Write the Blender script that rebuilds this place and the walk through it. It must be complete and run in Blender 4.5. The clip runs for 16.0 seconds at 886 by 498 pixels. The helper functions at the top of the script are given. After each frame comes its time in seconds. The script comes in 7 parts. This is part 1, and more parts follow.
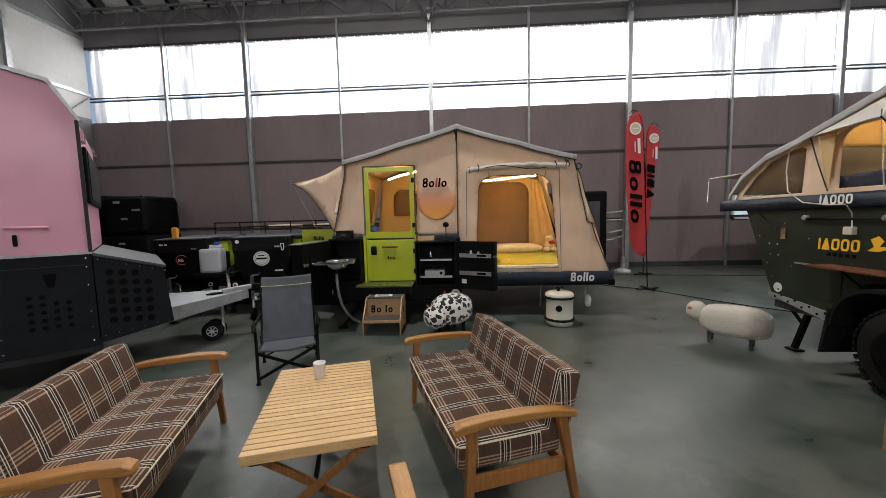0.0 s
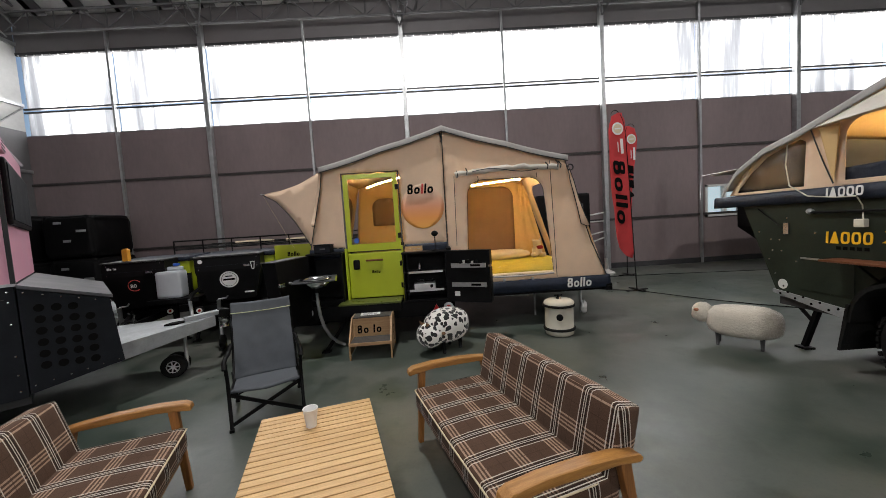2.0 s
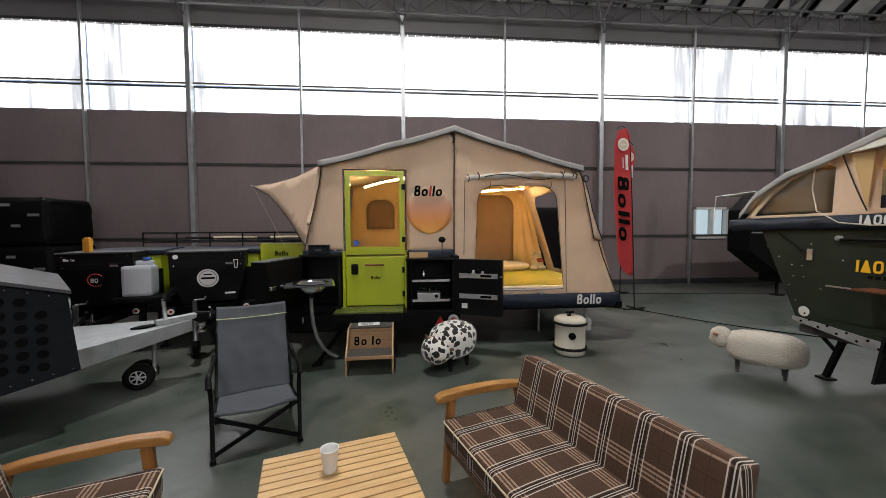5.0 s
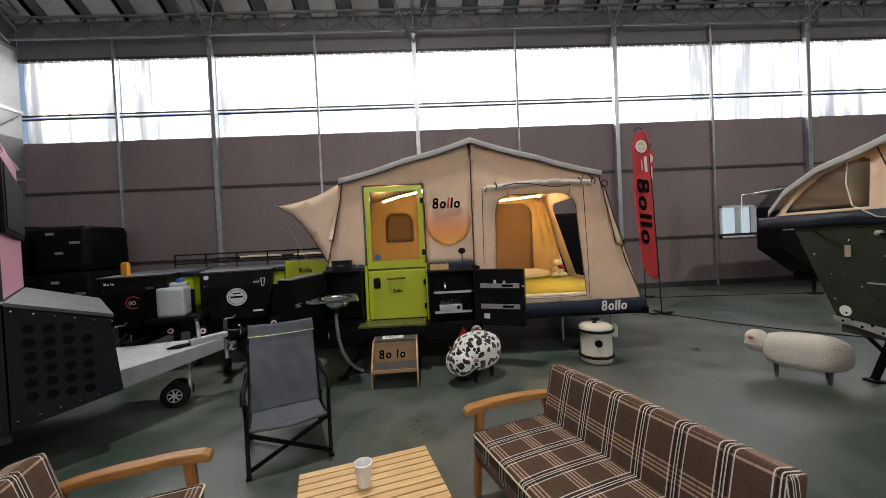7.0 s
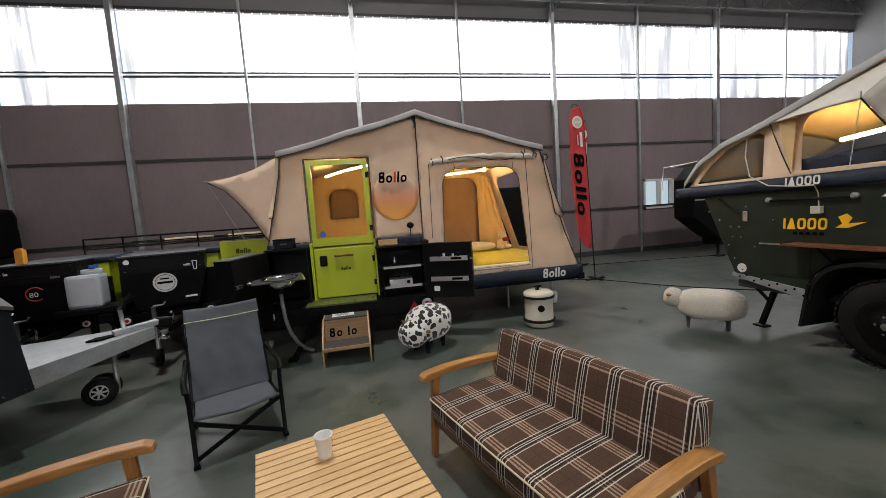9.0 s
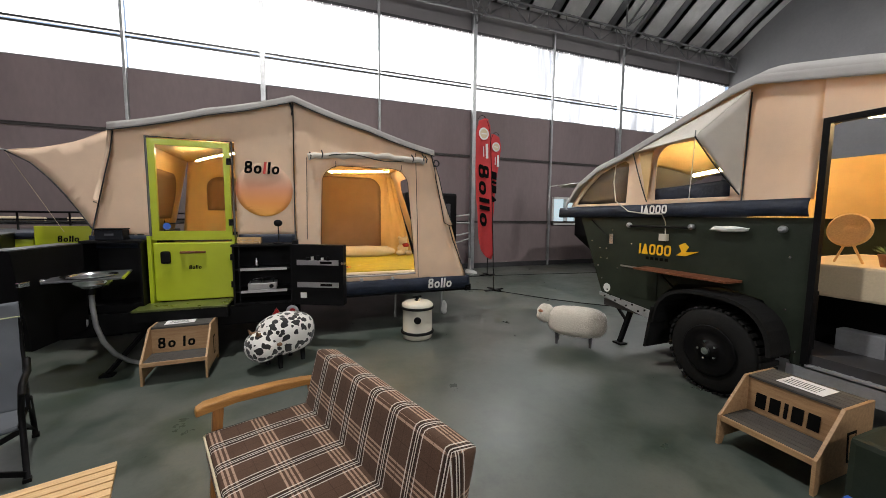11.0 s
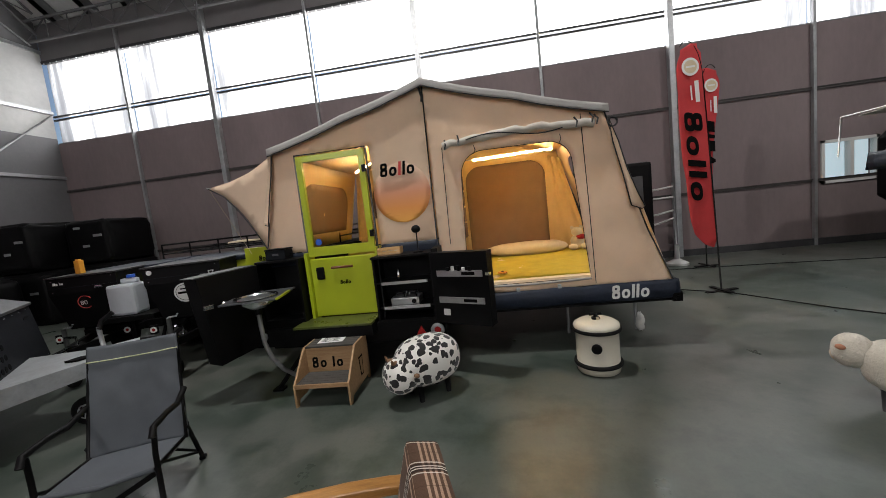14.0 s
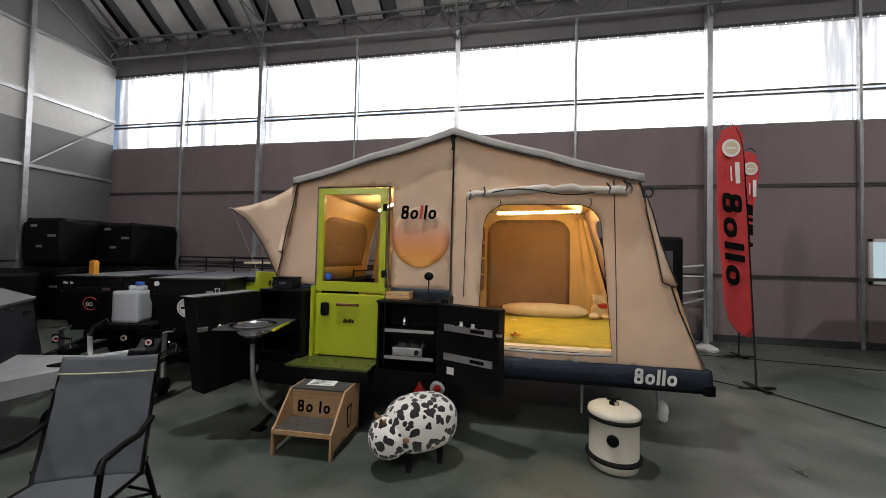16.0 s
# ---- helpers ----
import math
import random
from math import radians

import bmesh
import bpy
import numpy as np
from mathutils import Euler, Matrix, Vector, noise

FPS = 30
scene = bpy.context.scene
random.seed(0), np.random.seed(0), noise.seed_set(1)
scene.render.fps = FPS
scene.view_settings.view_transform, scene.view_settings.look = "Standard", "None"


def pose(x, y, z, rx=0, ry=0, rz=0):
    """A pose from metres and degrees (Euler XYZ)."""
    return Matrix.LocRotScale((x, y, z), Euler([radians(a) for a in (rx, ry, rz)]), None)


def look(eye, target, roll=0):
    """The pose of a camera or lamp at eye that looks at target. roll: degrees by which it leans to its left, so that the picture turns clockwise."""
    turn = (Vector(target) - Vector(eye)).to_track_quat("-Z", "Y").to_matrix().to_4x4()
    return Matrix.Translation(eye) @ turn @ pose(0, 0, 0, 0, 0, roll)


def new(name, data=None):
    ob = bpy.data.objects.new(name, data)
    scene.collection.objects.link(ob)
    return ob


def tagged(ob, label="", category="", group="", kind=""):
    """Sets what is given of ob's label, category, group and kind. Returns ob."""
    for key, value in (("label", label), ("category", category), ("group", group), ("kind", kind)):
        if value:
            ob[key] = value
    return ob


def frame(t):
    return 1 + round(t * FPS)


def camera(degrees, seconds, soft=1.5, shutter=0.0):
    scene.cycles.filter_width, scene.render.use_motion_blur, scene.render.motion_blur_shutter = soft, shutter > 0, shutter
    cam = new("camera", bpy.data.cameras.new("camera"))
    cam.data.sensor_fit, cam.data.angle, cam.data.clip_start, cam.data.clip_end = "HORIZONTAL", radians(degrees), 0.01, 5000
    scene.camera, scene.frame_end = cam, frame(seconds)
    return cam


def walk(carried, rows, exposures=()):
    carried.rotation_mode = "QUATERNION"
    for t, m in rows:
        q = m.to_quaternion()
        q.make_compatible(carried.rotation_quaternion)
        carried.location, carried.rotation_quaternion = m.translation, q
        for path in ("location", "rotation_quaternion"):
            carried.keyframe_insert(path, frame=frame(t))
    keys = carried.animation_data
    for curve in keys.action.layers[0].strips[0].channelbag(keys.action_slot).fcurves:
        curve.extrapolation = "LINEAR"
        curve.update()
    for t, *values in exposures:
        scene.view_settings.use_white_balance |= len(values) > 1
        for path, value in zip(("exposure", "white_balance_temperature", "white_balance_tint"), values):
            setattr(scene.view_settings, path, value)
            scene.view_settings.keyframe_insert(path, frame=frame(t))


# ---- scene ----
cam = camera(101.6, 16.0, 0.8)
PATH = [
    (0, (0.656, 0.222, 1.5), (0.547, 2.212, 1.326), -1.4),
    (0.5, (0.791, 0.336, 1.507), (0.743, 2.333, 1.403), 1.5),
    (1, (0.819, 0.459, 1.491), (0.604, 2.444, 1.375), 3.4),
    (1.5, (0.641, 0.545, 1.499), (0.508, 2.539, 1.415), -0.2),
    (2, (0.421, 0.59, 1.509), (0.462, 2.585, 1.373), -3.6),
    (2.5, (0.305, 0.683, 1.489), (0.257, 2.676, 1.338), -1.2),
    (3, (0.235, 0.846, 1.508), (0.234, 2.843, 1.387), -1.8),
    (3.5, (0.215, 0.927, 1.503), (0.261, 2.925, 1.427), -0.8),
    (4, (0.178, 0.952, 1.5), (0.29, 2.947, 1.406), -0.1),
    (4.2, (0.137, 0.956, 1.495), (0.316, 2.945, 1.385), -0.2),
    (6.3, (-0.007, 0.938, 1.494), (0.094, 2.935, 1.448), -1.9),
    (6.5, (-0.018, 0.935, 1.496), (0.055, 2.933, 1.456), -2.2),
    (7, (0.015, 0.925, 1.513), (0.092, 2.923, 1.475), -2.7),
    (7.5, (-0.012, 0.941, 1.504), (0.096, 2.938, 1.466), -3.3),
    (8, (-0.018, 0.94, 1.5), (0.094, 2.937, 1.463), -3.5),
    (8.5, (-0.066, 0.95, 1.505), (0.029, 2.947, 1.444), -6.0),
    (9, (-0.022, 0.914, 1.484), (0.342, 2.872, 1.301), -4.0),
    (9.2, (0.067, 0.874, 1.471), (0.515, 2.817, 1.321), -1.9),
    (11.3, (0.779, 1.062, 1.487), (1.49, 2.923, 1.307), 0.4),
    (11.5, (0.83, 1.124, 1.501), (1.384, 3.038, 1.321), -1.2),
    (12, (1.046, 1.304, 1.489), (1.054, 3.3, 1.375), -1.0),
    (12.5, (1.089, 1.399, 1.459), (0.916, 3.387, 1.318), -4.9),
    (13, (1.108, 1.597, 1.491), (1.051, 3.594, 1.404), -2.8),
    (13.5, (1.063, 1.791, 1.514), (1.01, 3.785, 1.37), -4.0),
    (14, (1.145, 1.962, 1.518), (0.869, 3.933, 1.322), -6.3),
    (14.5, (1.243, 2.102, 1.496), (0.817, 4.051, 1.359), -5.1),
    (15, (1.278, 2.16, 1.521), (0.826, 4.1, 1.344), -6.5),
    (15.5, (1.21, 2.171, 1.53), (0.808, 4.128, 1.43), -3.7),
    (16, (1.151, 2.135, 1.557), (0.787, 4.1, 1.613), 1.3),
]
EXPOSURES = [(0, 0.0), (9.0, 0.0), (11.3, 0.22), (11.7, 0.15), (12.3, 0.0), (16, -0.04)]
walk(cam, [(t, look(eye, target, roll)) for t, eye, target, roll in PATH], EXPOSURES)

# ---- world, daylight and lamps ----
world = bpy.data.worlds.new("world")
scene.world = world
world.use_nodes = True
wn = world.node_tree
sky = wn.nodes.new("ShaderNodeTexSky")
sky.sky_type, sky.sun_disc, sky.sun_elevation, sky.sun_rotation = "NISHITA", False, radians(40), radians(20)
wn.links.new(sky.outputs[0], wn.nodes["Background"].inputs[0])
wn.nodes["Background"].inputs[1].default_value = 0.1


def window_lamp(name, x, y, z, sx, sz, watts, turn_z, colour=(1.0, 0.955, 0.925)):
    """Skylight that enters through one long window band."""
    data = bpy.data.lights.new(name, "AREA")
    data.shape, data.size, data.size_y, data.energy, data.color = "RECTANGLE", sx, sz, watts, colour
    ob = new(name, data)
    ob.matrix_basis = pose(x, y, z, 90, 0, turn_z)
    return ob


window_lamp("window_light_north", 2.9, 10.92, 5.5, 26.0, 2.3, 1500, 180)
window_lamp("window_light_south", 2.9, -13.42, 5.5, 26.0, 2.3, 1250, 0)

BAY_LAMPS = ((-0.6, 4.3, 8.5), (10.2, 3.6, 8.5), (-0.6, -5.5, 8.5))
for bx, by, bz in BAY_LAMPS:
    data = bpy.data.lights.new("hall_lamp_light", "AREA")
    data.shape, data.size, data.energy, data.color = "DISK", 0.3, 360, (1.0, 0.97, 0.94)
    new("hall_lamp_light", data).matrix_basis = pose(bx, by, bz - 0.03)

# ---- materials ----


def nodes_of(m):
    m.use_nodes = True
    return m.node_tree.nodes, m.node_tree.links, m.node_tree.nodes["Principled BSDF"]


def ramp(n, l, value, stops, mode="LINEAR"):
    r = n.new("ShaderNodeValToRGB")
    r.color_ramp.interpolation = mode
    while len(r.color_ramp.elements) < len(stops):
        r.color_ramp.elements.new(0.5)
    for e, (p, c) in zip(r.color_ramp.elements, stops):
        e.position, e.color = p, (*c, 1) if len(c) == 3 else c
    l.new(value, r.inputs[0])
    return r.outputs[0]


def noise_tex(n, l, scale, detail=4, rough=0.6, coord="Object", stretch=None):
    c = n.new("ShaderNodeTexCoord")
    t = n.new("ShaderNodeTexNoise")
    t.inputs["Scale"].default_value, t.inputs["Detail"].default_value, t.inputs["Roughness"].default_value = scale, detail, rough
    if stretch:
        mp = n.new("ShaderNodeMapping")
        mp.inputs["Scale"].default_value = stretch
        l.new(c.outputs[coord], mp.inputs[0])
        l.new(mp.outputs[0], t.inputs["Vector"])
    else:
        l.new(c.outputs[coord], t.inputs["Vector"])
    return t.outputs["Fac"]


def surface(name, colour, rough=0.6, metal=0.0, vary=0.18, scale=3.0, fine=60.0, bump=0.05, stretch=None, sheen=0.0, coat=0.0, translucent=0.0, spec=0.5):
    """A paint, cloth or metal with slow and fine variation, at real size."""
    m = bpy.data.materials.new(name)
    n, l, b = nodes_of(m)
    slow = noise_tex(n, l, scale, 5, 0.6, "Object", stretch)
    quick = noise_tex(n, l, fine, 3, 0.6, "Object", stretch)
    mixv = n.new("ShaderNodeMath")
    mixv.operation = "MULTIPLY_ADD"
    l.new(quick, mixv.inputs[0])
    mixv.inputs[1].default_value = 0.35
    l.new(slow, mixv.inputs[2])
    lo = tuple(max(0.0, c * (1 - vary)) for c in colour)
    hi = tuple(min(1.0, c * (1 + vary)) for c in colour)
    col = ramp(n, l, mixv.outputs[0], [(0.45, lo), (0.9, hi)])
    l.new(col, b.inputs["Base Color"])
    rr = n.new("ShaderNodeMapRange")
    rr.inputs["To Min"].default_value, rr.inputs["To Max"].default_value = max(0.03, rough - 0.1), min(1, rough + 0.1)
    l.new(slow, rr.inputs[0])
    l.new(rr.outputs[0], b.inputs["Roughness"])
    b.inputs["Metallic"].default_value = metal
    b.inputs["Specular IOR Level"].default_value = spec
    b.inputs["Sheen Weight"].default_value = sheen
    b.inputs["Coat Weight"].default_value = coat
    if bump:
        bp = n.new("ShaderNodeBump")
        bp.inputs["Strength"].default_value, bp.inputs["Distance"].default_value = min(1.0, bump * 4), 0.01
        l.new(mixv.outputs[0], bp.inputs["Height"])
        l.new(bp.outputs[0], b.inputs["Normal"])
    if translucent:
        tr = n.new("ShaderNodeBsdfTranslucent")
        l.new(col, tr.inputs[0])
        ms = n.new("ShaderNodeMixShader")
        ms.inputs[0].default_value = translucent
        l.new(b.outputs[0], ms.inputs[1])
        l.new(tr.outputs[0], ms.inputs[2])
        l.new(ms.outputs[0], n["Material Output"].inputs[0])
    return m


def glow(name, colour, strength):
    m = bpy.data.materials.new(name)
    n, l, b = nodes_of(m)
    b.inputs["Base Color"].default_value = (*colour, 1)
    b.inputs["Emission Color"].default_value = (*colour, 1)
    b.inputs["Emission Strength"].default_value = strength
    return m


def glass(name, tint, clear, rough=0.1):
    """A thin clear sheet: mostly see-through, with gloss."""
    m = bpy.data.materials.new(name)
    n, l, b = nodes_of(m)
    b = n.new("ShaderNodeBsdfGlossy")
    b.inputs["Roughness"].default_value = rough
    t = n.new("ShaderNodeBsdfTransparent")
    t.inputs[0].default_value = (*tint, 1)
    ms = n.new("ShaderNodeMixShader")
    ms.inputs[0].default_value = clear
    l.new(b.outputs[0], ms.inputs[1])
    l.new(t.outputs[0], ms.inputs[2])
    l.new(ms.outputs[0], n["Material Output"].inputs[0])
    return m


def concrete():
    m = bpy.data.materials.new("polished_concrete")
    n, l, b = nodes_of(m)
    big = noise_tex(n, l, 0.45, 6, 0.62)
    mid = noise_tex(n, l, 2.2, 6, 0.65)
    fine = noise_tex(n, l, 45, 4, 0.7)
    c1 = ramp(n, l, big, [(0.3, (0.046, 0.068, 0.057)), (0.5, (0.094, 0.106, 0.094)), (0.68, (0.142, 0.140, 0.128))])
    c2 = ramp(n, l, mid, [(0.38, (0.38, 0.48, 0.42)), (0.54, (0.98, 0.98, 0.97)), (0.72, (1, 1, 1))])
    mx = n.new("ShaderNodeMix")
    mx.data_type, mx.blend_type = "RGBA", "MULTIPLY"
    mx.inputs[0].default_value = 0.75
    l.new(c1, mx.inputs[6])
    l.new(c2, mx.inputs[7])
    sp = ramp(n, l, fine, [(0.30, (0.75, 0.75, 0.75)), (0.5, (1, 1, 1))])
    mx2 = n.new("ShaderNodeMix")
    mx2.data_type, mx2.blend_type = "RGBA", "MULTIPLY"
    mx2.inputs[0].default_value = 0.5
    l.new(mx.outputs[2], mx2.inputs[6])
    l.new(sp, mx2.inputs[7])
    l.new(mx2.outputs[2], b.inputs["Base Color"])
    rr = n.new("ShaderNodeMapRange")
    rr.inputs["From Min"].default_value, rr.inputs["From Max"].default_value = 0.3, 0.7
    rr.inputs["To Min"].default_value, rr.inputs["To Max"].default_value = 0.26, 0.48
    l.new(mid, rr.inputs[0])
    l.new(rr.outputs[0], b.inputs["Roughness"])
    b.inputs["Specular IOR Level"].default_value = 0.5
    bp = n.new("ShaderNodeBump")
    bp.inputs["Strength"].default_value, bp.inputs["Distance"].default_value = 0.12, 0.004
    l.new(mid, bp.inputs["Height"])
    l.new(bp.outputs[0], b.inputs["Normal"])
    return m


def plaid():
    """Brown checked upholstery: groups of white and black stripes one way, tan stripes the other. UV is in metres."""
    m = bpy.data.materials.new("plaid_cloth")
    n, l, b = nodes_of(m)
    uv = n.new("ShaderNodeUVMap")
    sep = n.new("ShaderNodeSeparateXYZ")
    l.new(uv.outputs[0], sep.inputs[0])

    def saw(sock, period, shift=0.0):
        d = n.new("ShaderNodeMath")
        d.operation = "MULTIPLY_ADD"
        l.new(sock, d.inputs[0])
        d.inputs[1].default_value, d.inputs[2].default_value = 1 / period, shift
        f = n.new("ShaderNodeMath")
        f.operation = "FRACT"
        l.new(d.outputs[0], f.inputs[0])
        return f.outputs[0]
    brown, white, black, tan = (0.092, 0.053, 0.035), (0.74, 0.70, 0.62), (0.010, 0.008, 0.007), (0.37, 0.25, 0.18)
    faint = (0.062, 0.034, 0.022)
    u, v = saw(sep.outputs[0], 0.172, 0.27), saw(sep.outputs[1], 0.205, 0.12)
    off, on = (0, 0, 0), (1, 1, 1)
    cu = ramp(n, l, u, [(0, brown), (0.22, faint), (0.235, brown), (0.545, white), (0.575, brown), (0.60, black), (0.665, white), (0.695, black), (0.735, white), (0.765, black), (0.83, brown), (0.86, white), (0.89, brown)], "CONSTANT")
    mu_ = ramp(n, l, u, [(0, off), (0.22, on), (0.235, off), (0.545, on), (0.575, off), (0.60, on), (0.83, off), (0.86, on), (0.89, off)], "CONSTANT")
    cv = ramp(n, l, v, [(0, brown), (0.10, faint), (0.113, brown), (0.43, tan), (0.475, brown), (0.525, tan), (0.57, brown), (0.61, tan), (0.655, brown), (0.705, tan), (0.75, brown)], "CONSTANT")
    weave = noise_tex(n, l, 260, 2, 0.5)
    wear = noise_tex(n, l, 6, 4, 0.6)
    half = n.new("ShaderNodeMath")
    half.operation = "MULTIPLY"
    l.new(mu_, half.inputs[0])
    half.inputs[1].default_value = 0.72
    mx = n.new("ShaderNodeMix")
    mx.data_type = "RGBA"
    l.new(half.outputs[0], mx.inputs[0])
    l.new(cv, mx.inputs[6])
    l.new(cu, mx.inputs[7])
    w2 = n.new("ShaderNodeMix")
    w2.data_type, w2.blend_type = "RGBA", "MULTIPLY"
    w2.inputs[0].default_value = 0.6
    l.new(mx.outputs[2], w2.inputs[6])
    l.new(ramp(n, l, weave, [(0.3, (0.62, 0.62, 0.62)), (0.65, (1.12, 1.12, 1.12))]), w2.inputs[7])
    w3 = n.new("ShaderNodeMix")
    w3.data_type, w3.blend_type = "RGBA", "MULTIPLY"
    w3.inputs[0].default_value = 0.35
    l.new(w2.outputs[2], w3.inputs[6])
    l.new(ramp(n, l, wear, [(0.3, (0.7, 0.7, 0.7)), (0.7, (1.1, 1.1, 1.1))]), w3.inputs[7])
    l.new(w3.outputs[2], b.inputs["Base Color"])
    b.inputs["Roughness"].default_value = 0.95
    b.inputs["Specular IOR Level"].default_value = 0.15
    b.inputs["Sheen Weight"].default_value = 0.04
    bp = n.new("ShaderNodeBump")
    bp.inputs["Strength"].default_value, bp.inputs["Distance"].default_value = 0.35, 0.002
    l.new(weave, bp.inputs["Height"])
    l.new(bp.outputs[0], b.inputs["Normal"])
    return m


def spots():
    """White plush with black cow patches."""
    m = bpy.data.materials.new("cow_plush")
    n, l, b = nodes_of(m)
    c = n.new("ShaderNodeTexCoord")
    wob = n.new("ShaderNodeTexNoise")
    wob.inputs["Scale"].default_value = 14
    l.new(c.outputs["Object"], wob.inputs["Vector"])
    add = n.new("ShaderNodeMix")
    add.data_type = "VECTOR"
    add.inputs[0].default_value = 0.06
    l.new(c.outputs["Object"], add.inputs[4])
    l.new(wob.outputs["Color"], add.inputs[5])
    t = n.new("ShaderNodeTexVoronoi")
    t.inputs["Scale"].default_value = 18.5
    l.new(add.outputs[1], t.inputs["Vector"])
    col = ramp(n, l, t.outputs["Distance"], [(0, (0.012, 0.011, 0.012)), (0.475, (0.75, 0.73, 0.69))], "CONSTANT")
    l.new(col, b.inputs["Base Color"])
    b.inputs["Roughness"].default_value = 0.95
    b.inputs["Sheen Weight"].default_value = 0.4
    bp = n.new("ShaderNodeBump")
    bp.inputs["Strength"].default_value, bp.inputs["Distance"].default_value = 0.3, 0.004
    l.new(noise_tex(n, l, 180, 2), bp.inputs["Height"])
    l.new(bp.outputs[0], b.inputs["Normal"])
    return m


def fleece():
    """Cream sheepskin that turns grey-brown over the rump."""
    m = bpy.data.materials.new("sheepskin")
    n, l, b = nodes_of(m)
    c = n.new("ShaderNodeTexCoord")
    sep = n.new("ShaderNodeSeparateXYZ")
    l.new(c.outputs["Object"], sep.inputs[0])
    tuft, slow = noise_tex(n, l, 55, 4, 0.7), noise_tex(n, l, 8, 4, 0.6)
    ad = n.new("ShaderNodeMath")
    ad.operation = "MULTIPLY_ADD"
    l.new(slow, ad.inputs[0])
    ad.inputs[1].default_value = 0.16
    l.new(sep.outputs[0], ad.inputs[2])
    col = ramp(n, l, ad.outputs[0], [(0.22, (0.68, 0.63, 0.54)), (0.33, (0.40, 0.36, 0.30)), (0.40, (0.27, 0.24, 0.20))])
    mx = n.new("ShaderNodeMix")
    mx.data_type, mx.blend_type = "RGBA", "MULTIPLY"
    mx.inputs[0].default_value = 0.35
    l.new(col, mx.inputs[6])
    l.new(ramp(n, l, tuft, [(0.3, (0.62, 0.6, 0.57)), (0.6, (1, 1, 1))]), mx.inputs[7])
    l.new(mx.outputs[2], b.inputs["Base Color"])
    b.inputs["Roughness"].default_value, b.inputs["Sheen Weight"].default_value = 1.0, 0.4
    bp = n.new("ShaderNodeBump")
    bp.inputs["Strength"].default_value, bp.inputs["Distance"].default_value = 0.8, 0.012
    l.new(tuft, bp.inputs["Height"])
    l.new(bp.outputs[0], b.inputs["Normal"])
    return m


def sunset_print():
    """Printed cloth disc, pale peach above and orange below."""
    m = bpy.data.materials.new("sunset_print")
    n, l, b = nodes_of(m)
    uv = n.new("ShaderNodeUVMap")
    sep = n.new("ShaderNodeSeparateXYZ")
    l.new(uv.outputs[0], sep.inputs[0])
    col = ramp(n, l, sep.outputs[1], [(0.0, (0.96, 0.52, 0.12)), (0.25, (0.94, 0.42, 0.13)), (0.5, (0.88, 0.42, 0.24)), (0.75, (0.85, 0.58, 0.42)), (1.0, (0.84, 0.655, 0.485))])
    l.new(col, b.inputs["Base Color"])
    b.inputs["Roughness"].default_value = 0.9
    tr = n.new("ShaderNodeBsdfTranslucent")
    l.new(col, tr.inputs[0])
    ms = n.new("ShaderNodeMixShader")
    ms.inputs[0].default_value = 0.22
    l.new(b.outputs[0], ms.inputs[1])
    l.new(tr.outputs[0], ms.inputs[2])
    l.new(ms.outputs[0], n["Material Output"].inputs[0])
    return m


def wood(name, a, b2, grain=(1.5, 28, 28), rough=0.5):
    m = bpy.data.materials.new(name)
    n, l, b = nodes_of(m)
    g = noise_tex(n, l, 2.5, 6, 0.65, "Object", grain)
    f = noise_tex(n, l, 9, 4, 0.6, "Object", tuple(x * 2 for x in grain))
    info = n.new("ShaderNodeObjectInfo")
    ad = n.new("ShaderNodeMath")
    ad.operation = "MULTIPLY_ADD"
    l.new(info.outputs["Random"], ad.inputs[0])
    ad.inputs[1].default_value = 0.22
    l.new(g, ad.inputs[2])
    col = ramp(n, l, ad.outputs[0], [(0.38, a), (0.78, b2)])
    mx = n.new("ShaderNodeMix")
    mx.data_type, mx.blend_type = "RGBA", "MULTIPLY"
    mx.inputs[0].default_value = 0.4
    l.new(col, mx.inputs[6])
    l.new(ramp(n, l, f, [(0.35, (0.6, 0.55, 0.5)), (0.6, (1, 1, 1))]), mx.inputs[7])
    l.new(mx.outputs[2], b.inputs["Base Color"])
    b.inputs["Roughness"].default_value = rough
    bp = n.new("ShaderNodeBump")
    bp.inputs["Strength"].default_value, bp.inputs["Distance"].default_value = 0.15, 0.002
    l.new(g, bp.inputs["Height"])
    l.new(bp.outputs[0], b.inputs["Normal"])
    return m


def streaked_sheet():
    """Weathered translucent wall sheet with grey run marks."""
    m = bpy.data.materials.new("translucent_sheet")
    n, l, b = nodes_of(m)
    s = noise_tex(n, l, 1.0, 5, 0.65, "Object", (3.2, 1, 0.22))
    s2 = noise_tex(n, l, 0.16, 2, 0.5)
    ad = n.new("ShaderNodeMath")
    ad.operation = "MULTIPLY_ADD"
    l.new(s2, ad.inputs[0])
    ad.inputs[1].default_value = 0.7
    l.new(s, ad.inputs[2])
    col = ramp(n, l, ad.outputs[0], [(0.62, (0.35, 0.36, 0.375)), (0.73, (0.43, 0.44, 0.455)), (0.80, (0.7, 0.72, 0.735)), (0.88, (0.96, 0.975, 0.985))])
    tp = n.new("ShaderNodeBsdfTransparent")
    l.new(col, tp.inputs[0])
    tl = n.new("ShaderNodeBsdfTranslucent")
    l.new(col, tl.inputs[0])
    ms = n.new("ShaderNodeMixShader")
    ms.inputs[0].default_value = 0.35
    l.new(tp.outputs[0], ms.inputs[1])
    l.new(tl.outputs[0], ms.inputs[2])
    l.new(ms.outputs[0], n["Material Output"].inputs[0])
    return m


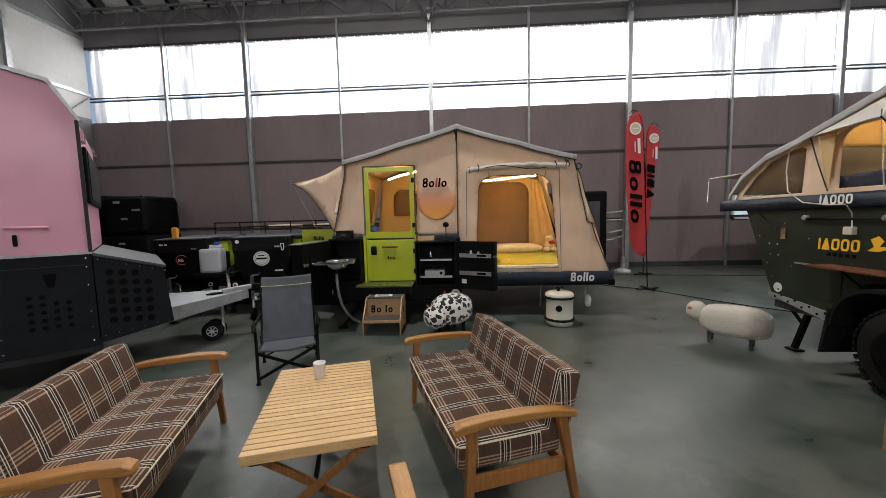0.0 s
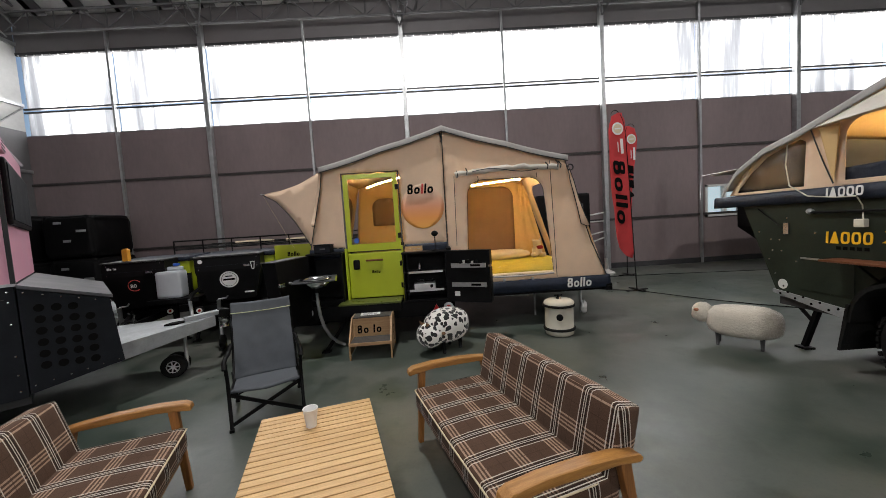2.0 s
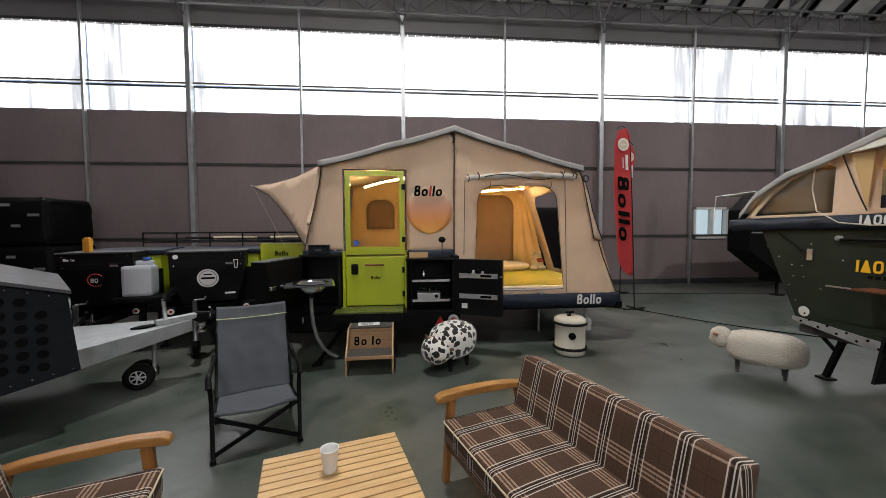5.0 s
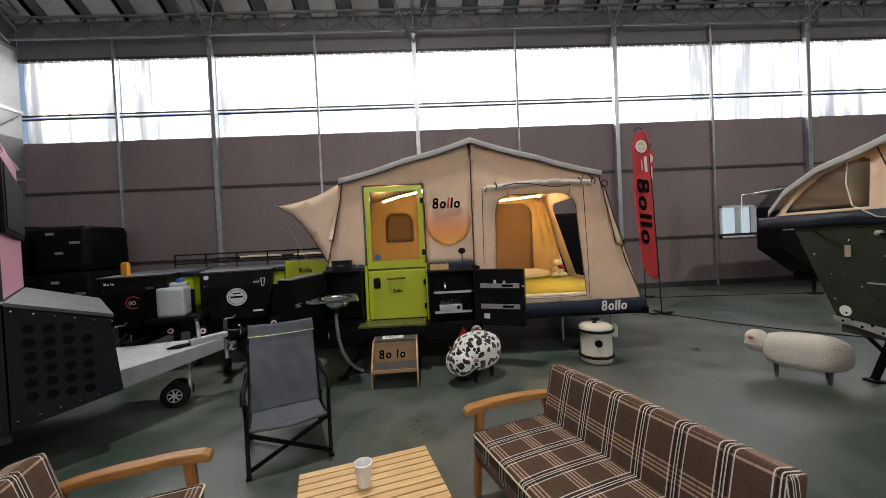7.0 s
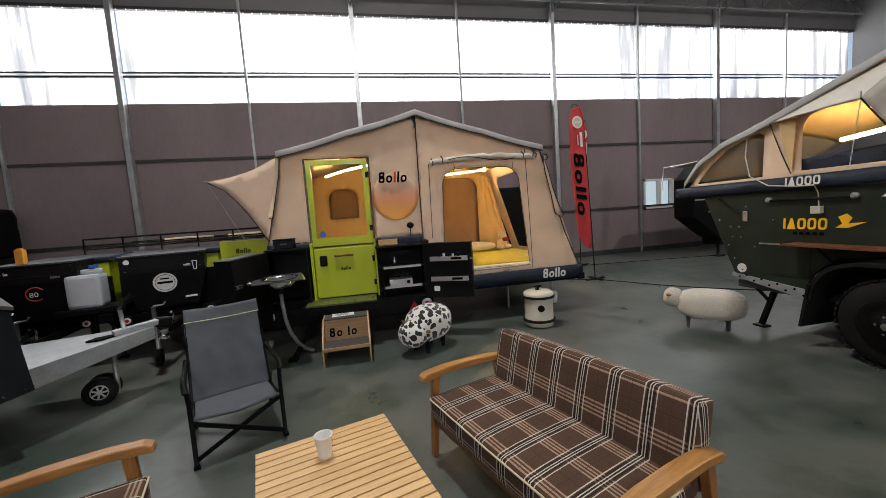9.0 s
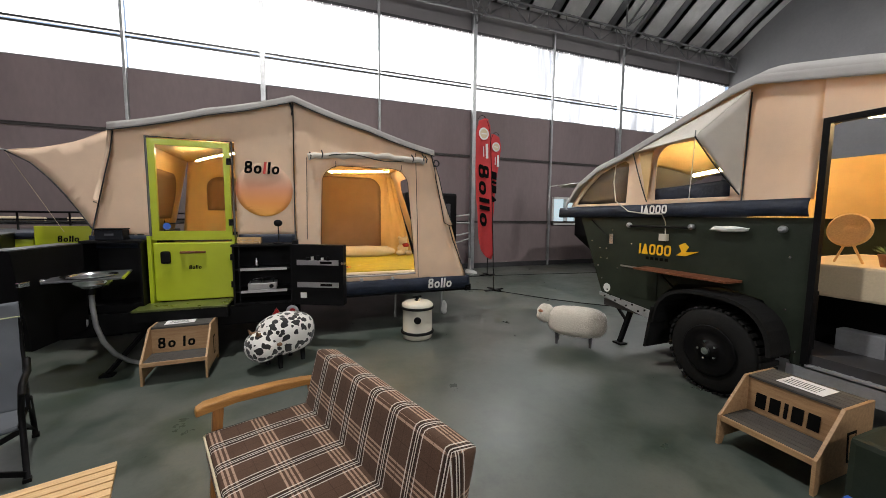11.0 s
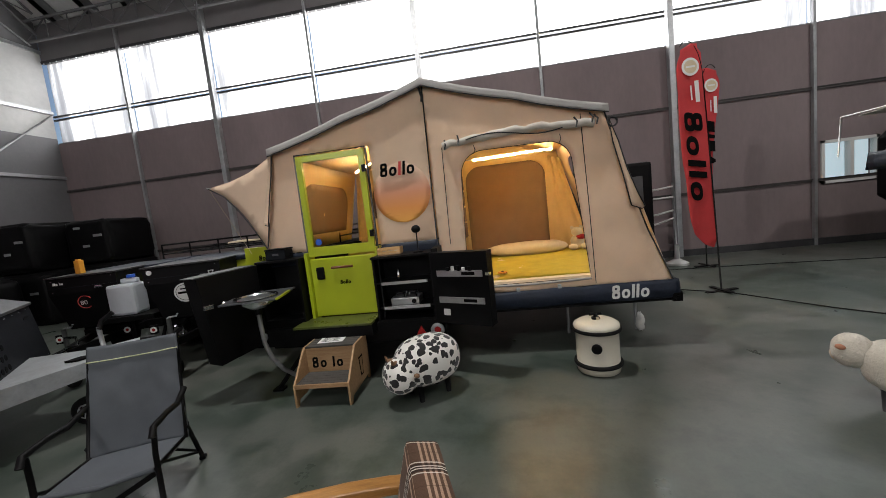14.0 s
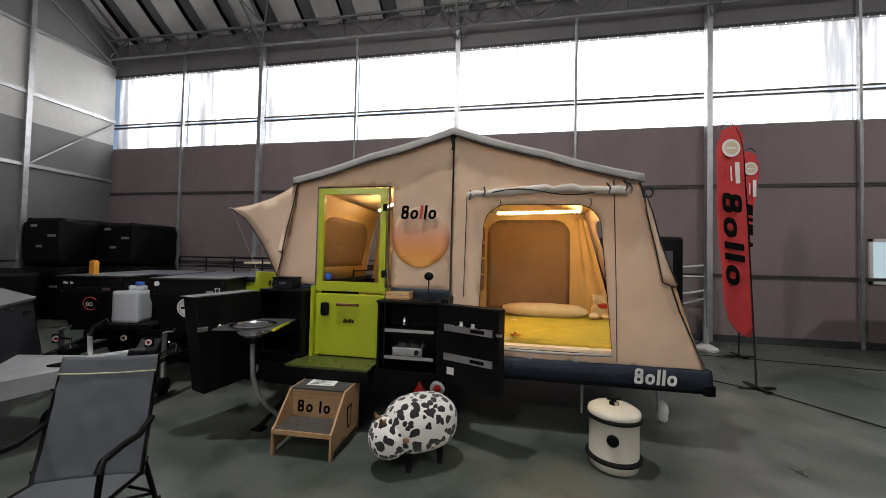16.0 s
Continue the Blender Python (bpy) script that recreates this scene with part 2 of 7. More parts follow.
CONCRETE, PLAID, COW, SUNSET, SHEET, FLEECE = concrete(), plaid(), spots(), sunset_print(), streaked_sheet(), fleece()
PANEL = surface("brown_wall_cloth", (0.20, 0.158, 0.160), 0.75, vary=0.16, scale=0.7, fine=14, bump=0.12, stretch=(1, 1, 0.35))
GIRT = surface("dark_wall_rail", (0.055, 0.048, 0.047), 0.6, vary=0.2)
PANEL_GREY = surface("grey_wall_cloth", (0.15, 0.15, 0.155), 0.7, vary=0.12, scale=0.7, fine=14, bump=0.1)
PANEL_WHITE = surface("white_wall_cloth", (0.42, 0.42, 0.41), 0.7, vary=0.14, scale=0.6, fine=9, bump=0.15)
TRUSS = surface("grey_painted_truss_steel", (0.13, 0.13, 0.135), 0.5, metal=0.3, vary=0.2)
FASCIA = surface("grey_eaves_sheet", (0.16, 0.152, 0.155), 0.6, vary=0.12, scale=1.0)
STEEL = surface("galvanised_steel", (0.42, 0.43, 0.44), 0.42, metal=0.7, vary=0.2, scale=6, fine=40, bump=0.03)
GALV = surface("bright_galvanised_plate", (0.40, 0.42, 0.44), 0.42, metal=0.5, vary=0.18, scale=9, fine=50, bump=0.03)
DARKSTEEL = surface("dark_painted_steel", (0.045, 0.045, 0.048), 0.5, metal=0.2, vary=0.3)
ROOF_LIGHT = surface("pale_roof_blanket", (0.50, 0.50, 0.49), 0.85, vary=0.18, scale=0.8, fine=7, bump=0.35)
ROOF_DARK = surface("dark_roof_blanket", (0.16, 0.16, 0.165), 0.85, vary=0.2, scale=0.8, fine=7, bump=0.3)
CANVAS = surface("beige_canvas", (0.84, 0.655, 0.485), 0.92, vary=0.08, scale=2.2, fine=240, bump=0.16, translucent=0.22)
# tan inner canvas with the warm glow of the strips mixed into its colour
CANVAS_IN = surface("warm_lit_tan_canvas", (0.78, 0.54, 0.25), 0.92, vary=0.08, scale=3, fine=200, bump=0.2, translucent=0.12)
CANVAS_BROWN = surface("brown_mesh_panel", (0.23, 0.145, 0.085), 0.95, vary=0.1, scale=2.5, fine=220, bump=0.06)
CANVAS_PALE = surface("pale_grey_canvas", (0.66, 0.615, 0.55), 0.9, vary=0.10, scale=2.4, fine=200, bump=0.16, translucent=0.15)
ROOFCLOTH = surface("grey_roof_cloth", (0.36, 0.35, 0.335), 0.85, vary=0.10, scale=2, fine=160, bump=0.12)
NAVY = surface("navy_vinyl", (0.014, 0.020, 0.036), 0.5, vary=0.3, scale=5, fine=30, bump=0.2, spec=0.3)
BLACKTRIM = surface("black_webbing", (0.012, 0.012, 0.013), 0.6, vary=0.2)
# the lime paint darkened: shade on the sill plate is in the colour
LIME_SHADED = surface("shaded_lime_plate", (0.07, 0.085, 0.018), 0.3, vary=0.25, scale=6, fine=60, bump=0.03)
LIME = surface("lime_paint", (0.43, 0.50, 0.018), 0.36, vary=0.06, scale=3, fine=90, bump=0.01, coat=0.3)
BOXLID = surface("scuffed_black_lid", (0.022, 0.021, 0.022), 0.42, vary=0.3, scale=4, fine=60, bump=0.03)
BLACK = surface("black_powder_coat", (0.0035, 0.0035, 0.004), 0.5, vary=0.35, scale=5, fine=160, bump=0.03, spec=0.14)
CHARCOAL = surface("charcoal_textured_sheet", (0.011, 0.0125, 0.016), 0.6, vary=0.22, scale=5, fine=180, bump=0.04, spec=0.12)
# lids and top edges: a greyer tone than the black sheet below
LIDGREY = surface("greyed_black_lid", (0.062, 0.065, 0.072), 0.38, vary=0.22, scale=4, fine=60, bump=0.03)
PINK = surface("pink_paint", (0.66, 0.33, 0.43), 0.42, vary=0.05, scale=2, fine=60, bump=0.01, coat=0.2)
OLIVE = surface("dark_olive_sheet", (0.020, 0.027, 0.019), 0.5, vary=0.25, scale=4, fine=120, bump=0.03, spec=0.2)
CHROME = surface("chrome", (0.75, 0.76, 0.78), 0.16, metal=1.0, vary=0.1, bump=0)
ALU = surface("brushed_aluminium", (0.62, 0.62, 0.63), 0.35, metal=0.9, vary=0.1, stretch=(1, 30, 30), bump=0.02)
RUBBER = surface("tyre_rubber", (0.009, 0.009, 0.009), 0.75, vary=0.3, bump=0.1, spec=0.2)
GREYCLOTH = surface("grey_polyester", (0.09, 0.10, 0.115), 0.85, vary=0.18, scale=3, fine=300, bump=0.08)
PIPING = surface("pale_green_piping", (0.55, 0.58, 0.34), 0.7, vary=0.1)
OAK = wood("honey_oak", (0.20, 0.078, 0.020), (0.40, 0.175, 0.048), (18, 18, 1.5), 0.4)
OAK_ARM = wood("honey_oak_armrest", (0.27, 0.118, 0.027), (0.48, 0.238, 0.064), (18, 1.5, 18), 0.4)
PLY = wood("birch_plywood", (0.30, 0.175, 0.085), (0.46, 0.29, 0.15), (2, 20, 20), 0.55)
SLATWOOD = wood("pale_beech", (0.55, 0.335, 0.14), (0.72, 0.475, 0.22), (1.5, 30, 30), 0.5)
REDWOOD = wood("oiled_red_wood", (0.14, 0.045, 0.02), (0.25, 0.09, 0.04), (2, 24, 24), 0.4)
DARKBOARD = surface("dark_grey_tread", (0.06, 0.055, 0.05), 0.7, vary=0.25, fine=80, bump=0.1)
RED = surface("red_banner_cloth", (0.62, 0.055, 0.06), 0.7, vary=0.12, scale=3, fine=150, bump=0.05, translucent=0.25)
WHITE = surface("white_plastic", (0.72, 0.72, 0.70), 0.45, vary=0.06, bump=0.02)
PAPER = surface("white_paper", (0.78, 0.78, 0.77), 0.8, vary=0.05)
INK = surface("black_ink", (0.005, 0.005, 0.005), 0.8, vary=0.1, bump=0, spec=0.05)
REDINK = surface("red_ink", (0.62, 0.06, 0.05), 0.6, vary=0.1, bump=0)
AMBER = surface("yellow_lettering", (0.92, 0.50, 0.01), 0.5, vary=0.05, bump=0)
CREAM = surface("cream_enamel", (0.62, 0.585, 0.49), 0.32, vary=0.05, bump=0.01, coat=0.3)
YELLOWCLOTH = surface("mustard_bedsheet", (0.54, 0.44, 0.045), 0.9, vary=0.14, scale=6, fine=150, bump=0.25)
PILLOWCLOTH = surface("pale_pillow_cloth", (0.68, 0.56, 0.38), 0.9, vary=0.08, scale=6, fine=120, bump=0.15)
PLUSH = surface("cream_plush", (0.72, 0.60, 0.42), 1.0, vary=0.12, fine=120, bump=0.3, sheen=0.4)
JUGMAT = surface("milky_plastic", (0.66, 0.70, 0.74), 0.4, vary=0.06, bump=0.02, translucent=0.3)
ORANGEPL = surface("orange_plastic", (0.75, 0.34, 0.03), 0.45, vary=0.1)
BROWNHORN = surface("brown_felt", (0.20, 0.11, 0.06), 0.9, vary=0.15)
REDLENS = surface("red_reflector", (0.38, 0.012, 0.012), 0.3, vary=0.2)
BLUE = surface("blue_plastic", (0.03, 0.12, 0.55), 0.4, vary=0.1)
GREENLEAF = surface("green_leaf", (0.06, 0.12, 0.03), 0.6, vary=0.25)
TERRACOTTA = surface("terracotta", (0.36, 0.16, 0.09), 0.8, vary=0.15)
LINEN = surface("pale_linen", (0.62, 0.52, 0.36), 0.9, vary=0.1, bump=0.2)
CLEARFILM = glass("clear_film", (0.60, 0.57, 0.55), 0.95, 0.3)
PANE = glass("window_glass", (0.95, 0.97, 0.97), 0.996, 0.03)
LED = glow("warm_led_strip", (1.0, 0.72, 0.36), 76.0)
SKYPANE = glow("daylight_outside", (0.62, 0.74, 0.80), 0.75)

# ---- mesh helpers ----


class Shape:
    """Gathers simple solids into one bmesh."""

    def __init__(self):
        self.bm = bmesh.new()

    def solid(self, verts, faces, m=None):
        vs = [self.bm.verts.new(m @ Vector(v) if m else v) for v in verts]
        return [self.bm.faces.new([vs[i] for i in f]) for f in faces]

    def box(self, x0, x1, y0, y1, z0, z1, m=None, bevel=0.0):
        v = [(x, y, z) for z in (z0, z1) for y in (y0, y1) for x in (x0, x1)]
        f = self.solid(v, [(0, 2, 3, 1), (4, 5, 7, 6), (0, 1, 5, 4), (1, 3, 7, 5), (3, 2, 6, 7), (2, 0, 4, 6)], m)
        if bevel:
            bmesh.ops.bevel(self.bm, geom=list({e for a in f for e in a.edges}), offset=bevel, segments=2, profile=0.6, affect="EDGES")
        return self

    def prism(self, pts, axis, a, b, m=None, bevel=0.0):
        """Extrudes a 2D outline along 'x', 'y' or 'z' from a to b."""
        def put(p, q):
            return {"x": (q, p[0], p[1]), "y": (p[0], q, p[1]), "z": (p[0], p[1], q)}[axis]
        k = len(pts)
        v = [put(p, a) for p in pts] + [put(p, b) for p in pts]
        fs = [tuple(range(k))[::-1], tuple(range(k, 2 * k))] + [(i, (i + 1) % k, k + (i + 1) % k, k + i) for i in range(k)]
        f = self.solid(v, fs, m)
        bmesh.ops.recalc_face_normals(self.bm, faces=f)
        if bevel:
            bmesh.ops.bevel(self.bm, geom=list({e for x in f for e in x.edges}), offset=bevel, segments=2, profile=0.6, affect="EDGES")
        return self

    def tube(self, pts, r, seg=10, closed=False, r1=None):
        """A round rod through points, with end caps."""
        pts = [Vector(p) for p in pts]
        k, rings, up = len(pts), [], None
        for i, p in enumerate(pts):
            d = (pts[(i + 1) % k] - pts[i - 1]) if closed else (pts[min(i + 1, k - 1)] - pts[max(i - 1, 0)])
            d.normalize()
            if up is None:
                up = Vector((0, 0, 1)) if abs(d.z) < 0.9 else Vector((1, 0, 0))
            a = d.cross(up).normalized()
            up = a.cross(d).normalized()
            rad = r if r1 is None else r + (r1 - r) * i / (k - 1)
            rings.append([self.bm.verts.new(p + rad * (math.cos(6.28319 * j / seg) * a + math.sin(6.28319 * j / seg) * up)) for j in range(seg)])
        n = k if closed else k - 1
        for i in range(n):
            A, B = rings[i], rings[(i + 1) % k]
            for j in range(seg):
                f = self.bm.faces.new((A[j], A[(j + 1) % seg], B[(j + 1) % seg], B[j]))
                f.smooth = True
        if not closed:
            self.bm.faces.new(rings[0])
            self.bm.faces.new(rings[-1][::-1])
        return self

    def bar(self, p0, p1, w, h, bevel=0.0):
        """A rectangular bar between two points."""
        p0, p1 = Vector(p0), Vector(p1)
        d = p1 - p0
        q = d.to_track_quat("X", "Z").to_matrix().to_4x4()
        return self.box(0, d.length, -w / 2, w / 2, -h / 2, h / 2, Matrix.Translation(p0) @ q, bevel)

    def lathe(self, prof, seg=32, m=None):
        """Turns (radius, height) points round z."""
        rings = []
        for r, z in prof:
            rings.append([self.bm.verts.new((m or Matrix()) @ Vector((max(r, 1e-4) * math.cos(6.28319 * j / seg), max(r, 1e-4) * math.sin(6.28319 * j / seg), z))) for j in range(seg)])
        fs = []
        for A, B in zip(rings, rings[1:]):
            for j in range(seg):
                f = self.bm.faces.new((A[j], A[(j + 1) % seg], B[(j + 1) % seg], B[j]))
                f.smooth = len(prof) > 5
                fs.append(f)
        fs += [self.bm.faces.new(rings[0][::-1]), self.bm.faces.new(rings[-1])]
        return self

    def blob(self, centre, size, m=None, seg=24, rings=14, power=1.0, lump=0.0, freq=4.0):
        """A rounded body: power under 1 makes it boxier, lump adds unevenness."""
        made = bmesh.ops.create_uvsphere(self.bm, u_segments=seg, v_segments=rings, radius=1.0)
        for v in made["verts"]:
            c = Vector([math.copysign(abs(a) ** power, a) for a in v.co])
            if lump:
                c *= 1 + lump * noise.noise(v.co * freq)
            p = Vector((c.x * size[0] + centre[0], c.y * size[1] + centre[1], c.z * size[2] + centre[2]))
            v.co = m @ p if m else p
            for f in v.link_faces:
                f.smooth = True
        return self

    def cloth(self, outline, holes, put, thick=0.006, wave=0.008, grain=2.5, fine=0.10):
        """A stretched panel with openings: 2D outlines, put(a, b, d) gives the place d in front of it."""
        edges = []
        for loop in [outline] + list(holes):
            vs = [self.bm.verts.new((a, b, 0)) for a, b in loop]
            edges += [self.bm.edges.new((vs[i], vs[(i + 1) % len(vs)])) for i in range(len(vs))]
        bmesh.ops.triangle_fill(self.bm, use_beauty=True, use_dissolve=False, edges=edges)
        for _ in range(5):
            long = [e for e in self.bm.edges if e.calc_length() > fine * 1.3]
            if not long:
                break
            bmesh.ops.subdivide_edges(self.bm, edges=long, cuts=1)
            bmesh.ops.triangulate(self.bm, faces=[f for f in self.bm.faces if len(f.verts) > 3])
        front = list(self.bm.verts)
        for f in self.bm.faces:
            f.smooth = True
        ext = bmesh.ops.extrude_face_region(self.bm, geom=list(self.bm.faces))
        back = {g for g in ext["geom"] if isinstance(g, bmesh.types.BMVert)}
        for v in self.bm.verts:
            a, b = v.co.x, v.co.y
            d = wave * (noise.noise((a * grain, b * grain * 0.6, 3)) + 0.5 * noise.noise((a * grain * 3, b * grain * 1.3, 7)))
            v.co = put(a, b, d - (thick if v in back else 0))
        bmesh.ops.recalc_face_normals(self.bm, faces=list(self.bm.faces))
        return self

    def sheet(self, fn, nu, nv, thick=0.004, smooth=True):
        """A thin shell over a grid; fn(u, v) gives the place for u, v in 0..1."""
        g = [[Vector(fn(i / nu, j / nv)) for j in range(nv + 1)] for i in range(nu + 1)]
        lay = []
        for s in (0, 1):
            rows = []
            for i in range(nu + 1):
                row = []
                for j in range(nv + 1):
                    a = g[min(i + 1, nu)][j] - g[max(i - 1, 0)][j]
                    b = g[i][min(j + 1, nv)] - g[i][max(j - 1, 0)]
                    nrm = a.cross(b)
                    nrm = nrm.normalized() if nrm.length > 1e-9 else Vector((0, 0, 1))
                    row.append(self.bm.verts.new(g[i][j] - nrm * thick * s))
                rows.append(row)
            lay.append(rows)
        A, B = lay
        for i in range(nu):
            for j in range(nv):
                for f in (self.bm.faces.new((A[i][j], A[i + 1][j], A[i + 1][j + 1], A[i][j + 1])), self.bm.faces.new((B[i][j + 1], B[i + 1][j + 1], B[i + 1][j], B[i][j]))):
                    f.smooth = smooth
        edge = [(i, 0) for i in range(nu)] + [(nu, j) for j in range(nv)] + [(i, nv) for i in range(nu, 0, -1)] + [(0, j) for j in range(nv, 0, -1)]
        for (i, j), (k, q) in zip(edge, edge[1:] + edge[:1]):
            self.bm.faces.new((A[i][j], B[i][j], B[k][q], A[k][q]))
        return self


def link(name, bm, material, m=None, box_uv=False):
    if box_uv:
        lay = bm.loops.layers.uv.new("UVMap")
        bm.normal_update()
        for f in bm.faces:
            nx, ny, nz = (abs(a) for a in f.normal)
            for lo in f.loops:
                c = lo.vert.co
                lo[lay].uv = (c.x, c.y) if nz >= max(nx, ny) else ((c.x, c.z) if ny >= nx else (c.y, c.z))
    me = bpy.data.meshes.new(name)
    bm.to_mesh(me)
    bm.free()
    me.materials.append(material)
    ob = new(name, me)
    if m is not None:
        ob.matrix_basis = m
    return ob


def root_of(ob):
    while ob.parent:
        ob = ob.parent
    return ob


def part(name, shape, material, parent, label="", box_uv=False):
    """One mesh under a thing or a part, given in the thing's own coordinates."""
    ob = link(name, shape.bm, material, None, box_uv)
    ob.parent = parent
    if label:
        ob["label"] = label
    return ob


def wpart(name, shape, material, parent, label="", box_uv=False):
    """The same, given in world coordinates."""
    shape.bm.transform(root_of(parent).matrix_basis.inverted())
    return part(name, shape, material, parent, label, box_uv)


def thing(name, label, category, m, group=""):
    ob = new(name)
    ob.empty_display_size = 0.1
    ob.matrix_basis = m
    return tagged(ob, label, category, group)


def structure(name, shape, material, label="", category=""):
    return tagged(link(name, shape.bm, material), label, category, kind="structure")


def hoop(sh, cx, cz, rx, rz, t, depth, lean, square=1.0, n=20):
    """A flat upright ring of stroke t."""
    rows = []
    for i in range(n):
        a = 6.28319 * i / n
        c, s = (math.copysign(abs(q) ** square, q) for q in (math.cos(a), math.sin(a)))
        xo, zo, xi, zi = cx + rx * c, cz + rz * s, cx + (rx - t) * c, cz + (rz - t) * s
        rows.append([sh.bm.verts.new(p) for p in ((xo + lean * zo, -depth, zo), (xi + lean * zi, -depth, zi), (xi + lean * zi, 0, zi), (xo + lean * zo, 0, zo))])
    for p, q in zip(rows, rows[1:] + rows[:1]):
        for k in range(4):
            sh.bm.faces.new((p[k], p[(k + 1) % 4], q[(k + 1) % 4], q[k]))


def letters(pattern, height, colours, m, parent, label="", gap=0.16, lean=0.0, depth=0.003):
    """A word mark as plain shapes: 'T' two stacked hoops, 's' a low hoop, 'O' a tall hoop, 'l' a bar, 'A' a wedge, 'W' a wide block, '.' a gap."""
    x = 0.0
    for ch, mat in zip(pattern, colours):
        w = {"T": 0.56, "O": 0.66, "s": 0.58, "l": 0.19, "W": 0.56, "A": 0.7, ".": 0.19}[ch] * height
        sh, s = Shape(), 0.175 * height
        if ch == "T":
            hoop(sh, x + w * 0.47, height * 0.735, w * 0.47, height * 0.265, s, depth, lean, 0.6)
            hoop(sh, x + w * 0.5, height * 0.285, w * 0.5, height * 0.285, s, depth, lean, 0.6)
        elif ch == "s":
            hoop(sh, x + w / 2, height * 0.34, w / 2, height * 0.34, s, depth, lean, 0.85)
        elif ch == "O":
            hoop(sh, x + w / 2, height / 2, w / 2, height / 2, s, depth, lean, 0.6)
        elif ch in "lWA":
            top = (x + w * 0.4, x + w * 0.6) if ch == "A" else (x, x + w)
            sh.prism([(x, 0), (x + w, 0), (top[1] + lean * height, height), (top[0] + lean * height, height)], "y", 0, -depth)
        if ch != ".":
            sh.bm.transform(m)
            wpart("lettering", sh, mat, parent, label)
        x += w + gap * height


# ---- hall ----
XW, XE, YN, YS = -10.1, 15.9, 10.52, -13.0
ZB, ZM, ZT, ZE = 4.46, 5.13, 6.56, 7.0
BAYS = [-10.1, -7.72, -5.3, -2.68, -0.13, 2.53, 5.16, 7.83, 10.48, 13.1, 15.9]

structure("floor", Shape().box(XW - 0.3, XE + 0.3, YS - 0.3, YN + 0.3, -0.2, 0), CONCRETE, "mottled green-grey polished concrete floor", "floor")


def long_wall(name, y, out, opening=None):
    """Cloth-lined wall below, eaves strip above, window band between."""
    a, b = sorted((y, y + out))
    sh = Shape()
    if opening:
        x0, x1, z0, z1 = opening
        sh.box(XW, x0, a, b, 0, ZB).box(x1, XE, a, b, 0, ZB).box(x0, x1, a, b, 0, z0).box(x0, x1, a, b, z1, ZB)
    else:
        sh.box(XW, XE, a, b, 0, ZB)
    structure(name, sh, PANEL, "brown-grey lined hall wall below the window band", "wall")
    structure(name + "_eaves", Shape().box(XW, XE, a, b, ZT, ZE + 0.5), FASCIA, "grey sheet strip above the window band", "wall")


long_wall("wall_north", YN, 0.2, (7.98, 9.02, 1.26, 2.14))
long_wall("wall_south", YS, -0.2)


def window_band(name, y, into):
    """A band of translucent sheets in two rows; the rails and mullions are parts."""
    win = tagged(new(name), "long band of backlit translucent sheets with grey mullions", "window", kind="structure")
    yy = y + 0.1
    for i, (x0, x1) in enumerate(zip(BAYS, BAYS[1:])):
        for z0, z1 in ((ZB, ZM - 0.03), (ZM + 0.03, ZT)):
            part("pane", Shape().box(x0 + 0.02, x1 - 0.02, yy - 0.006, yy + 0.006, z0 + 0.01, z1 - 0.01), SHEET, win)
    part("rail", Shape().box(XW, XE, yy - 0.05 * into, yy - 0.09 * into, ZM - 0.06, ZM - 0.02), DARKSTEEL, win)
    part("rail", Shape().box(XW, XE, yy - 0.05 * into, yy - 0.09 * into, ZM + 0.03, ZM + 0.07), DARKSTEEL, win)
    part("rail", Shape().box(XW, XE, yy - 0.05 * into, yy - 0.12 * into, ZT - 0.03, ZT + 0.04), DARKSTEEL, win)
    part("rail", Shape().box(XW, XE, yy - 0.05 * into, yy - 0.09 * into, ZB - 0.02, ZB + 0.03), PANEL_GREY, win)
    return win


window_band("window_north", YN, 1)
window_band("window_south", YS - 0.2, -1)

# columns, mullions and girts on the long north wall
for i, x in enumerate(BAYS[:-1]):
    if i == 0:
        continue
    if i % 2 == 0:
        structure("column", Shape().box(x - 0.055, x + 0.055, YN - 0.16, YN - 0.02, 0, ZE + 0.1, None, 0.008), STEEL, "grey galvanised steel wall column", "column")
    else:
        structure("wall_post", Shape().box(x - 0.028, x + 0.028, YN - 0.09, YN - 0.01, 0, ZE, None, 0.005), STEEL, "slim grey steel wall post", "post")
for z in (1.35, 3.2):
    structure("wall_girt", Shape().box(XW, XE, YN - 0.035, YN - 0.003, z - 0.03, z + 0.03).box(XW, XE, YN - 0.05, YN - 0.035, z + 0.018, z + 0.03), GIRT, "horizontal wall rail behind the cloth lining", "rail")
structure("baseboard", Shape().box(XW, XE, YN - 0.06, YN - 0.004, 0, 0.14), DARKSTEEL, "dark steel base rail", "baseboard")
# bolt heads along the window rails
sh = Shape()
for i in range(130):
    x = XW + 0.1 + i * 0.2
    sh.box(x - 0.009, x + 0.009, YN - 0.04, YN - 0.02, ZT - 0.052, ZT - 0.03)
structure("rail_bolts", sh, ALU, "row of small bright bolts", "bolts")["kind"] = "stuff"

structure("floor_joint", Shape().box(-5.756, -5.744, YS, YN - 0.07, 0.0005, 0.003), DARKSTEEL, "thin dark joint sawn across the concrete", "joint")
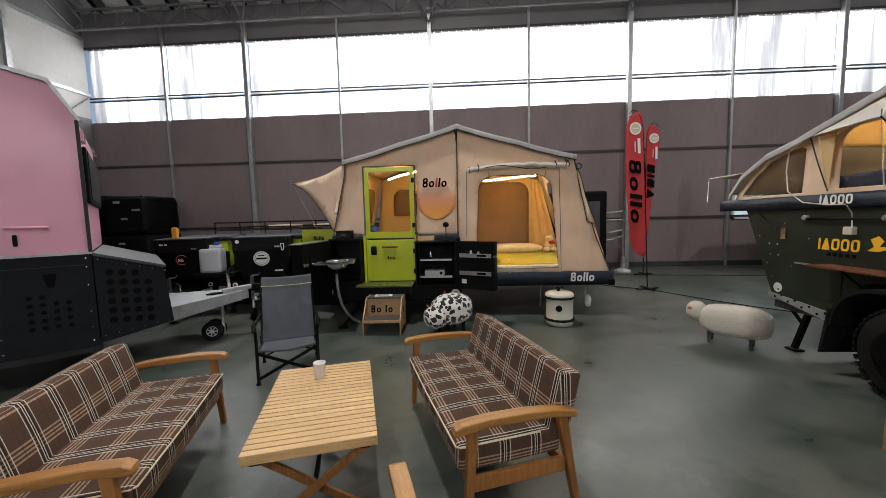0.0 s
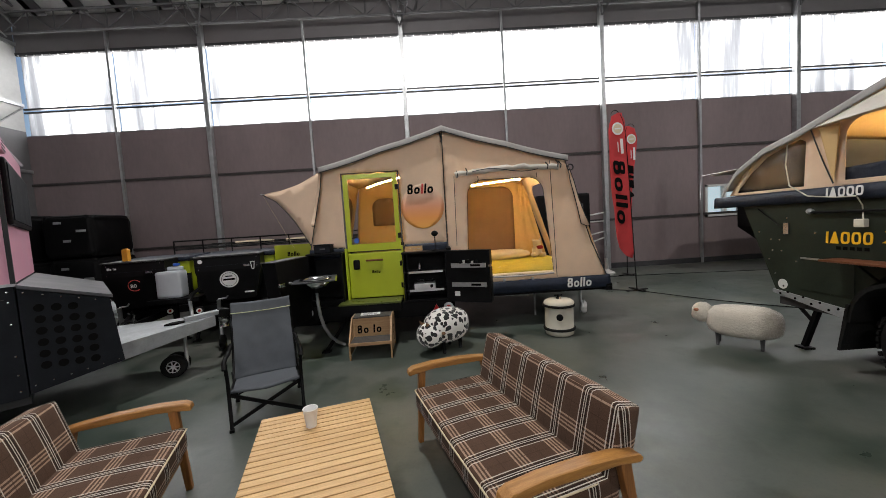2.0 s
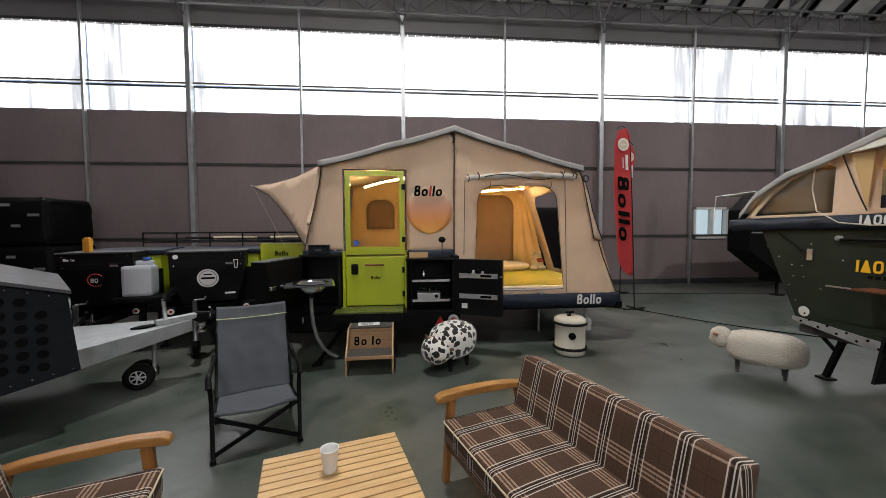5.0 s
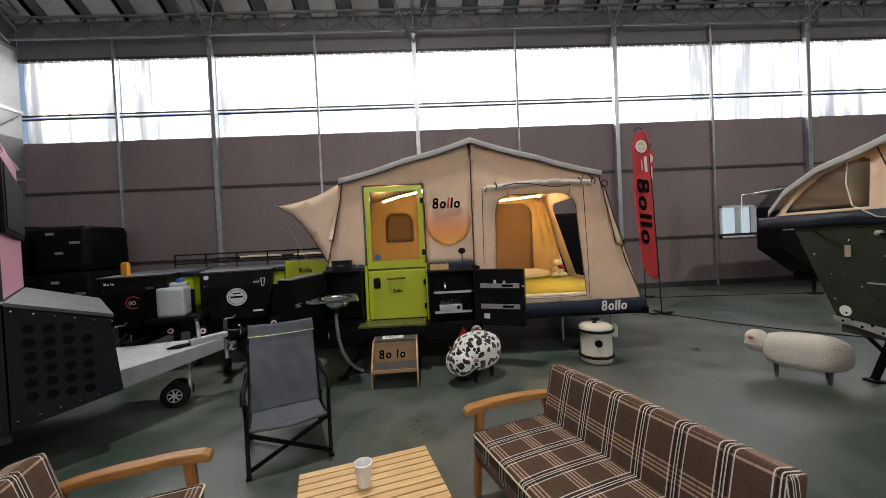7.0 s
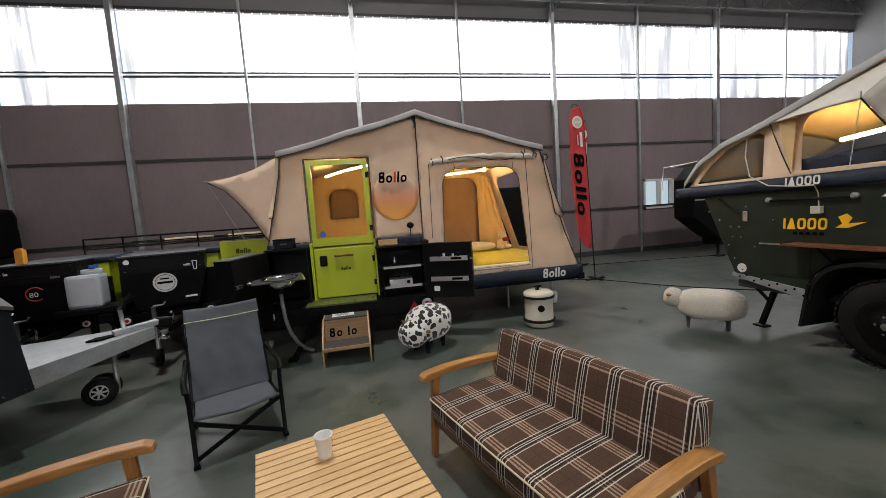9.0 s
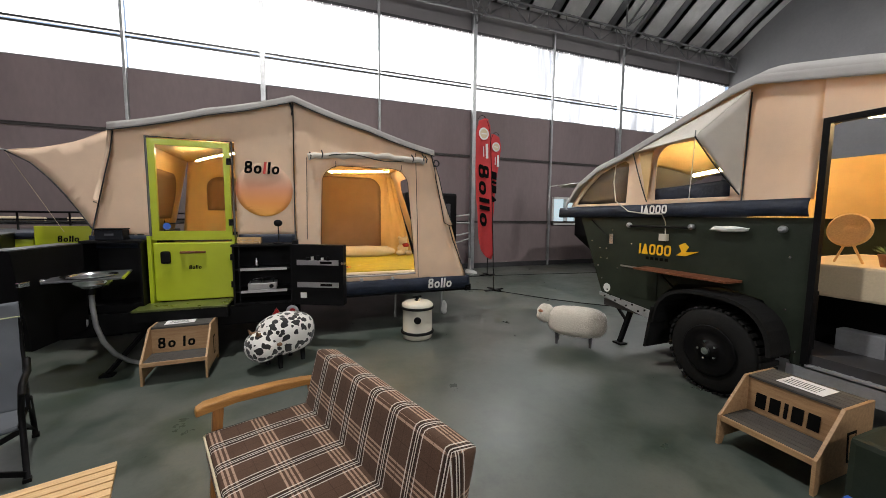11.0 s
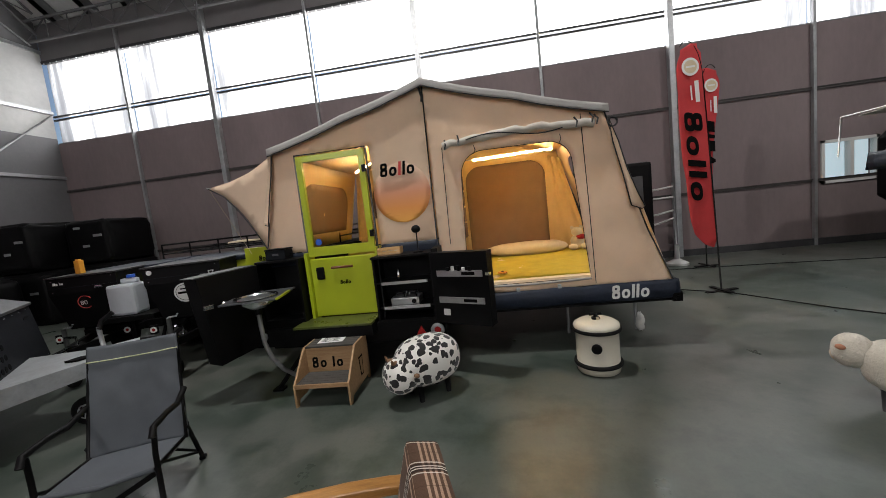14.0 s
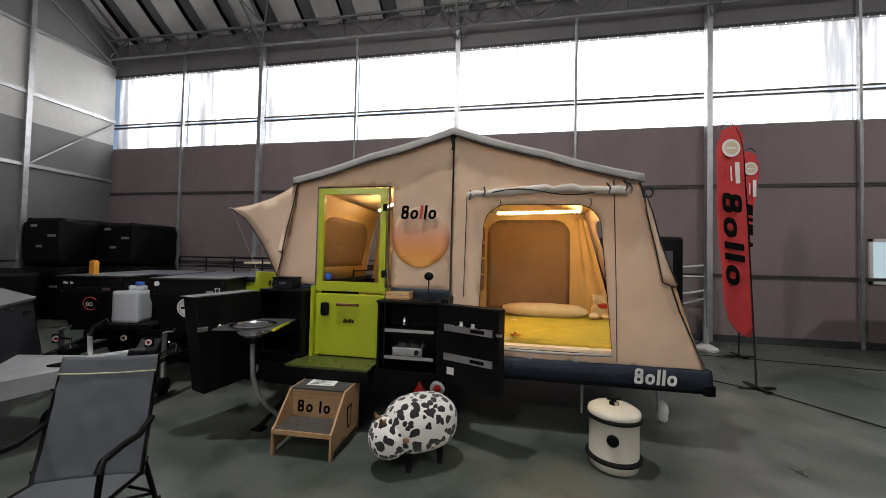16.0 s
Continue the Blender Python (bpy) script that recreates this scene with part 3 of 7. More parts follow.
# small sliding window in the north wall
w = tagged(new("window_small"), "small white sliding window with two panes", "window", kind="structure")
fr = Shape()
for x0, x1, z0, z1 in ((7.98, 9.02, 1.26, 1.32), (7.98, 9.02, 2.08, 2.14), (7.98, 8.04, 1.26, 2.14), (8.96, 9.02, 1.26, 2.14), (8.50, 8.57, 1.32, 2.08)):
    fr.box(x0, x1, YN - 0.03, YN + 0.1, z0, z1)
part("window_frame", fr, WHITE, w)
for x0, x1 in ((8.04, 8.50), (8.57, 8.96)):
    part("pane", Shape().box(x0, x1, YN + 0.03, YN + 0.038, 1.32, 2.08), PANE, w)
structure("backdrop", Shape().box(7.4, 9.6, YN + 0.7, YN + 0.72, 0.9, 2.6), SKYPANE, "pale daylight outside the small window", "backdrop")

# gable walls


def arch_z(y):
    """Height of the vaulted roof over the hall's width."""
    s = (y - YS) / (YN - YS)
    return ZE + 0.45 + 4.2 * math.sin(math.pi * min(max(s, 0), 1)) ** 0.8


def gable(name, x, out, material, z0, z1f, label):
    ys = [YS + (YN - YS) * i / 24 for i in range(25)]
    pts = [(YS, z0)] + [(YN, z0)] + [(y, z1f(y)) for y in reversed(ys)]
    return structure(name, Shape().prism(pts, "x", x, x + out), material, label, "wall")


gable("wall_west", XW, -0.2, PANEL_GREY, 0, lambda y: 4.6, "grey lined lower gable wall")
gable("wall_west_upper", XW - 0.003, -0.2, PANEL_WHITE, 4.6, lambda y: 6.8, "white lined upper gable wall")
gable("wall_west_top", XW - 0.006, -0.2, ROOF_DARK, 6.8, lambda y: arch_z(y) + 0.3, "dark gable end above the eaves")
gable("wall_east", XE, 0.2, PANEL_GREY, 0, lambda y: arch_z(y) + 0.3, "grey lined gable wall")
for z in (1.35, 3.56, 5.27, 6.82):
    structure("gable_girt", Shape().box(XW, XW + 0.05, YS, YN, z - 0.04, z + 0.04), STEEL, "horizontal steel rail on the gable wall", "rail")
for y in (8.62, 5.7, 2.8, -0.1, -3.0, -5.9, -8.8, -11.4):
    structure("gable_post", Shape().box(XW, XW + 0.09, y - 0.05, y + 0.05, 0, arch_z(y)), STEEL, "steel post on the gable wall", "post")
for y0, y1, z0, z1 in ((10.45, 8.67, 5.2, 3.6), (10.3, 5.7, 6.9, 9.6)):
    structure("wall_brace", Shape().tube([(XW + 0.08, y0, z0), (XW + 0.08, y1, z1)], 0.02), STEEL, "thin diagonal steel wall brace", "brace")
# vaulted ceiling: pale and dark blanket strips side by side
bm = bmesh.new()
strips, x = [], XW - 0.2
while x < XE + 0.2:
    for wdt, lift, mi in ((0.68, 0.0, 0), (0.40, 0.16, 1)):
        strips.append((x, x + wdt, lift, mi))
        x += wdt
ys = [YS - 0.25 + (YN - YS + 0.5) * i / 40 for i in range(41)]
for x0, x1, lift, mi in strips:
    rows = [[bm.verts.new((xx, y, arch_z(y) + lift - 0.05 * math.sin(math.pi * k / 4) * (1 - mi) + 0.02 * noise.noise((xx * 2, y * 1.5, 0)))) for k, xx in enumerate([x0 + (x1 - x0) * q / 4 for q in range(5)])] for y in ys]
    for a, b in zip(rows, rows[1:]):
        for k in range(4):
            f = bm.faces.new((a[k], b[k], b[k + 1], a[k + 1]))
            f.material_index, f.smooth = mi, True
    for side in (0, 4):
        lo = [bm.verts.new((r[side].co.x, r[side].co.y, arch_z(r[side].co.y) - 0.02)) for r in rows]
        hi = [bm.verts.new((r[side].co.x, r[side].co.y, arch_z(r[side].co.y) + 0.2)) for r in rows]
        for k in range(40):
            bm.faces.new((lo[k], lo[k + 1], hi[k + 1], hi[k])).material_index = mi
ceil = link("ceiling", bm, ROOF_LIGHT)
ceil.data.materials.append(ROOF_DARK)
tagged(ceil, "vaulted ceiling of pale insulation blankets between dark strips", "ceiling", kind="structure")
sh = Shape()
ys2 = [YS - 0.3 + (YN - YS + 0.6) * i / 20 for i in range(21)]
sh.prism([(y, arch_z(y) + 0.24) for y in ys2] + [(y, arch_z(y) + 0.4) for y in reversed(ys2)], "x", XW - 0.3, XE + 0.3)
structure("roof", sh, ROOF_DARK, "outer roof shell", "roof")


def truss(x0, x1, y, z, h, step, name="roof_truss", label="dark grey lattice girder under the eaves"):
    t = tagged(new(name), label, "truss", kind="structure")
    part("chord", Shape().tube([(x0, y, z), (x1, y, z)], 0.035), TRUSS, t)
    part("chord", Shape().tube([(x0, y, z + h), (x1, y, z + h)], 0.035), TRUSS, t)
    k = int((x1 - x0) / step)
    for i in range(k):
        a, b = x0 + i * step, x0 + (i + 1) * step
        up = i % 2 == 0
        part("web", Shape().tube([(a, y, z if up else z + h), (b, y, z + h if up else z)], 0.018, 8), TRUSS, t)
        part("web", Shape().tube([(b, y, z), (b, y, z + h)], 0.014, 8), TRUSS, t)
    return t


truss(XW, XE, YN - 0.22, 6.98, 0.52, 0.65)
# arched lattice ribs over the main columns
for x in BAYS[2:-1:2] + [XW + 0.35]:
    t = tagged(new("roof_rib"), "arched steel lattice rib of the roof", "truss", kind="structure")
    yy = [YN - 0.25 - (YN - YS - 0.5) * i / 30 for i in range(31)]
    lo = [(x, y, arch_z(y) - 0.62) for y in yy]
    hi = [(x, y, arch_z(y) - 0.12) for y in yy]
    part("chord", Shape().tube(lo, 0.03, 8), TRUSS, t)
    part("chord", Shape().tube(hi, 0.03, 8), TRUSS, t)
    for i in range(8):
        part("web", Shape().tube([lo[i] if i % 2 else hi[i], hi[i + 1] if i % 2 else lo[i + 1]], 0.016, 6), TRUSS, t)
for x in BAYS[2:-1:2]:
    for s in (-1, 1):
        structure("knee_brace", Shape().tube([(x, YN - 0.2, 6.7), (x + 0.75 * s, YN - 0.9, arch_z(YN - 0.9) - 0.1)], 0.02, 8), TRUSS, "thin steel knee brace from column to roof", "brace")

# hall lamps that hang from the roof
for bx, by, bz in BAY_LAMPS:
    hl = thing("hall_lamp", "round dark metal hall lamp hanging from the roof", "lamp", pose(bx, by, bz), "hall lamps")
    part("shade", Shape().lathe([(0.24, 0.0), (0.235, 0.03), (0.12, 0.16), (0.07, 0.20), (0, 0.20), (0, 0.19), (0.11, 0.15), (0.225, 0.02)], 28), DARKSTEEL, hl)
    part("rod", Shape().tube([(0, 0, 0.19), (0, 0, arch_z(by) - bz + 0.19)], 0.012, 8), STEEL, hl)

# ---- lounge: sofas, armchair, table, folding chair ----


def cushion(x0, x1, y0, y1, z0, z1, m=None, puff=0.012):
    """A filled seat pad with softly crowned faces."""
    sh = Shape()
    sh.box(x0, x1, y0, y1, z0, z1, None, 0.022)
    bmesh.ops.subdivide_edges(sh.bm, edges=[e for e in sh.bm.edges if e.calc_length() > 0.06], cuts=5, use_grid_fill=True)
    cx, cy, cz = (x0 + x1) / 2, (y0 + y1) / 2, (z0 + z1) / 2
    for v in sh.bm.verts:
        a, b, c = (v.co.x - cx) / (x1 - x0) * 2, (v.co.y - cy) / (y1 - y0) * 2, (v.co.z - cz) / (z1 - z0) * 2
        v.co.z += puff * c * (1 - a * a) * (1 - b * b) + 0.003 * noise.noise(v.co * 7)
        v.co.y += puff * 0.7 * b * (1 - a * a) * (1 - c * c)
        v.co.x += puff * 0.7 * a * (1 - b * b) * (1 - c * c)
    for f in sh.bm.faces:
        f.smooth = True
    return sh


def sofa(width, label, m, category="sofa", group="plaid seating", high=0.37):
    """Wooden-armed sofa: x along the seat, front towards -y."""
    t = thing("sofa" if width > 1 else "armchair", label, category, m, group)
    hw = width / 2
    part("seat", cushion(-hw + 0.05, hw - 0.05, -0.34, 0.22, 0.27, 0.405), PLAID, t, "plaid seat cushion", True)
    back = cushion(-hw + 0.05, hw - 0.05, -0.065, 0.065, 0.0, high)
    back.bm.transform(pose(0, 0.20, 0.33, -14))
    bk = part("backrest", back, PLAID, t, "plaid backrest cushion", True)
    pip = Shape()
    q = pose(0, 0.20, 0.33, -14)
    pip.tube([q @ Vector((x, 0.062, high - 0.02)) for x in (-hw + 0.07, 0, hw - 0.07)], 0.005, 6)
    part("piping", pip, BLACKTRIM, bk)
    hem = Shape()
    hem.tube([(-hw + 0.055, 0.1, 0.395), (-hw + 0.055, -0.325, 0.395), (-hw + 0.07, -0.345, 0.396), (0, -0.352, 0.398), (hw - 0.07, -0.345, 0.396), (hw - 0.055, -0.325, 0.395), (hw - 0.055, 0.1, 0.395)], 0.005, 6)
    part("piping", hem, LINEN, t, "pale seat piping")
    for s in (-1, 1):
        x = s * (hw - 0.02)
        arm = Shape()
        prof = [(-0.375, 0.50), (-0.368, 0.525), (-0.335, 0.542), (-0.2, 0.552), (0.0, 0.548), (0.15, 0.535), (0.27, 0.515), (0.285, 0.497), (0.27, 0.48), (0.15, 0.50), (-0.2, 0.512), (-0.335, 0.497), (-0.368, 0.492)]
        arm.prism(prof, "x", x - 0.035, x + 0.035, None, 0.008)
        part("armrest", arm, OAK_ARM, t, "rounded honey oak armrest")
        leg = Shape()
        leg.prism([(-0.30, 0.50), (-0.33, 0.0), (-0.295, 0.0), (-0.25, 0.50)], "x", x - 0.02, x + 0.02, None, 0.006)
        part("leg", leg, OAK, t)
        leg = Shape()
        leg.prism([(0.23, 0.50), (0.31, 0.0), (0.275, 0.0), (0.175, 0.50)], "x", x - 0.02, x + 0.02, None, 0.006)
        part("leg", leg, OAK, t)
        part("side_rail", Shape().box(x - 0.013, x + 0.013, -0.30, 0.22, 0.19, 0.265, None, 0.005), OAK, t)
    part("front_rail", Shape().box(-hw + 0.03, hw - 0.03, -0.30, -0.275, 0.2, 0.265, None, 0.005), OAK, t)
    part("back_rail", Shape().box(-hw + 0.03, hw - 0.03, 0.20, 0.225, 0.2, 0.265, None, 0.005), OAK, t)
    return t


sofa(1.31, "brown plaid two-seat sofa with honey oak arms beside the slatted table", pose(0.737, 2.54, 0, 0, 0, -70.8))
sofa(1.31, "brown plaid two-seat sofa with honey oak arms facing the slatted table", pose(-1.257, 2.03, 0, 0, 0, 109))
sofa(0.66, "brown plaid armchair with honey oak arms at the table's end", pose(0.20, 1.13, 0, 0, 0, 199), "armchair", "plaid seating", 0.27)

# slatted roll-top table
tb = thing("camping_table", "pale beech roll-top camping table with crossed legs", "table", pose(-0.215, 2.265, 0, 0, 0, 16.5))
nsl, L, W = 21, 0.98, 0.62
for i in range(nsl):
    y0 = -L / 2 + i * L / nsl
    part("slat", Shape().box(-W / 2, W / 2, y0 + 0.0035, y0 + L / nsl - 0.0035, 0.425, 0.445, None, 0.003), SLATWOOD, tb)
for s in (-1, 1):
    part("rail", Shape().box(s * 0.2 - 0.015, s * 0.2 + 0.015, -0.46, 0.46, 0.392, 0.422, None, 0.003), SLATWOOD, tb)
    e = s * 0.42
    part("cross_leg", Shape().bar((-0.27, e, 0.40), (0.25, e * 0.95, 0.012), 0.022, 0.036, 0.003), OAK, tb)
    part("cross_leg", Shape().bar((0.27, e - 0.03, 0.40), (-0.25, e * 0.95 - 0.03, 0.012), 0.022, 0.036, 0.003), OAK, tb)
    for x in (-0.25, 0.25):
        part("bracket", Shape().box(x - 0.025, x + 0.025, e - 0.045, e + 0.02, 0.375, 0.424, None, 0.004), BLACK, tb, "black folding bracket")
part("stretcher", Shape().bar((0, -0.42, 0.2), (0, 0.40, 0.2), 0.02, 0.03), BLACK, tb)
part("end_board", Shape().box(-0.31, 0.31, -0.486, -0.468, 0.395, 0.424, None, 0.003), SLATWOOD, tb)

cup = thing("paper_cup", "white paper cup on the slatted table", "cup", pose(-0.325, 2.535, 0.445))
part("cup_body", Shape().lathe([(0.027, 0), (0.0275, 0.002), (0.039, 0.098), (0.041, 0.1), (0.041, 0.103), (0.037, 0.103), (0.0365, 0.098), (0.025, 0.006), (0.0, 0.006)], 28), PAPER, cup)

# folding camping chair
ch = thing("folding_chair", "grey fabric folding camping chair with black frame", "chair", pose(-1.12, 3.70, 0, 0, 0, 24.5))


def backcloth(u, v):
    z = 0.26 + 0.66 * v - 0.012 * math.sin(math.pi * u) * v
    y = 0.13 + 0.165 * v + 0.035 * math.sin(math.pi * u) * (1 - v * 0.6)
    fold = 0.007 * noise.noise((u * 5, v * 6, 2)) + 0.006 * math.sin(14 * u + 5 * v) * noise.noise((u * 2, v * 3, 8))
    return ((u - 0.5) * (0.54 - 0.05 * v), y + fold, z)


part("backrest", Shape().sheet(backcloth, 28, 30, 0.012), GREYCLOTH, ch)


def seatcloth(u, v):
    return ((u - 0.5) * 0.52, -0.26 + 0.44 * v, 0.315 - 0.05 * v - 0.03 * math.sin(math.pi * u) * (0.6 - 0.5 * v))


part("seat", Shape().sheet(seatcloth, 14, 12, 0.012), GREYCLOTH, ch)
pp = Shape()
pp.tube([Vector(backcloth(i / 12, 0.86)) + Vector((0, -0.008, 0)) for i in range(13)], 0.004, 6)
part("piping", pp, PIPING, ch, "pale green piping")
part("front_hem", Shape().tube([(-0.25, -0.265, 0.315), (0, -0.268, 0.292), (0.25, -0.265, 0.315)], 0.014, 8), GREYCLOTH, ch)
for s in (-1, 1):
    x = s * 0.265
    part("leg", Shape().tube([(x, -0.27, 0.012), (x, -0.26, 0.40), (x * 1.03, -0.25, 0.53)], 0.014), BLACK, ch)
    part("back_post", Shape().tube([(x * 0.98, 0.13, 0.26), (s * 0.243, 0.305, 0.91)], 0.010), BLACK, ch)
    part("leg", Shape().tube([(x, 0.30, 0.012), (x, 0.15, 0.33)], 0.014), BLACK, ch)
    part("armrest", Shape().tube([(x * 1.04, -0.29, 0.50), (x * 1.05, -0.26, 0.545), (x * 1.05, -0.1, 0.545), (x * 1.04, 0.05, 0.525), (x * 1.0, 0.21, 0.56)], 0.017), BLACK, ch, "black moulded armrest")
    part("foot", Shape().box(x - 0.018, x + 0.018, -0.295, -0.255, 0, 0.022, None, 0.004), BLACK, ch)
    part("foot", Shape().box(x - 0.018, x + 0.018, 0.285, 0.325, 0, 0.022, None, 0.004), BLACK, ch)
    part("seat_rail", Shape().tube([(x * 0.95, -0.27, 0.315), (x * 0.95, 0.16, 0.265)], 0.010), BLACK, ch)
part("cross_brace", Shape().bar((-0.26, -0.27, 0.05), (0.255, -0.255, 0.29), 0.012, 0.028), BLACK, ch)
part("cross_brace", Shape().bar((0.26, -0.284, 0.05), (-0.255, -0.269, 0.29), 0.012, 0.028), BLACK, ch)
part("cross_brace", Shape().tube([(-0.26, 0.29, 0.06), (-0.26, -0.26, 0.34)], 0.009), BLACK, ch)
part("cross_brace", Shape().tube([(0.26, 0.29, 0.06), (0.26, -0.26, 0.34)], 0.009), BLACK, ch)
part("cross_brace", Shape().tube([(0.26, 0.30, 0.06), (-0.26, 0.18, 0.33)], 0.009), BLACK, ch)
part("cross_brace", Shape().tube([(-0.26, 0.31, 0.06), (0.26, 0.19, 0.33)], 0.009), BLACK, ch)

# ---- floor things round the tent trailer ----
cow = thing("cow_stool", "white plush stool with black cow patches and brown horns", "stool", pose(0.47, 4.88, 0, 0, 0, 40) @ Matrix.Scale(1.09, 4))
body = Shape().blob((0.03, 0, 0.275), (0.265, 0.19, 0.185), None, 40, 24, 0.8)
body.blob((-0.21, 0, 0.22), (0.135, 0.15, 0.135), None, 30, 18, 0.92)
part("body", body, COW, cow)
for s in (-1, 1):
    part("horn", Shape().tube([(-0.25, 0.03 * s, 0.33), (-0.285, 0.05 * s, 0.345), (-0.295, 0.062 * s, 0.375)], 0.022, 10, False, 0.006), BROWNHORN, cow, "brown felt horn")
    part("ear", Shape().blob((-0.15, 0.135 * s, 0.245), (0.022, 0.045, 0.02), None, 14, 8), BROWNHORN, cow)
    for x in (-0.1, 0.14):
        part("leg", Shape().tube([(x, 0.09 * s, 0.0), (x, 0.085 * s, 0.13)], 0.018, 12, False, 0.026), BLACK, cow, "short black leg")

sheep = thing("sheep_stool", "cream wool sheep-shaped stool with dark legs", "stool", pose(3.63, 4.35, 0, 0, 0, -44))
part("body", Shape().blob((0.045, 0, 0.272), (0.325, 0.17, 0.168), None, 64, 36, 0.66, 0.03, 11), FLEECE, sheep, "cream fleece, grey-brown over the rump")
part("head", Shape().blob((-0.315, 0, 0.335), (0.10, 0.105, 0.11), None, 40, 26, 0.9, 0.05, 8), FLEECE, sheep)
part("muzzle", Shape().blob((-0.375, 0.0, 0.30), (0.045, 0.055, 0.05), None, 18, 12), PLUSH, sheep)
for s in (-1, 1):
    part("ear", Shape().blob((-0.36, 0.085 * s, 0.375), (0.028, 0.03, 0.018), pose(0, 0, 0), 14, 8), TERRACOTTA, sheep, "pinkish felt ear")
    for x in (-0.17, 0.2):
        part("leg", Shape().tube([(x, 0.08 * s, 0.0), (x, 0.075 * s, 0.17)], 0.014, 12, False, 0.026), DARKSTEEL, sheep)

barrel = thing("water_barrel", "cream plastic rolling water barrel with black rings", "barrel", pose(1.965, 5.17, 0))
part("drum", Shape().lathe([(0.15, 0.0), (0.175, 0.012), (0.185, 0.06), (0.187, 0.085), (0.178, 0.1), (0.178, 0.37), (0.187, 0.385), (0.19, 0.41), (0.185, 0.43), (0.15, 0.452), (0.06, 0.462), (0.0, 0.462)], 48), CREAM, barrel)
for z in (0.085, 0.385):
    part("ring", Shape().lathe([(0.184, z - 0.016), (0.199, z - 0.013), (0.203, z), (0.199, z + 0.013), (0.184, z + 0.016)], 48), RUBBER, barrel, "black rubber ring")
part("cap", Shape().lathe([(0.035, 0.458), (0.035, 0.478), (0.02, 0.482), (0.014, 0.51), (0.0, 0.512)], 20), BLACK, barrel)
part("handle", Shape().tube([(-0.05, 0, 0.505), (0.05, 0.01, 0.505)], 0.012), BLACK, barrel)
part("tag", Shape().box(-0.005, 0.02, -0.04, -0.036, 0.44, 0.49), LINEN, barrel)
part("plug", Shape().lathe([(0.036, 0), (0.042, 0.006), (0.042, 0.02), (0.03, 0.024), (0, 0.024)], 24, pose(-0.05, -0.170, 0.26, 90, 0, -15)), BLACK, barrel, "round black bung")


def step_box(name, label, m, colours, pattern):
    """Two-step plywood box: front towards -y, origin at the middle of the front edge."""
    t = thing(name, label, "steps", m, "plywood steps")
    prof = [(0.0, 0.0), (0.0, 0.20), (0.03, 0.22), (0.245, 0.44), (0.56, 0.44), (0.56, 0.0), (0.52, 0.0), (0.5, 0.05), (0.06, 0.05), (0.04, 0.0)]
    for s in (-1, 1):
        part("side_panel", Shape().prism(prof, "x", s * 0.24 - 0.009, s * 0.24 + 0.009, None, 0.002), PLY, t)
        part("side_mark", Shape().prism([(0.30, 0.12), (0.36, 0.12), (0.38, 0.30), (0.28, 0.30)], "x", s * 0.2495, s * 0.2515), INK, t)
        part("side_mark_inside", Shape().prism([(0.312, 0.135), (0.348, 0.135), (0.363, 0.285), (0.297, 0.285)], "x", s * 0.2517, s * 0.2525), PLY, t)
    part("riser", Shape().box(-0.231, 0.231, 0.27, 0.285, 0.20, 0.425), PLY, t)
    part("front_edge", Shape().box(-0.231, 0.231, 0.005, 0.022, 0.165, 0.198), PLY, t)
    part("back_panel", Shape().box(-0.231, 0.231, 0.54, 0.555, 0.02, 0.42), PLY, t)
    for i in range(5):
        y0 = 0.024 + i * 0.049
        part("tread_board", Shape().box(-0.231, 0.231, y0, y0 + 0.045, 0.18, 0.2, None, 0.002), DARKBOARD, t)
    for i in range(5):
        y0 = 0.262 + i * 0.056
        part("tread_board", Shape().box(-0.231, 0.231, y0, y0 + 0.052, 0.425, 0.441, None, 0.002), DARKBOARD, t)
    letters(pattern, 0.10, colours, m @ pose(-0.185, 0.269, 0.238), t, "printed word mark", 0.2, 0.05)
    return t


steps = step_box("wooden_steps", "plywood two-step box with dark treads before the lime door", pose(-0.405, 4.71, 0, 0, 0, 2), [INK] * 5, "Ts.ls")
note = thing("paper_notice", "white printed sheet lying on the plywood step box", "paper", pose(-0.405, 4.71, 0.4415, 0, 0, 2))
part("sheet", Shape().box(-0.13, 0.11, 0.34, 0.49, 0.0005, 0.0025, pose(0, 0, 0, 0, 0, 3)), PAPER, note)
for i in range(4):
    part("text_line", Shape().box(-0.10, 0.07 - 0.02 * (i % 2), 0.37 + i * 0.028, 0.378 + i * 0.028, 0.0026, 0.0032, pose(0, 0, 0, 0, 0, 3)), INK, note)


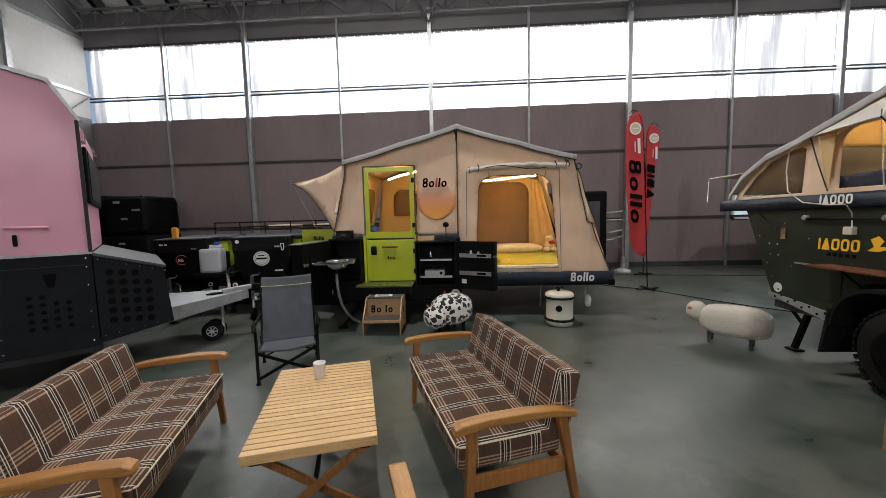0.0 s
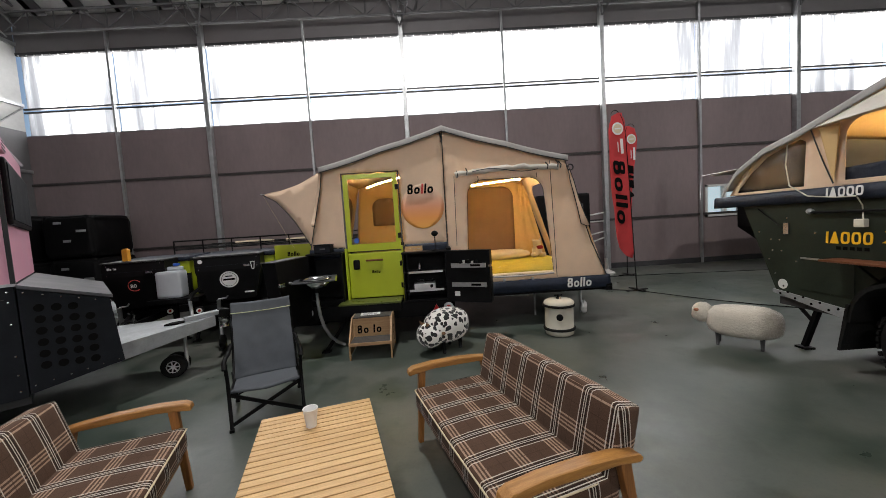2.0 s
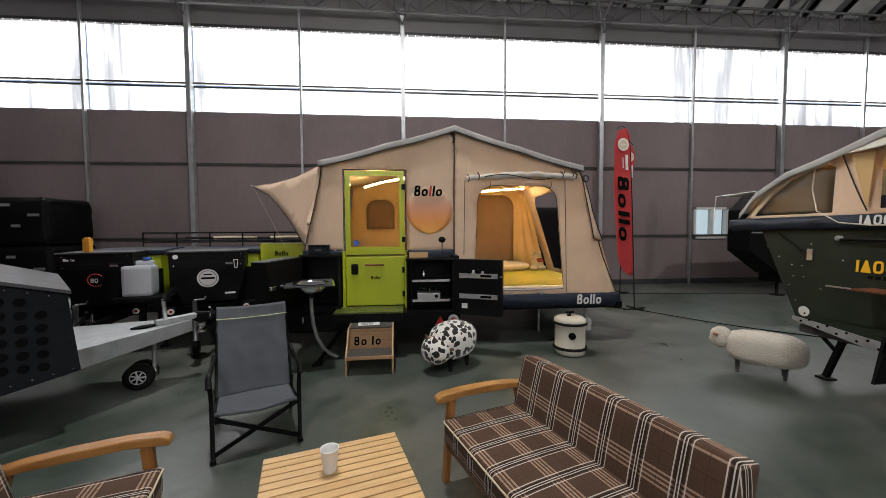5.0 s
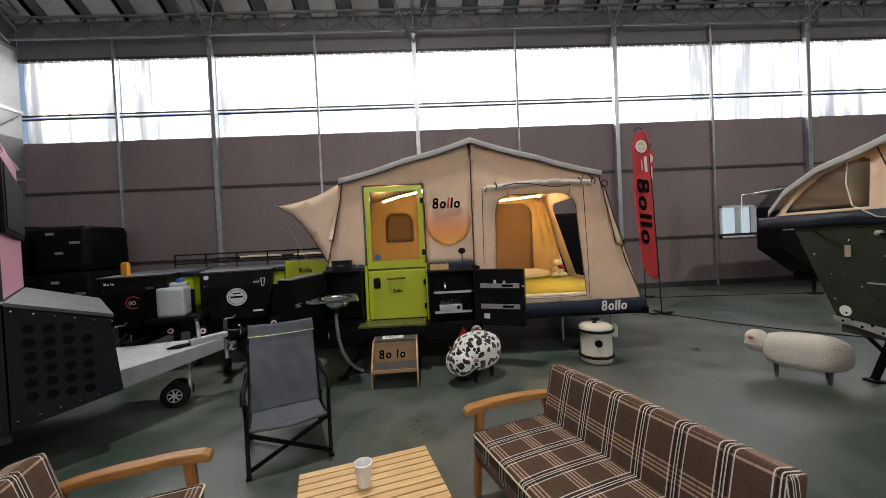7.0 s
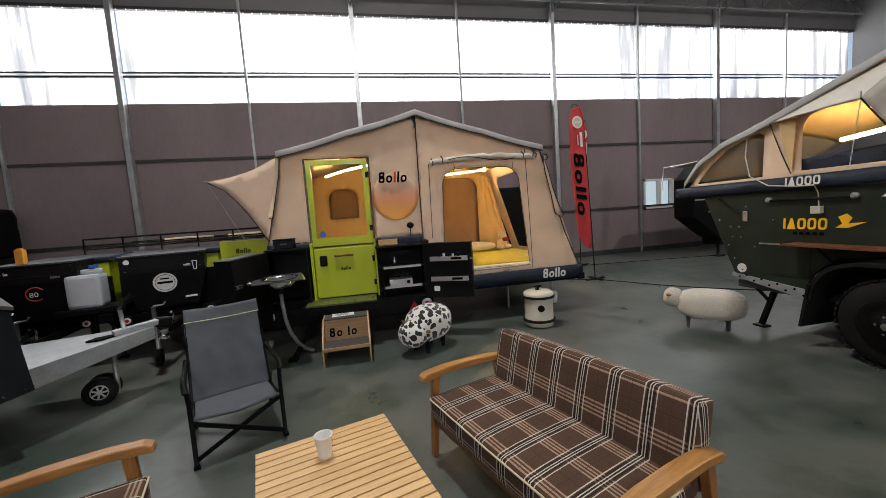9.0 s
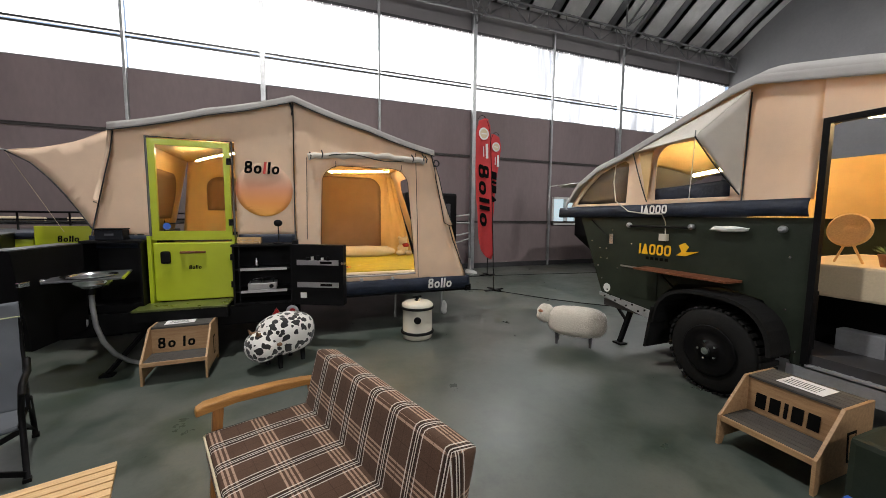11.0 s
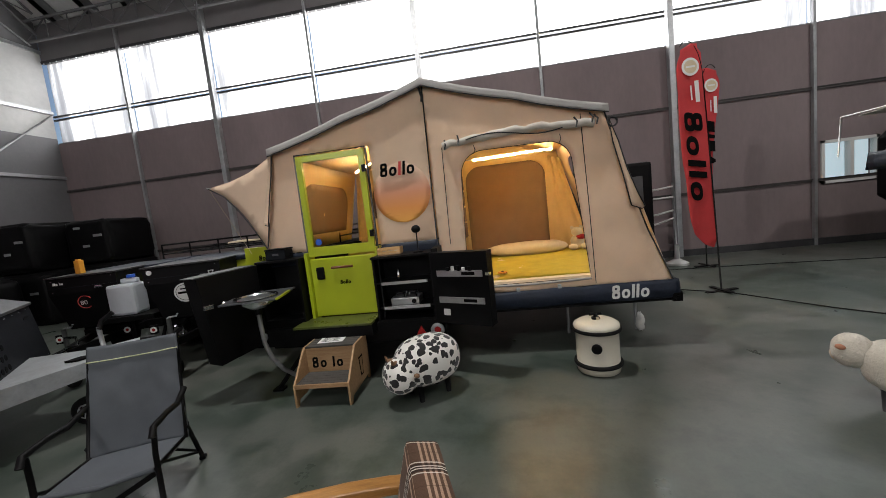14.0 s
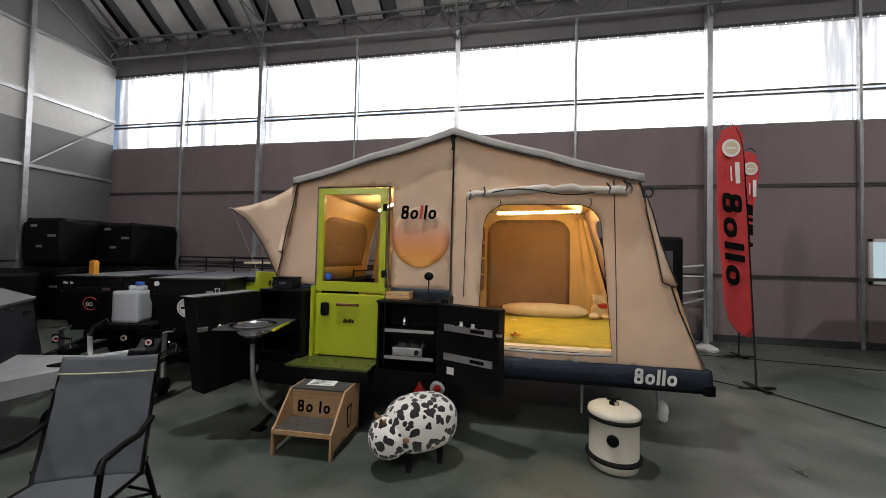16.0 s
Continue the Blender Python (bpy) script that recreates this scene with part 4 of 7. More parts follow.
def feather_flag(label, x, y, h, width, face, lean=0, side=-1, taper=0.0, marks="Tslls"):
    """A tall feather banner on a pole with a flat foot; side: to which hand of the pole the cloth hangs."""
    t = thing("feather_flag", label, "flag", pose(x, y, 0, 0, -lean, face), "feather flags")
    z0, n = 0.75 * h / 3.5, 44
    part("base_plate", Shape().box(-0.22, 0.22, -0.03, 0.03, 0.0, 0.02, None, 0.004).box(-0.03, 0.03, -0.2, 0.2, 0.021, 0.034), BLACK, t)
    part("pole", Shape().tube([(0.0, 0, 0.02), (0.005, 0, h * 0.6), (0, 0, h * 0.86)], 0.012, 10, False, 0.008), BLACK, t)
    part("tip", Shape().tube([(side * width * (1 - math.cos(a)) * 0.5, 0, h * 0.86 + math.sin(a) * h * 0.14) for a in [math.pi * i / 24 for i in range(17)]], 0.006, 8), BLACK, t)

    def cloth(u, v):
        z = z0 + (h * 0.985 - z0) * v
        k = 1.0 if v < 0.86 else math.sqrt(max(0.0, 1 - ((v - 0.86) / 0.14) ** 2)) * 0.75 + 0.25
        k *= 1 - taper * (1 - v)
        far = width * k if v > 0.12 else width * k * (0.12 + 0.88 * (v / 0.12) ** 0.6)
        xx = far * u + (width * 0.12 if v > 0.97 else 0)
        fold = 0.022 * math.sin(9 * v + 3 * u) * u + 0.010 * math.sin(31 * v + 7 * u) * u * (1 - v)
        return (side * xx, fold, z - (0.10 * u if v < 0.1 else 0))
    part("banner", Shape().sheet(cloth, 12, n, 0.003), RED, t)
    ex = side * width * 0.48
    part("emblem", Shape().lathe([(0.115, 0), (0.115, 0.003), (0.0, 0.003)], 28, pose(ex, -0.026, h * 0.90, 90)), WHITE, t, "round pale emblem")
    part("emblem_ring", Shape().lathe([(0.085, 0.0032), (0.085, 0.005), (0.0, 0.005)], 28, pose(ex, -0.026, h * 0.90, 90)), LINEN, t)
    part("emblem_bar", Shape().box(ex - 0.06, ex + 0.06, -0.0335, -0.0315, h * 0.9 - 0.012, h * 0.9 + 0.012), WHITE, t)
    down = t.matrix_basis @ pose(ex - 0.15, -0.034, h * 0.735, 0, 90, 0) @ Matrix.Diagonal((1.85, 1, 1, 1))
    part("small_mark", Shape().box(ex + 0.03, ex + 0.085, -0.036, -0.033, h * 0.765, h * 0.845).box(ex - 0.03, ex - 0.012, -0.036, -0.033, h * 0.775, h * 0.83), WHITE, t, "white bars of small writing")
    letters(marks, 0.24 * (1 - taper * 0.3), [INK] * 5, down, t, "large black word mark", 0.14, 0.12)
    return t


feather_flag("red feather flag with white emblem and large black word mark", 4.26, 7.42, 3.43, 0.36, 8, 3)
feather_flag("second red feather flag standing behind the first one", 5.04, 9.2, 3.6, 0.36, 5, 0, 1, 0.85, "WlWA")
cab = thing("floor_cable", "thin black cable lying across the concrete floor", "cable", pose(4.2, 7.4, 0))
wpart("cable", Shape().tube([(2.2, 9.0, 0.007), (4.5, 9.12, 0.007), (6.0, 8.95, 0.007), (8.3, 8.6, 0.007), (12, 8.1, 0.007)], 0.007, 6), RUBBER, cab)
cab = thing("floor_cable", "black cable running from the flag across the floor", "cable", pose(4.2, 7.4, 0))
wpart("cable", Shape().tube([(2.9, 8.6, 0.007), (3.7, 7.75, 0.007), (4.3, 7.3, 0.007), (4.82, 6.4, 0.007), (5.2, 5.9, 0.007), (6.2, 4.9, 0.007)], 0.007, 6), RUBBER, cab)

# ---- lime and beige tent trailer ----
YF = 5.60


def front(a, b, d):
    """Tent front: upright plane that faces the lounge."""
    return Vector((a, YF - d, b))


def arch_hole(x0, x1, z0, z1, r, n=8, x0t=None, x1t=None):
    """Opening with rounded upper corners; the top may be narrower."""
    a, b = (x0 if x0t is None else x0t), (x1 if x1t is None else x1t)
    pts = [(x0, z0), (x1, z0)]
    pts += [(b - r + r * math.cos(t), z1 - r + r * math.sin(t)) for t in [math.pi / 2 * i / n for i in range(n + 1)]]
    pts += [(a + r - r * math.sin(t), z1 - r + r * math.cos(t)) for t in [math.pi / 2 * i / n for i in range(n + 1)]]
    return pts


tent = thing("tent_trailer", "beige canvas tent trailer with lime door, open and lit inside", "trailer", pose(0.6, 6.2, 0))
DOOR = [(-0.79, 0.9), (-0.02, 0.9), (-0.02, 2.27), (-0.79, 2.27)]
left = [(-1.29, 1.24), (-0.80, 1.24), (-0.80, 2.28), (-0.01, 2.28), (-0.01, 1.24), (0.585, 1.24), (0.598, 2.795), (-0.2, 2.585), (-1.06, 2.345)]
wpart("front_panel", Shape().cloth(left, [], front, 0.006, 0.017, 3.0, 0.07), CANVAS, tent, "beige canvas front beside the door")
WIN = arch_hole(0.86, 2.06, 0.74, 2.085, 0.22, 8, 0.90, 1.96)
right = [(0.605, 0.66), (2.79, 0.66), (2.60, 1.15), (2.44, 1.65), (2.262, 2.32), (1.45, 2.545), (0.602, 2.795)]
wpart("front_panel", Shape().cloth(right, [WIN], front, 0.006, 0.017, 3.0, 0.07), CANVAS, tent, "beige canvas front with an arched opening")
trim = Shape().tube([(0.6, YF - 0.012, 2.79), (0.592, YF - 0.016, 1.9), (0.588, YF - 0.014, 1.2)], 0.007, 6)
wpart("seam_tape", trim, BLACKTRIM, tent)
wpart("seam_tape", Shape().tube([(0.57, YF - 0.02, 2.76), (0.595, YF - 0.03, 2.66), (0.585, YF - 0.02, 2.62)], 0.013, 6), BLACKTRIM, tent)
wpart("seam_tape", Shape().tube([(2.10, YF - 0.012, 0.68), (2.085, YF - 0.014, 1.4), (2.06, YF - 0.012, 2.30)], 0.004, 6), BLACKTRIM, tent)
wpart("seam_tape", Shape().tube([(0.72, YF - 0.012, 1.2), (0.735, YF - 0.014, 2.16)], 0.004, 6), BLACKTRIM, tent)
wpart("seam_tape", Shape().tube([(2.27, YF - 0.012, 2.31), (2.40, YF - 0.014, 1.80), (2.60, YF - 0.012, 1.15), (2.80, YF - 0.01, 0.67)], 0.007, 6), BLACKTRIM, tent)
wpart("window_zip", Shape().tube([(a, YF - 0.010, b) for a, b in WIN], 0.004, 6, True), BLACKTRIM, tent)
wpart("seam_tape", Shape().tube([(-1.07, YF - 0.012, 2.33), (-1.13, YF - 0.014, 1.95), (-1.29, YF - 0.012, 1.26)], 0.006, 6), BLACKTRIM, tent)

# sunset print
pr = Shape()
cx, cz, rr = 0.280, 1.79, 0.295
pts = [(cx + rr * math.sin(6.28319 * i / 48), cz - 0.02 - rr * 1.02 * math.cos(6.28319 * i / 48)) for i in range(48)]
pr.cloth(pts, [], lambda a, b, d: Vector((a, YF - 0.005 - d, b)), 0.0004, 0.017, 3.0, 0.07)
lay = pr.bm.loops.layers.uv.new("UVMap")
for f in pr.bm.faces:
    for lo in f.loops:
        lo[lay].uv = (lo.vert.co.x, (lo.vert.co.z - 1.47) / 0.60)
wpart("printed_sun", pr, SUNSET, tent, "orange sunset print fading upward")
letters("Tslls", 0.135, [INK, INK, REDINK, INK, INK], Matrix.Translation((0.08, YF - 0.024, 1.945)), tent, "printed word mark", 0.13, 0.12)

# roof cloth with a folded front hem
ridge = [(-1.09, 2.375), (-0.25, 2.60), (0.6, 2.835), (1.45, 2.58), (2.30, 2.345)]


def roof_at(u):
    s = u * 4
    i = min(3, int(s))
    a, b = ridge[i], ridge[i + 1]
    k = s - i
    return a[0] + (b[0] - a[0]) * k, a[1] + (b[1] - a[1]) * k - 0.015 * math.sin(math.pi * k)


def roofcloth(u, v):
    x, z = roof_at(u)
    return (x, YF - 0.05 + 2.52 * v, z + 0.006 * noise.noise((x * 3, v * 5, 1)))


wpart("roof", Shape().sheet(roofcloth, 32, 12, 0.012), ROOFCLOTH, tent, "grey roof cloth")


def hem(u, v):
    x, z = roof_at(u)
    return (x, YF - 0.052 - 0.006 * v + 0.004 * noise.noise((x * 6, v, 4)), z - 0.075 * v + 0.004 * noise.noise((x * 5, 0, 9)) * v)


wpart("roof_hem", Shape().sheet(hem, 40, 3, 0.006), ROOFCLOTH, tent)
wpart("hem_tape", Shape().tube([Vector(hem(i / 40, 1.0)) + Vector((0, -0.003, 0)) for i in range(41)], 0.006, 6), BLACKTRIM, tent)

# left end: side wall, raised flap and its gusset
wpart("end_panel", Shape().sheet(lambda u, v: (-1.29 + 0.22 * v, YF + 2.42 * u, 1.24 + 1.10 * v), 10, 8, 0.006), CANVAS, tent)


def flap(u, v):
    sag = 0.05 * math.sin(math.pi * u)
    return (-1.075 - 0.815 * u, YF + 0.05 + 2.3 * v, 2.335 - 0.27 * u - sag + 0.01 * noise.noise((u * 4, v * 3, 0)))


wpart("window_flap", Shape().sheet(flap, 10, 8, 0.006), CANVAS, tent, "raised beige side flap")
gus = [(-1.075, 2.33)] + [(-1.075 - 0.815 * t, 2.33 - 0.27 * t - 0.05 * math.sin(math.pi * t)) for t in (0.25, 0.5, 0.75, 1.0)]
gus += [(-1.885 + 0.60 * t ** 0.8, 2.06 - 0.75 * t ** 1.25) for t in (0.2, 0.4, 0.6, 0.8, 1.0)]
wpart("flap_gusset", Shape().cloth(gus, [], lambda a, b, d: Vector((a, YF + 0.04 - d, b)), 0.005, 0.02), CANVAS, tent, "beige side gusset of the flap")
wpart("gusset_tape", Shape().tube([(a, YF + 0.028, b) for a, b in gus[4:]], 0.006, 6), BLACKTRIM, tent)
wpart("flap_pole", Shape().tube([(-1.93, YF + 0.05, 2.075), (-1.87, YF + 0.05, 2.06), (-1.87, YF + 2.3, 2.06)], 0.008, 8), ALU, tent)
wpart("guy_line", Shape().tube([(-1.90, YF + 0.05, 2.06), (-1.55, YF + 0.1, 1.3)], 0.002, 5), LINEN, tent)
wpart("rolled_curtain", Shape().tube([(-1.08, YF - 0.03, 2.30), (-1.10, YF - 0.04, 2.1), (-1.16, YF - 0.045, 1.85), (-1.22, YF - 0.03, 1.62)], 0.018, 8, False, 0.03), CANVAS, tent)
wpart("curtain_tape", Shape().tube([(-1.055, YF - 0.035, 2.30), (-1.075, YF - 0.06, 2.1), (-1.13, YF - 0.07, 1.85), (-1.20, YF - 0.05, 1.58), (-1.24, YF - 0.04, 1.6)], 0.006, 6), BLACKTRIM, tent)

# right end: sloping wall with an opening, and its tied flap
ENDW = arch_hole(5.80, 7.62, 0.80, 2.12, 0.22)


def end_right(a, b, d):
    return Vector((2.80 - 0.53 * (b - 0.66) / 1.65 + d, a, b))


wpart("end_panel", Shape().cloth([(YF, 0.66), (8.02, 0.66), (8.02, 2.32), (YF, 2.32)], [ENDW], end_right, 0.006, 0.01), CANVAS, tent, "sloping canvas end wall with an opening")
fl = [(2.285, 2.22), (2.36, 2.0), (2.42, 1.75), (2.50, 1.52), (2.56, 1.38), (2.53, 1.36), (2.44, 1.40), (2.38, 1.7), (2.31, 2.0)]
wpart("tied_flap", Shape().cloth(fl, [], lambda a, b, d: Vector((a + 0.012, YF - 0.04 - d, b)), 0.01, 0.01), CANVAS, tent)
wpart("flap_tape", Shape().tube([(a + 0.012, YF - 0.05, b) for a, b in fl], 0.006, 6, True), BLACKTRIM, tent)
wpart("strap_loop", Shape().tube([(2.33 + 0.04 * math.cos(t), YF - 0.05, 2.18 + 0.04 * math.sin(t)) for t in [6.283 * i / 12 for i in range(12)]], 0.009, 6, True), BLACKTRIM, tent)

# rolled-up window blind
roll = Shape()
roll.tube([(0.75 + 1.42 * i / 18, YF - 0.045 - 0.01 * math.sin(i * 1.7), 2.165 + 0.045 * math.sin(math.pi * i / 18) + 0.008 * math.sin(i * 2.3) + 0.03 * i / 18) for i in range(19)], 0.036, 12)
for v in roll.bm.verts:
    v.co += Vector((0, 0.5, 1)) * (0.013 * noise.noise(v.co * 12) + 0.012 * noise.noise(v.co * 4))
wpart("rolled_blind", roll, CANVAS_PALE, tent, "rolled-up grey-beige window blind")
wpart("blind_tape", Shape().tube([(0.98 + 0.9 * i / 12, YF - 0.084, 2.19 + 0.03 * math.sin(i * 0.5)) for i in range(13)], 0.006, 6), BLACKTRIM, tent)
for x, z in ((0.77, 2.17), (0.90, 2.2), (2.0, 2.22), (2.14, 2.24), (2.18, 2.22)):
    wpart("blind_strap", Shape().tube([(x, YF - 0.085, z - 0.05), (x + 0.012, YF - 0.09, z), (x, YF - 0.03, z + 0.05)], 0.008, 6), BLACKTRIM, tent)
for x in (1.05, 1.85):
    wpart("blind_cord", Shape().tube([(x, YF - 0.08, 2.13), (x + 0.01, YF - 0.07, 2.085), (x - 0.008, YF - 0.07, 2.05)], 0.004, 5), BLACKTRIM, tent)

# inner tent: back wall with brown mesh windows, ceiling, curtains
YB = 8.0
back = [(-1.2, 0.7), (2.72, 0.66), (2.25, 2.33), (0.6, 2.78), (-1.05, 2.33)]
wins = [arch_hole(0.80, 2.06, 0.80, 2.2, 0.24), arch_hole(-0.80, -0.28, 1.56, 2.10, 0.18)]
wpart("back_panel", Shape().cloth(back, wins, lambda a, b, d: Vector((a, YB - d, b)), 0.006, 0.02), CANVAS_IN, tent, "tan inner back wall")
for wn_ in wins:
    wpart("mesh_window", Shape().cloth(wn_, [], lambda a, b, d: Vector((a, YB + 0.004 - d, b)), 0.004, 0.012), CANVAS_BROWN, tent, "brown mesh window")
    wpart("window_zip", Shape().tube([(a, YB - 0.012, b) for a, b in wn_], 0.007, 6, True), CANVAS_BROWN, tent)
EW = arch_hole(6.2, 7.7, 1.42, 2.08, 0.3)
wpart("mesh_window", Shape().cloth(EW, [], lambda a, b, d: Vector((-1.29 + 0.22 * (b - 1.24) / 1.1 + 0.022 + d, a, b)), 0.004, 0.006), CANVAS_BROWN, tent, "brown mesh window in the end wall")
wpart("inner_end", Shape().sheet(lambda u, v: (-1.272 + 0.22 * v, YF + 0.02 + 2.36 * u, 1.25 + 1.08 * v), 8, 6, 0.004), CANVAS_IN, tent)
lin = Shape().sheet(lambda u, v: (roof_at(u)[0] * 0.97, YF + 0.03 + 2.35 * v, roof_at(u)[1] - 0.05), 24, 6, 0.006)
wpart("ceiling_lining", lin, CANVAS_IN, tent)


def curtain(u, v):
    x = 2.12 + (0.14 + 0.40 * (1 - v)) * u
    return (x, 7.93 - 0.10 * u + 0.022 * math.sin(u * 15 + v * 2) * (0.5 + v), 0.74 + (1.50 - 0.06 * u) * v)


wpart("curtain", Shape().sheet(curtain, 40, 12, 0.006), CANVAS_IN, tent, "gathered amber curtain")
wpart("curtain", Shape().sheet(lambda u, v: (-0.12 + 0.34 * u, 7.85 + 0.03 * math.sin(u * 16), 0.9 + 1.4 * v), 26, 8, 0.006), CANVAS_IN, tent)
wpart("pillow_ledge", Shape().box(-1.1, 0.3, 7.3, 7.95, 0.98, 1.1, None, 0.03), YELLOWCLOTH, tent)
wpart("ledge_trim", Shape().box(-1.1, 0.3, 7.28, 7.297, 1.09, 1.16), DARKBOARD, tent)
for z in (1.10, 1.35, 1.6, 1.85):
    wpart("shelf_pocket", Shape().box(0.62, 0.76, 7.6, 7.9, z, z + 0.02).box(0.62, 0.76, 7.88, 7.9, z, z + 0.22), CANVAS_BROWN, tent)
wpart("inner_divider", Shape().sheet(lambda u, v: (0.60 + 0.012 * math.sin(9 * u), 6.9 + 1.0 * u, 0.75 + 1.95 * v), 12, 8, 0.006), CANVAS_IN, tent)
wpart("led_strip", Shape().tube([(1.02, 6.05, 2.06), (2.0, 7.45, 2.27)], 0.014, 8), LED, tent, "glowing warm LED strip")
wpart("led_strip", Shape().tube([(2.04, 7.5, 2.27), (2.12, 7.55, 2.28)], 0.016, 8), LED, tent, "glowing warm LED strip")
wpart("led_strip", Shape().tube([(-0.72, 7.1, 2.24), (-0.42, 6.8, 2.28)], 0.014, 8), LED, tent, "glowing warm LED strip")
wpart("led_strip", Shape().tube([(-0.38, 6.75, 2.28), (-0.05, 6.45, 2.30)], 0.014, 8), LED, tent, "glowing warm LED strip")
wpart("light_rod", Shape().tube([(0.80, 5.75, 2.03), (2.15, 7.75, 2.28)], 0.006, 6), BLACKTRIM, tent)

# fold-out bed: frame, navy skirt, base
wpart("bed_base", Shape().box(0.62, 2.80, YF + 0.01, 8.0, 0.58, 0.655, None, 0.01), BLACK, tent)


def skirt(u, v):
    x = 0.60 + 2.235 * u
    return (x, YF - 0.03 - 0.025 * math.sin(math.pi * v) - 0.006 * math.sin(u * 34) * v, 0.665 - 0.175 * v + 0.012 * noise.noise((u * 9, v, 5)))


wpart("skirt", Shape().sheet(skirt, 50, 6, 0.006), NAVY, tent, "navy vinyl skirt")
wpart("skirt", Shape().sheet(lambda u, v: (2.835 + 0.01 * math.sin(3 * v), YF - 0.03 + 2.45 * u, 0.665 - 0.17 * v), 20, 4, 0.006), NAVY, tent)
letters("Tslls", 0.13, [WHITE] * 5, Matrix.Translation((2.22, YF - 0.068, 0.525)), tent, "white word mark", 0.12, 0.08)
wpart("frame_bar", Shape().bar((0.62, YF, 0.475), (2.82, YF, 0.475), 0.03, 0.03), BLACK, tent)
wpart("frame_bar", Shape().bar((2.80, YF, 0.475), (2.80, 8.0, 0.475), 0.03, 0.03), BLACK, tent)
wpart("corner_clamp", Shape().box(2.77, 2.86, YF - 0.06, YF + 0.02, 0.455, 0.55, None, 0.012).tube([(2.815, YF - 0.07, 0.49), (2.815, YF + 0.02, 0.49)], 0.026), BLACK, tent)
for x in (1.9, 2.62):
    wpart("support_leg", Shape().tube([(x, 6.08, 0.02), (x, 6.08, 0.58)], 0.016), STEEL, tent)
wrap = Shape().blob((2.66, 6.08, 0.10), (0.05, 0.05, 0.10), None, 18, 14, 1.0, 0.35, 5)
wpart("wrapped_foot", wrap, WHITE, tent, "leg foot wrapped in pale film")
for x in (1.35, 1.75):
    wpart("hook", Shape().box(x - 0.018, x + 0.018, YF - 0.04, YF - 0.02, 0.66, 0.70, None, 0.005), ALU, tent)
wpart("sill_hem", Shape().tube([(0.9 + 1.16 * i / 10, YF - 0.015, 0.735 - 0.012 * math.sin(math.pi * i / 10)) for i in range(11)], 0.012, 8), ROOFCLOTH, tent)

# trailer body, chassis and wheels
wpart("body_floor", Shape().box(-1.28, -0.82, 5.36, 8.0, 0.45, 0.60), BLACK, tent, "black powder-coated body")
for box in ((-1.28, -1.26, 5.36, 8.0, 0.6, 1.2), (-0.84, -0.82, 5.36, 5.60, 0.6, 1.2), (-1.26, -0.8, 5.62, 5.64, 0.6, 1.24)):
    wpart("body_panel", Shape().box(*box), BLACK, tent)
wpart("galley_top", Shape().box(-1.285, -0.80, 5.34, 5.618, 1.201, 1.225, None, 0.004), BLACK, tent)
wpart("body_side", Shape().box(0.56, 0.62, 5.3, 8.0, 0.42, 1.2).box(-1.28, 0.6, 8.0, 8.04, 0.42, 1.2), BLACK, tent)
wpart("navy_band", Shape().sheet(lambda u, v: (-1.30 + 0.50 * u, YF - 0.012, 1.265 - 0.13 * v), 10, 3, 0.006), NAVY, tent)
wpart("navy_band", Shape().sheet(lambda u, v: (0.0 + 0.60 * u, YF - 0.012, 1.265 - 0.13 * v), 10, 3, 0.006), NAVY, tent)
wpart("navy_band", Shape().sheet(lambda u, v: (-1.31, YF - 0.012 + 2.4 * u, 1.265 - 0.13 * v), 10, 3, 0.006), NAVY, tent)
wpart("chassis", Shape().box(-1.22, 0.58, 5.36, 7.95, 0.30, 0.45, None, 0.01).box(-1.40, 0.63, 5.30, 5.36, 0.34, 0.52), BLACK, tent)
wpart("steady_leg", Shape().bar((-0.78, 5.30, 0.36), (-1.02, 5.06, 0.02), 0.04, 0.03).box(-1.07, -0.97, 5.02, 5.10, 0, 0.02), BLACK, tent)
wpart("steady_leg", Shape().bar((0.45, 5.6, 0.36), (0.62, 5.5, 0.02), 0.04, 0.03), BLACK, tent)
for x, z, k in ((-1.30, 0.46, 1.3), (0.545, 0.42, 1.15)):
    wpart("tail_lamp_ring", Shape().lathe([(0.056 * k, 0), (0.057 * k, 0.02), (0.040 * k, 0.024), (0.039 * k, 0.014), (0, 0.014)], 28, pose(x, 5.295, z, 90)), STEEL, tent, "grey ring tail lamp")
    wpart("tail_lamp_glass", Shape().lathe([(0.028 * k, 0.0145), (0.024 * k, 0.022), (0, 0.024)], 24, pose(x, 5.295, z, 90)), REDLENS, tent)
wpart("reflector", Shape().prism([(0.315, 0.345), (0.455, 0.345), (0.385, 0.47)], "y", 5.275, 5.298), REDLENS, tent, "red warning triangle")
for x in (-1.24, 0.42):
    wpart("wheel", Shape().lathe([(0.1, -0.09), (0.27, -0.09), (0.31, -0.06), (0.31, 0.06), (0.27, 0.09), (0.1, 0.09)], 36, pose(x + 0.05, 6.8, 0.31, 0, 90)), RUBBER, tent)

